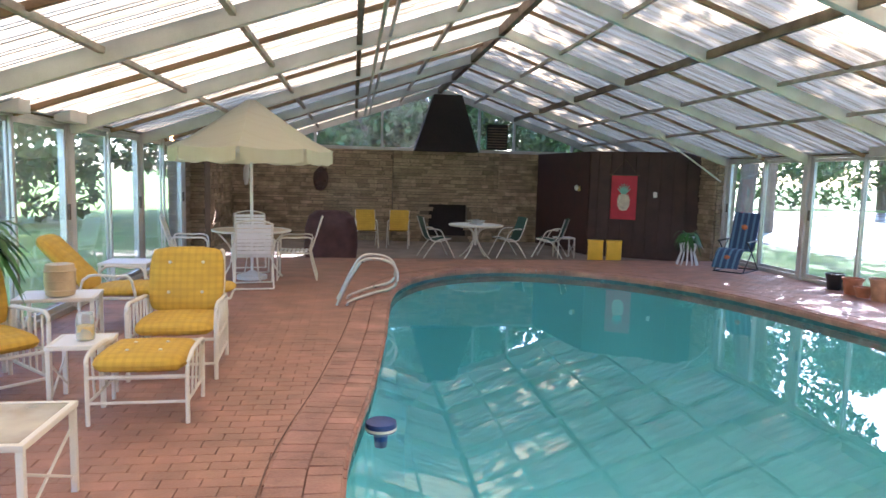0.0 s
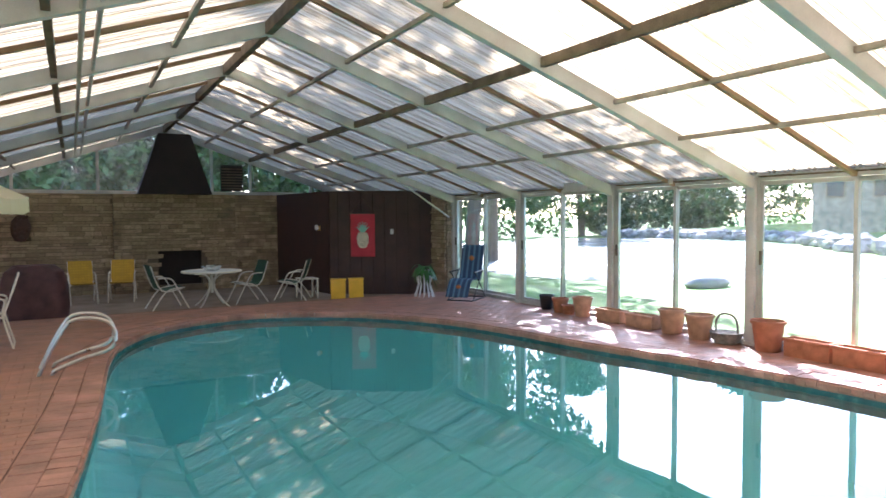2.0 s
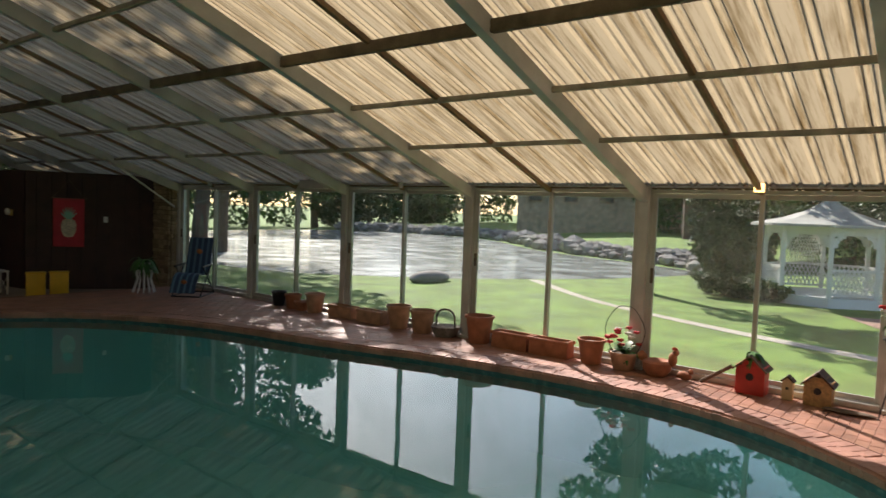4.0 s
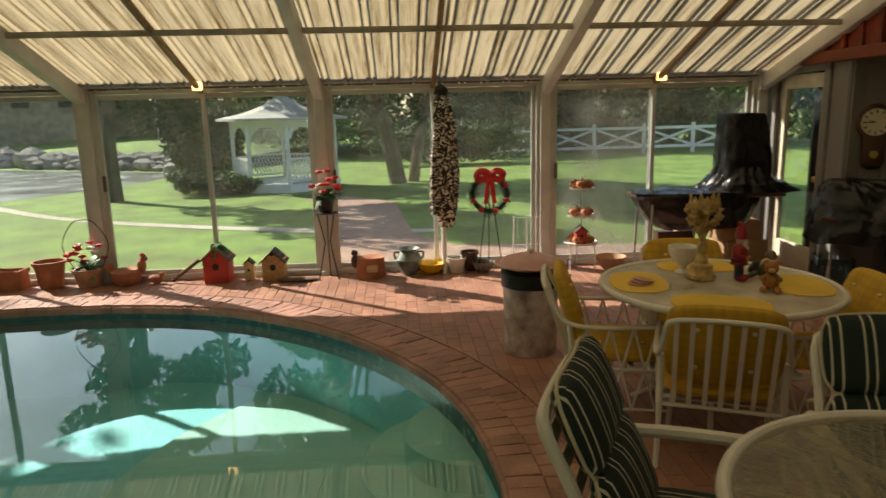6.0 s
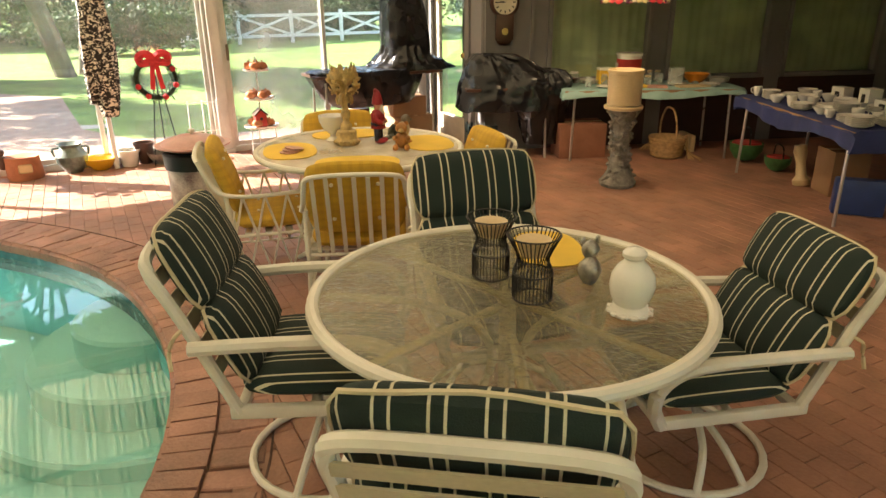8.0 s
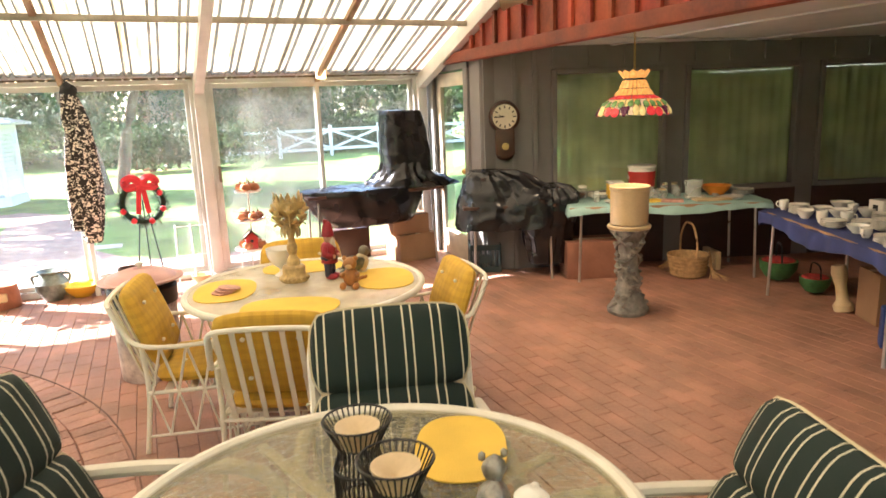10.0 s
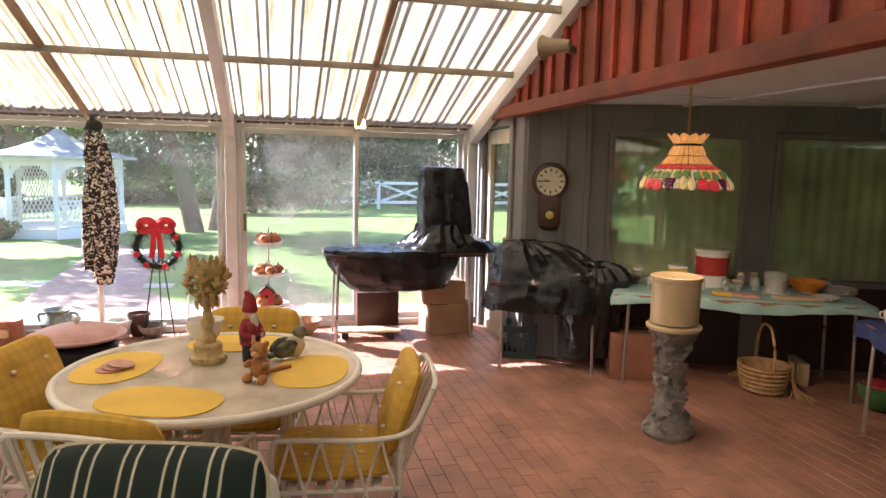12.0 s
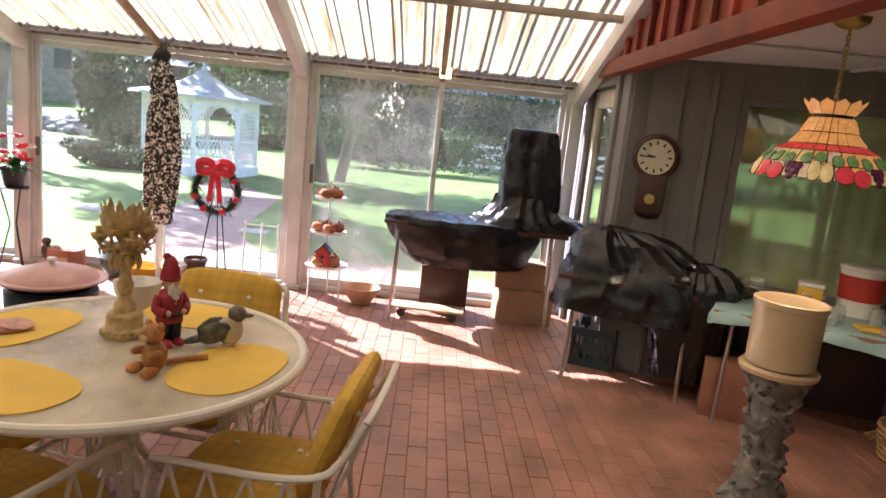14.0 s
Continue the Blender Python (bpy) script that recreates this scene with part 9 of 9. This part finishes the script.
JOINTD = mat("dark_expansion_joint", (0.15, 0.085, 0.065), 0.9, var=0.3, scale=2)
bm = bm_new()
ra = [bm.verts.new((p.x, p.y, 0.003)) for p in offset_line(pool_line, OUTWARD * 0.385)]
rb = [bm.verts.new((p.x, p.y, 0.003)) for p in offset_line(pool_line, OUTWARD * 0.393)]
for k in range(len(ra)):
    bm.faces.new((ra[k], ra[(k + 1) % len(ra)], rb[(k + 1) % len(ra)], rb[k]))
thicken(bm, 0.004)
structure("floor_joint", bm, JOINTD, "dark expansion joint round the coping")

# brick coping round the pool: bullnose edge and a wide border
cop = thing("coping", pose(0, 0, 0), "red brick coping round the pool", "coping", kind="structure")
total = []
acc = 0.0
for a, b in zip(pool_line, pool_line[1:] + pool_line[:1]):
    total.append(acc)
    acc += (b - a).length


def on_line(s):
    s %= acc
    i = max(k for k in range(len(total)) if total[k] <= s)
    a, b = pool_line[i], pool_line[(i + 1) % len(pool_line)]
    t = (b - a).normalized()
    return a + t * (s - total[i]), t


def coping_mesh(l, w, h, nose):
    bm = bm_new()
    box(bm, (0, 0, 0), (w, l, h))
    es = [e for e in bm.edges if all(v.co.y < 0 and (v.co.z > 0 or nose) for v in e.verts) and abs(e.verts[0].co.x - e.verts[1].co.x) > 0.01] if nose else [e for e in bm.edges if all(v.co.z > 0 for v in e.verts)]
    bmesh.ops.bevel(bm, geom=es, offset=0.022 if nose else 0.005, segments=3 if nose else 1, affect="EDGES")
    return mesh_of(bm, "coping_brick", COPING, 30)


nose = coping_mesh(0.2, 0.096, 0.09, True)
border = coping_mesh(0.2, 0.098, 0.06, False)
nb = int(acc / 0.102)
for k in range(nb):
    p, t = on_line(acc * (k + 0.5) / nb)
    o = Vector((-t.y, t.x, 0)) * OUTWARD
    R = Matrix(((t.x, o.x, 0, 0), (t.y, o.y, 0, 0), (0, 0, 1, 0), (0, 0, 0, 1)))
    ob = new("coping_brick", nose)
    ob.parent = cop
    ob.matrix_basis = Matrix.Translation(p + o * 0.06 + Vector((0, 0, -0.027 + prng.uniform(-.003, .003)))) @ R
    ob = new("border_brick", border)
    ob.parent = cop
    ob.matrix_basis = Matrix.Translation(p + o * 0.268 + Vector((0, 0, -0.024 + prng.uniform(-.003, .003)))) @ R @ Matrix.Diagonal((1.05, 1.0, 1, 1))
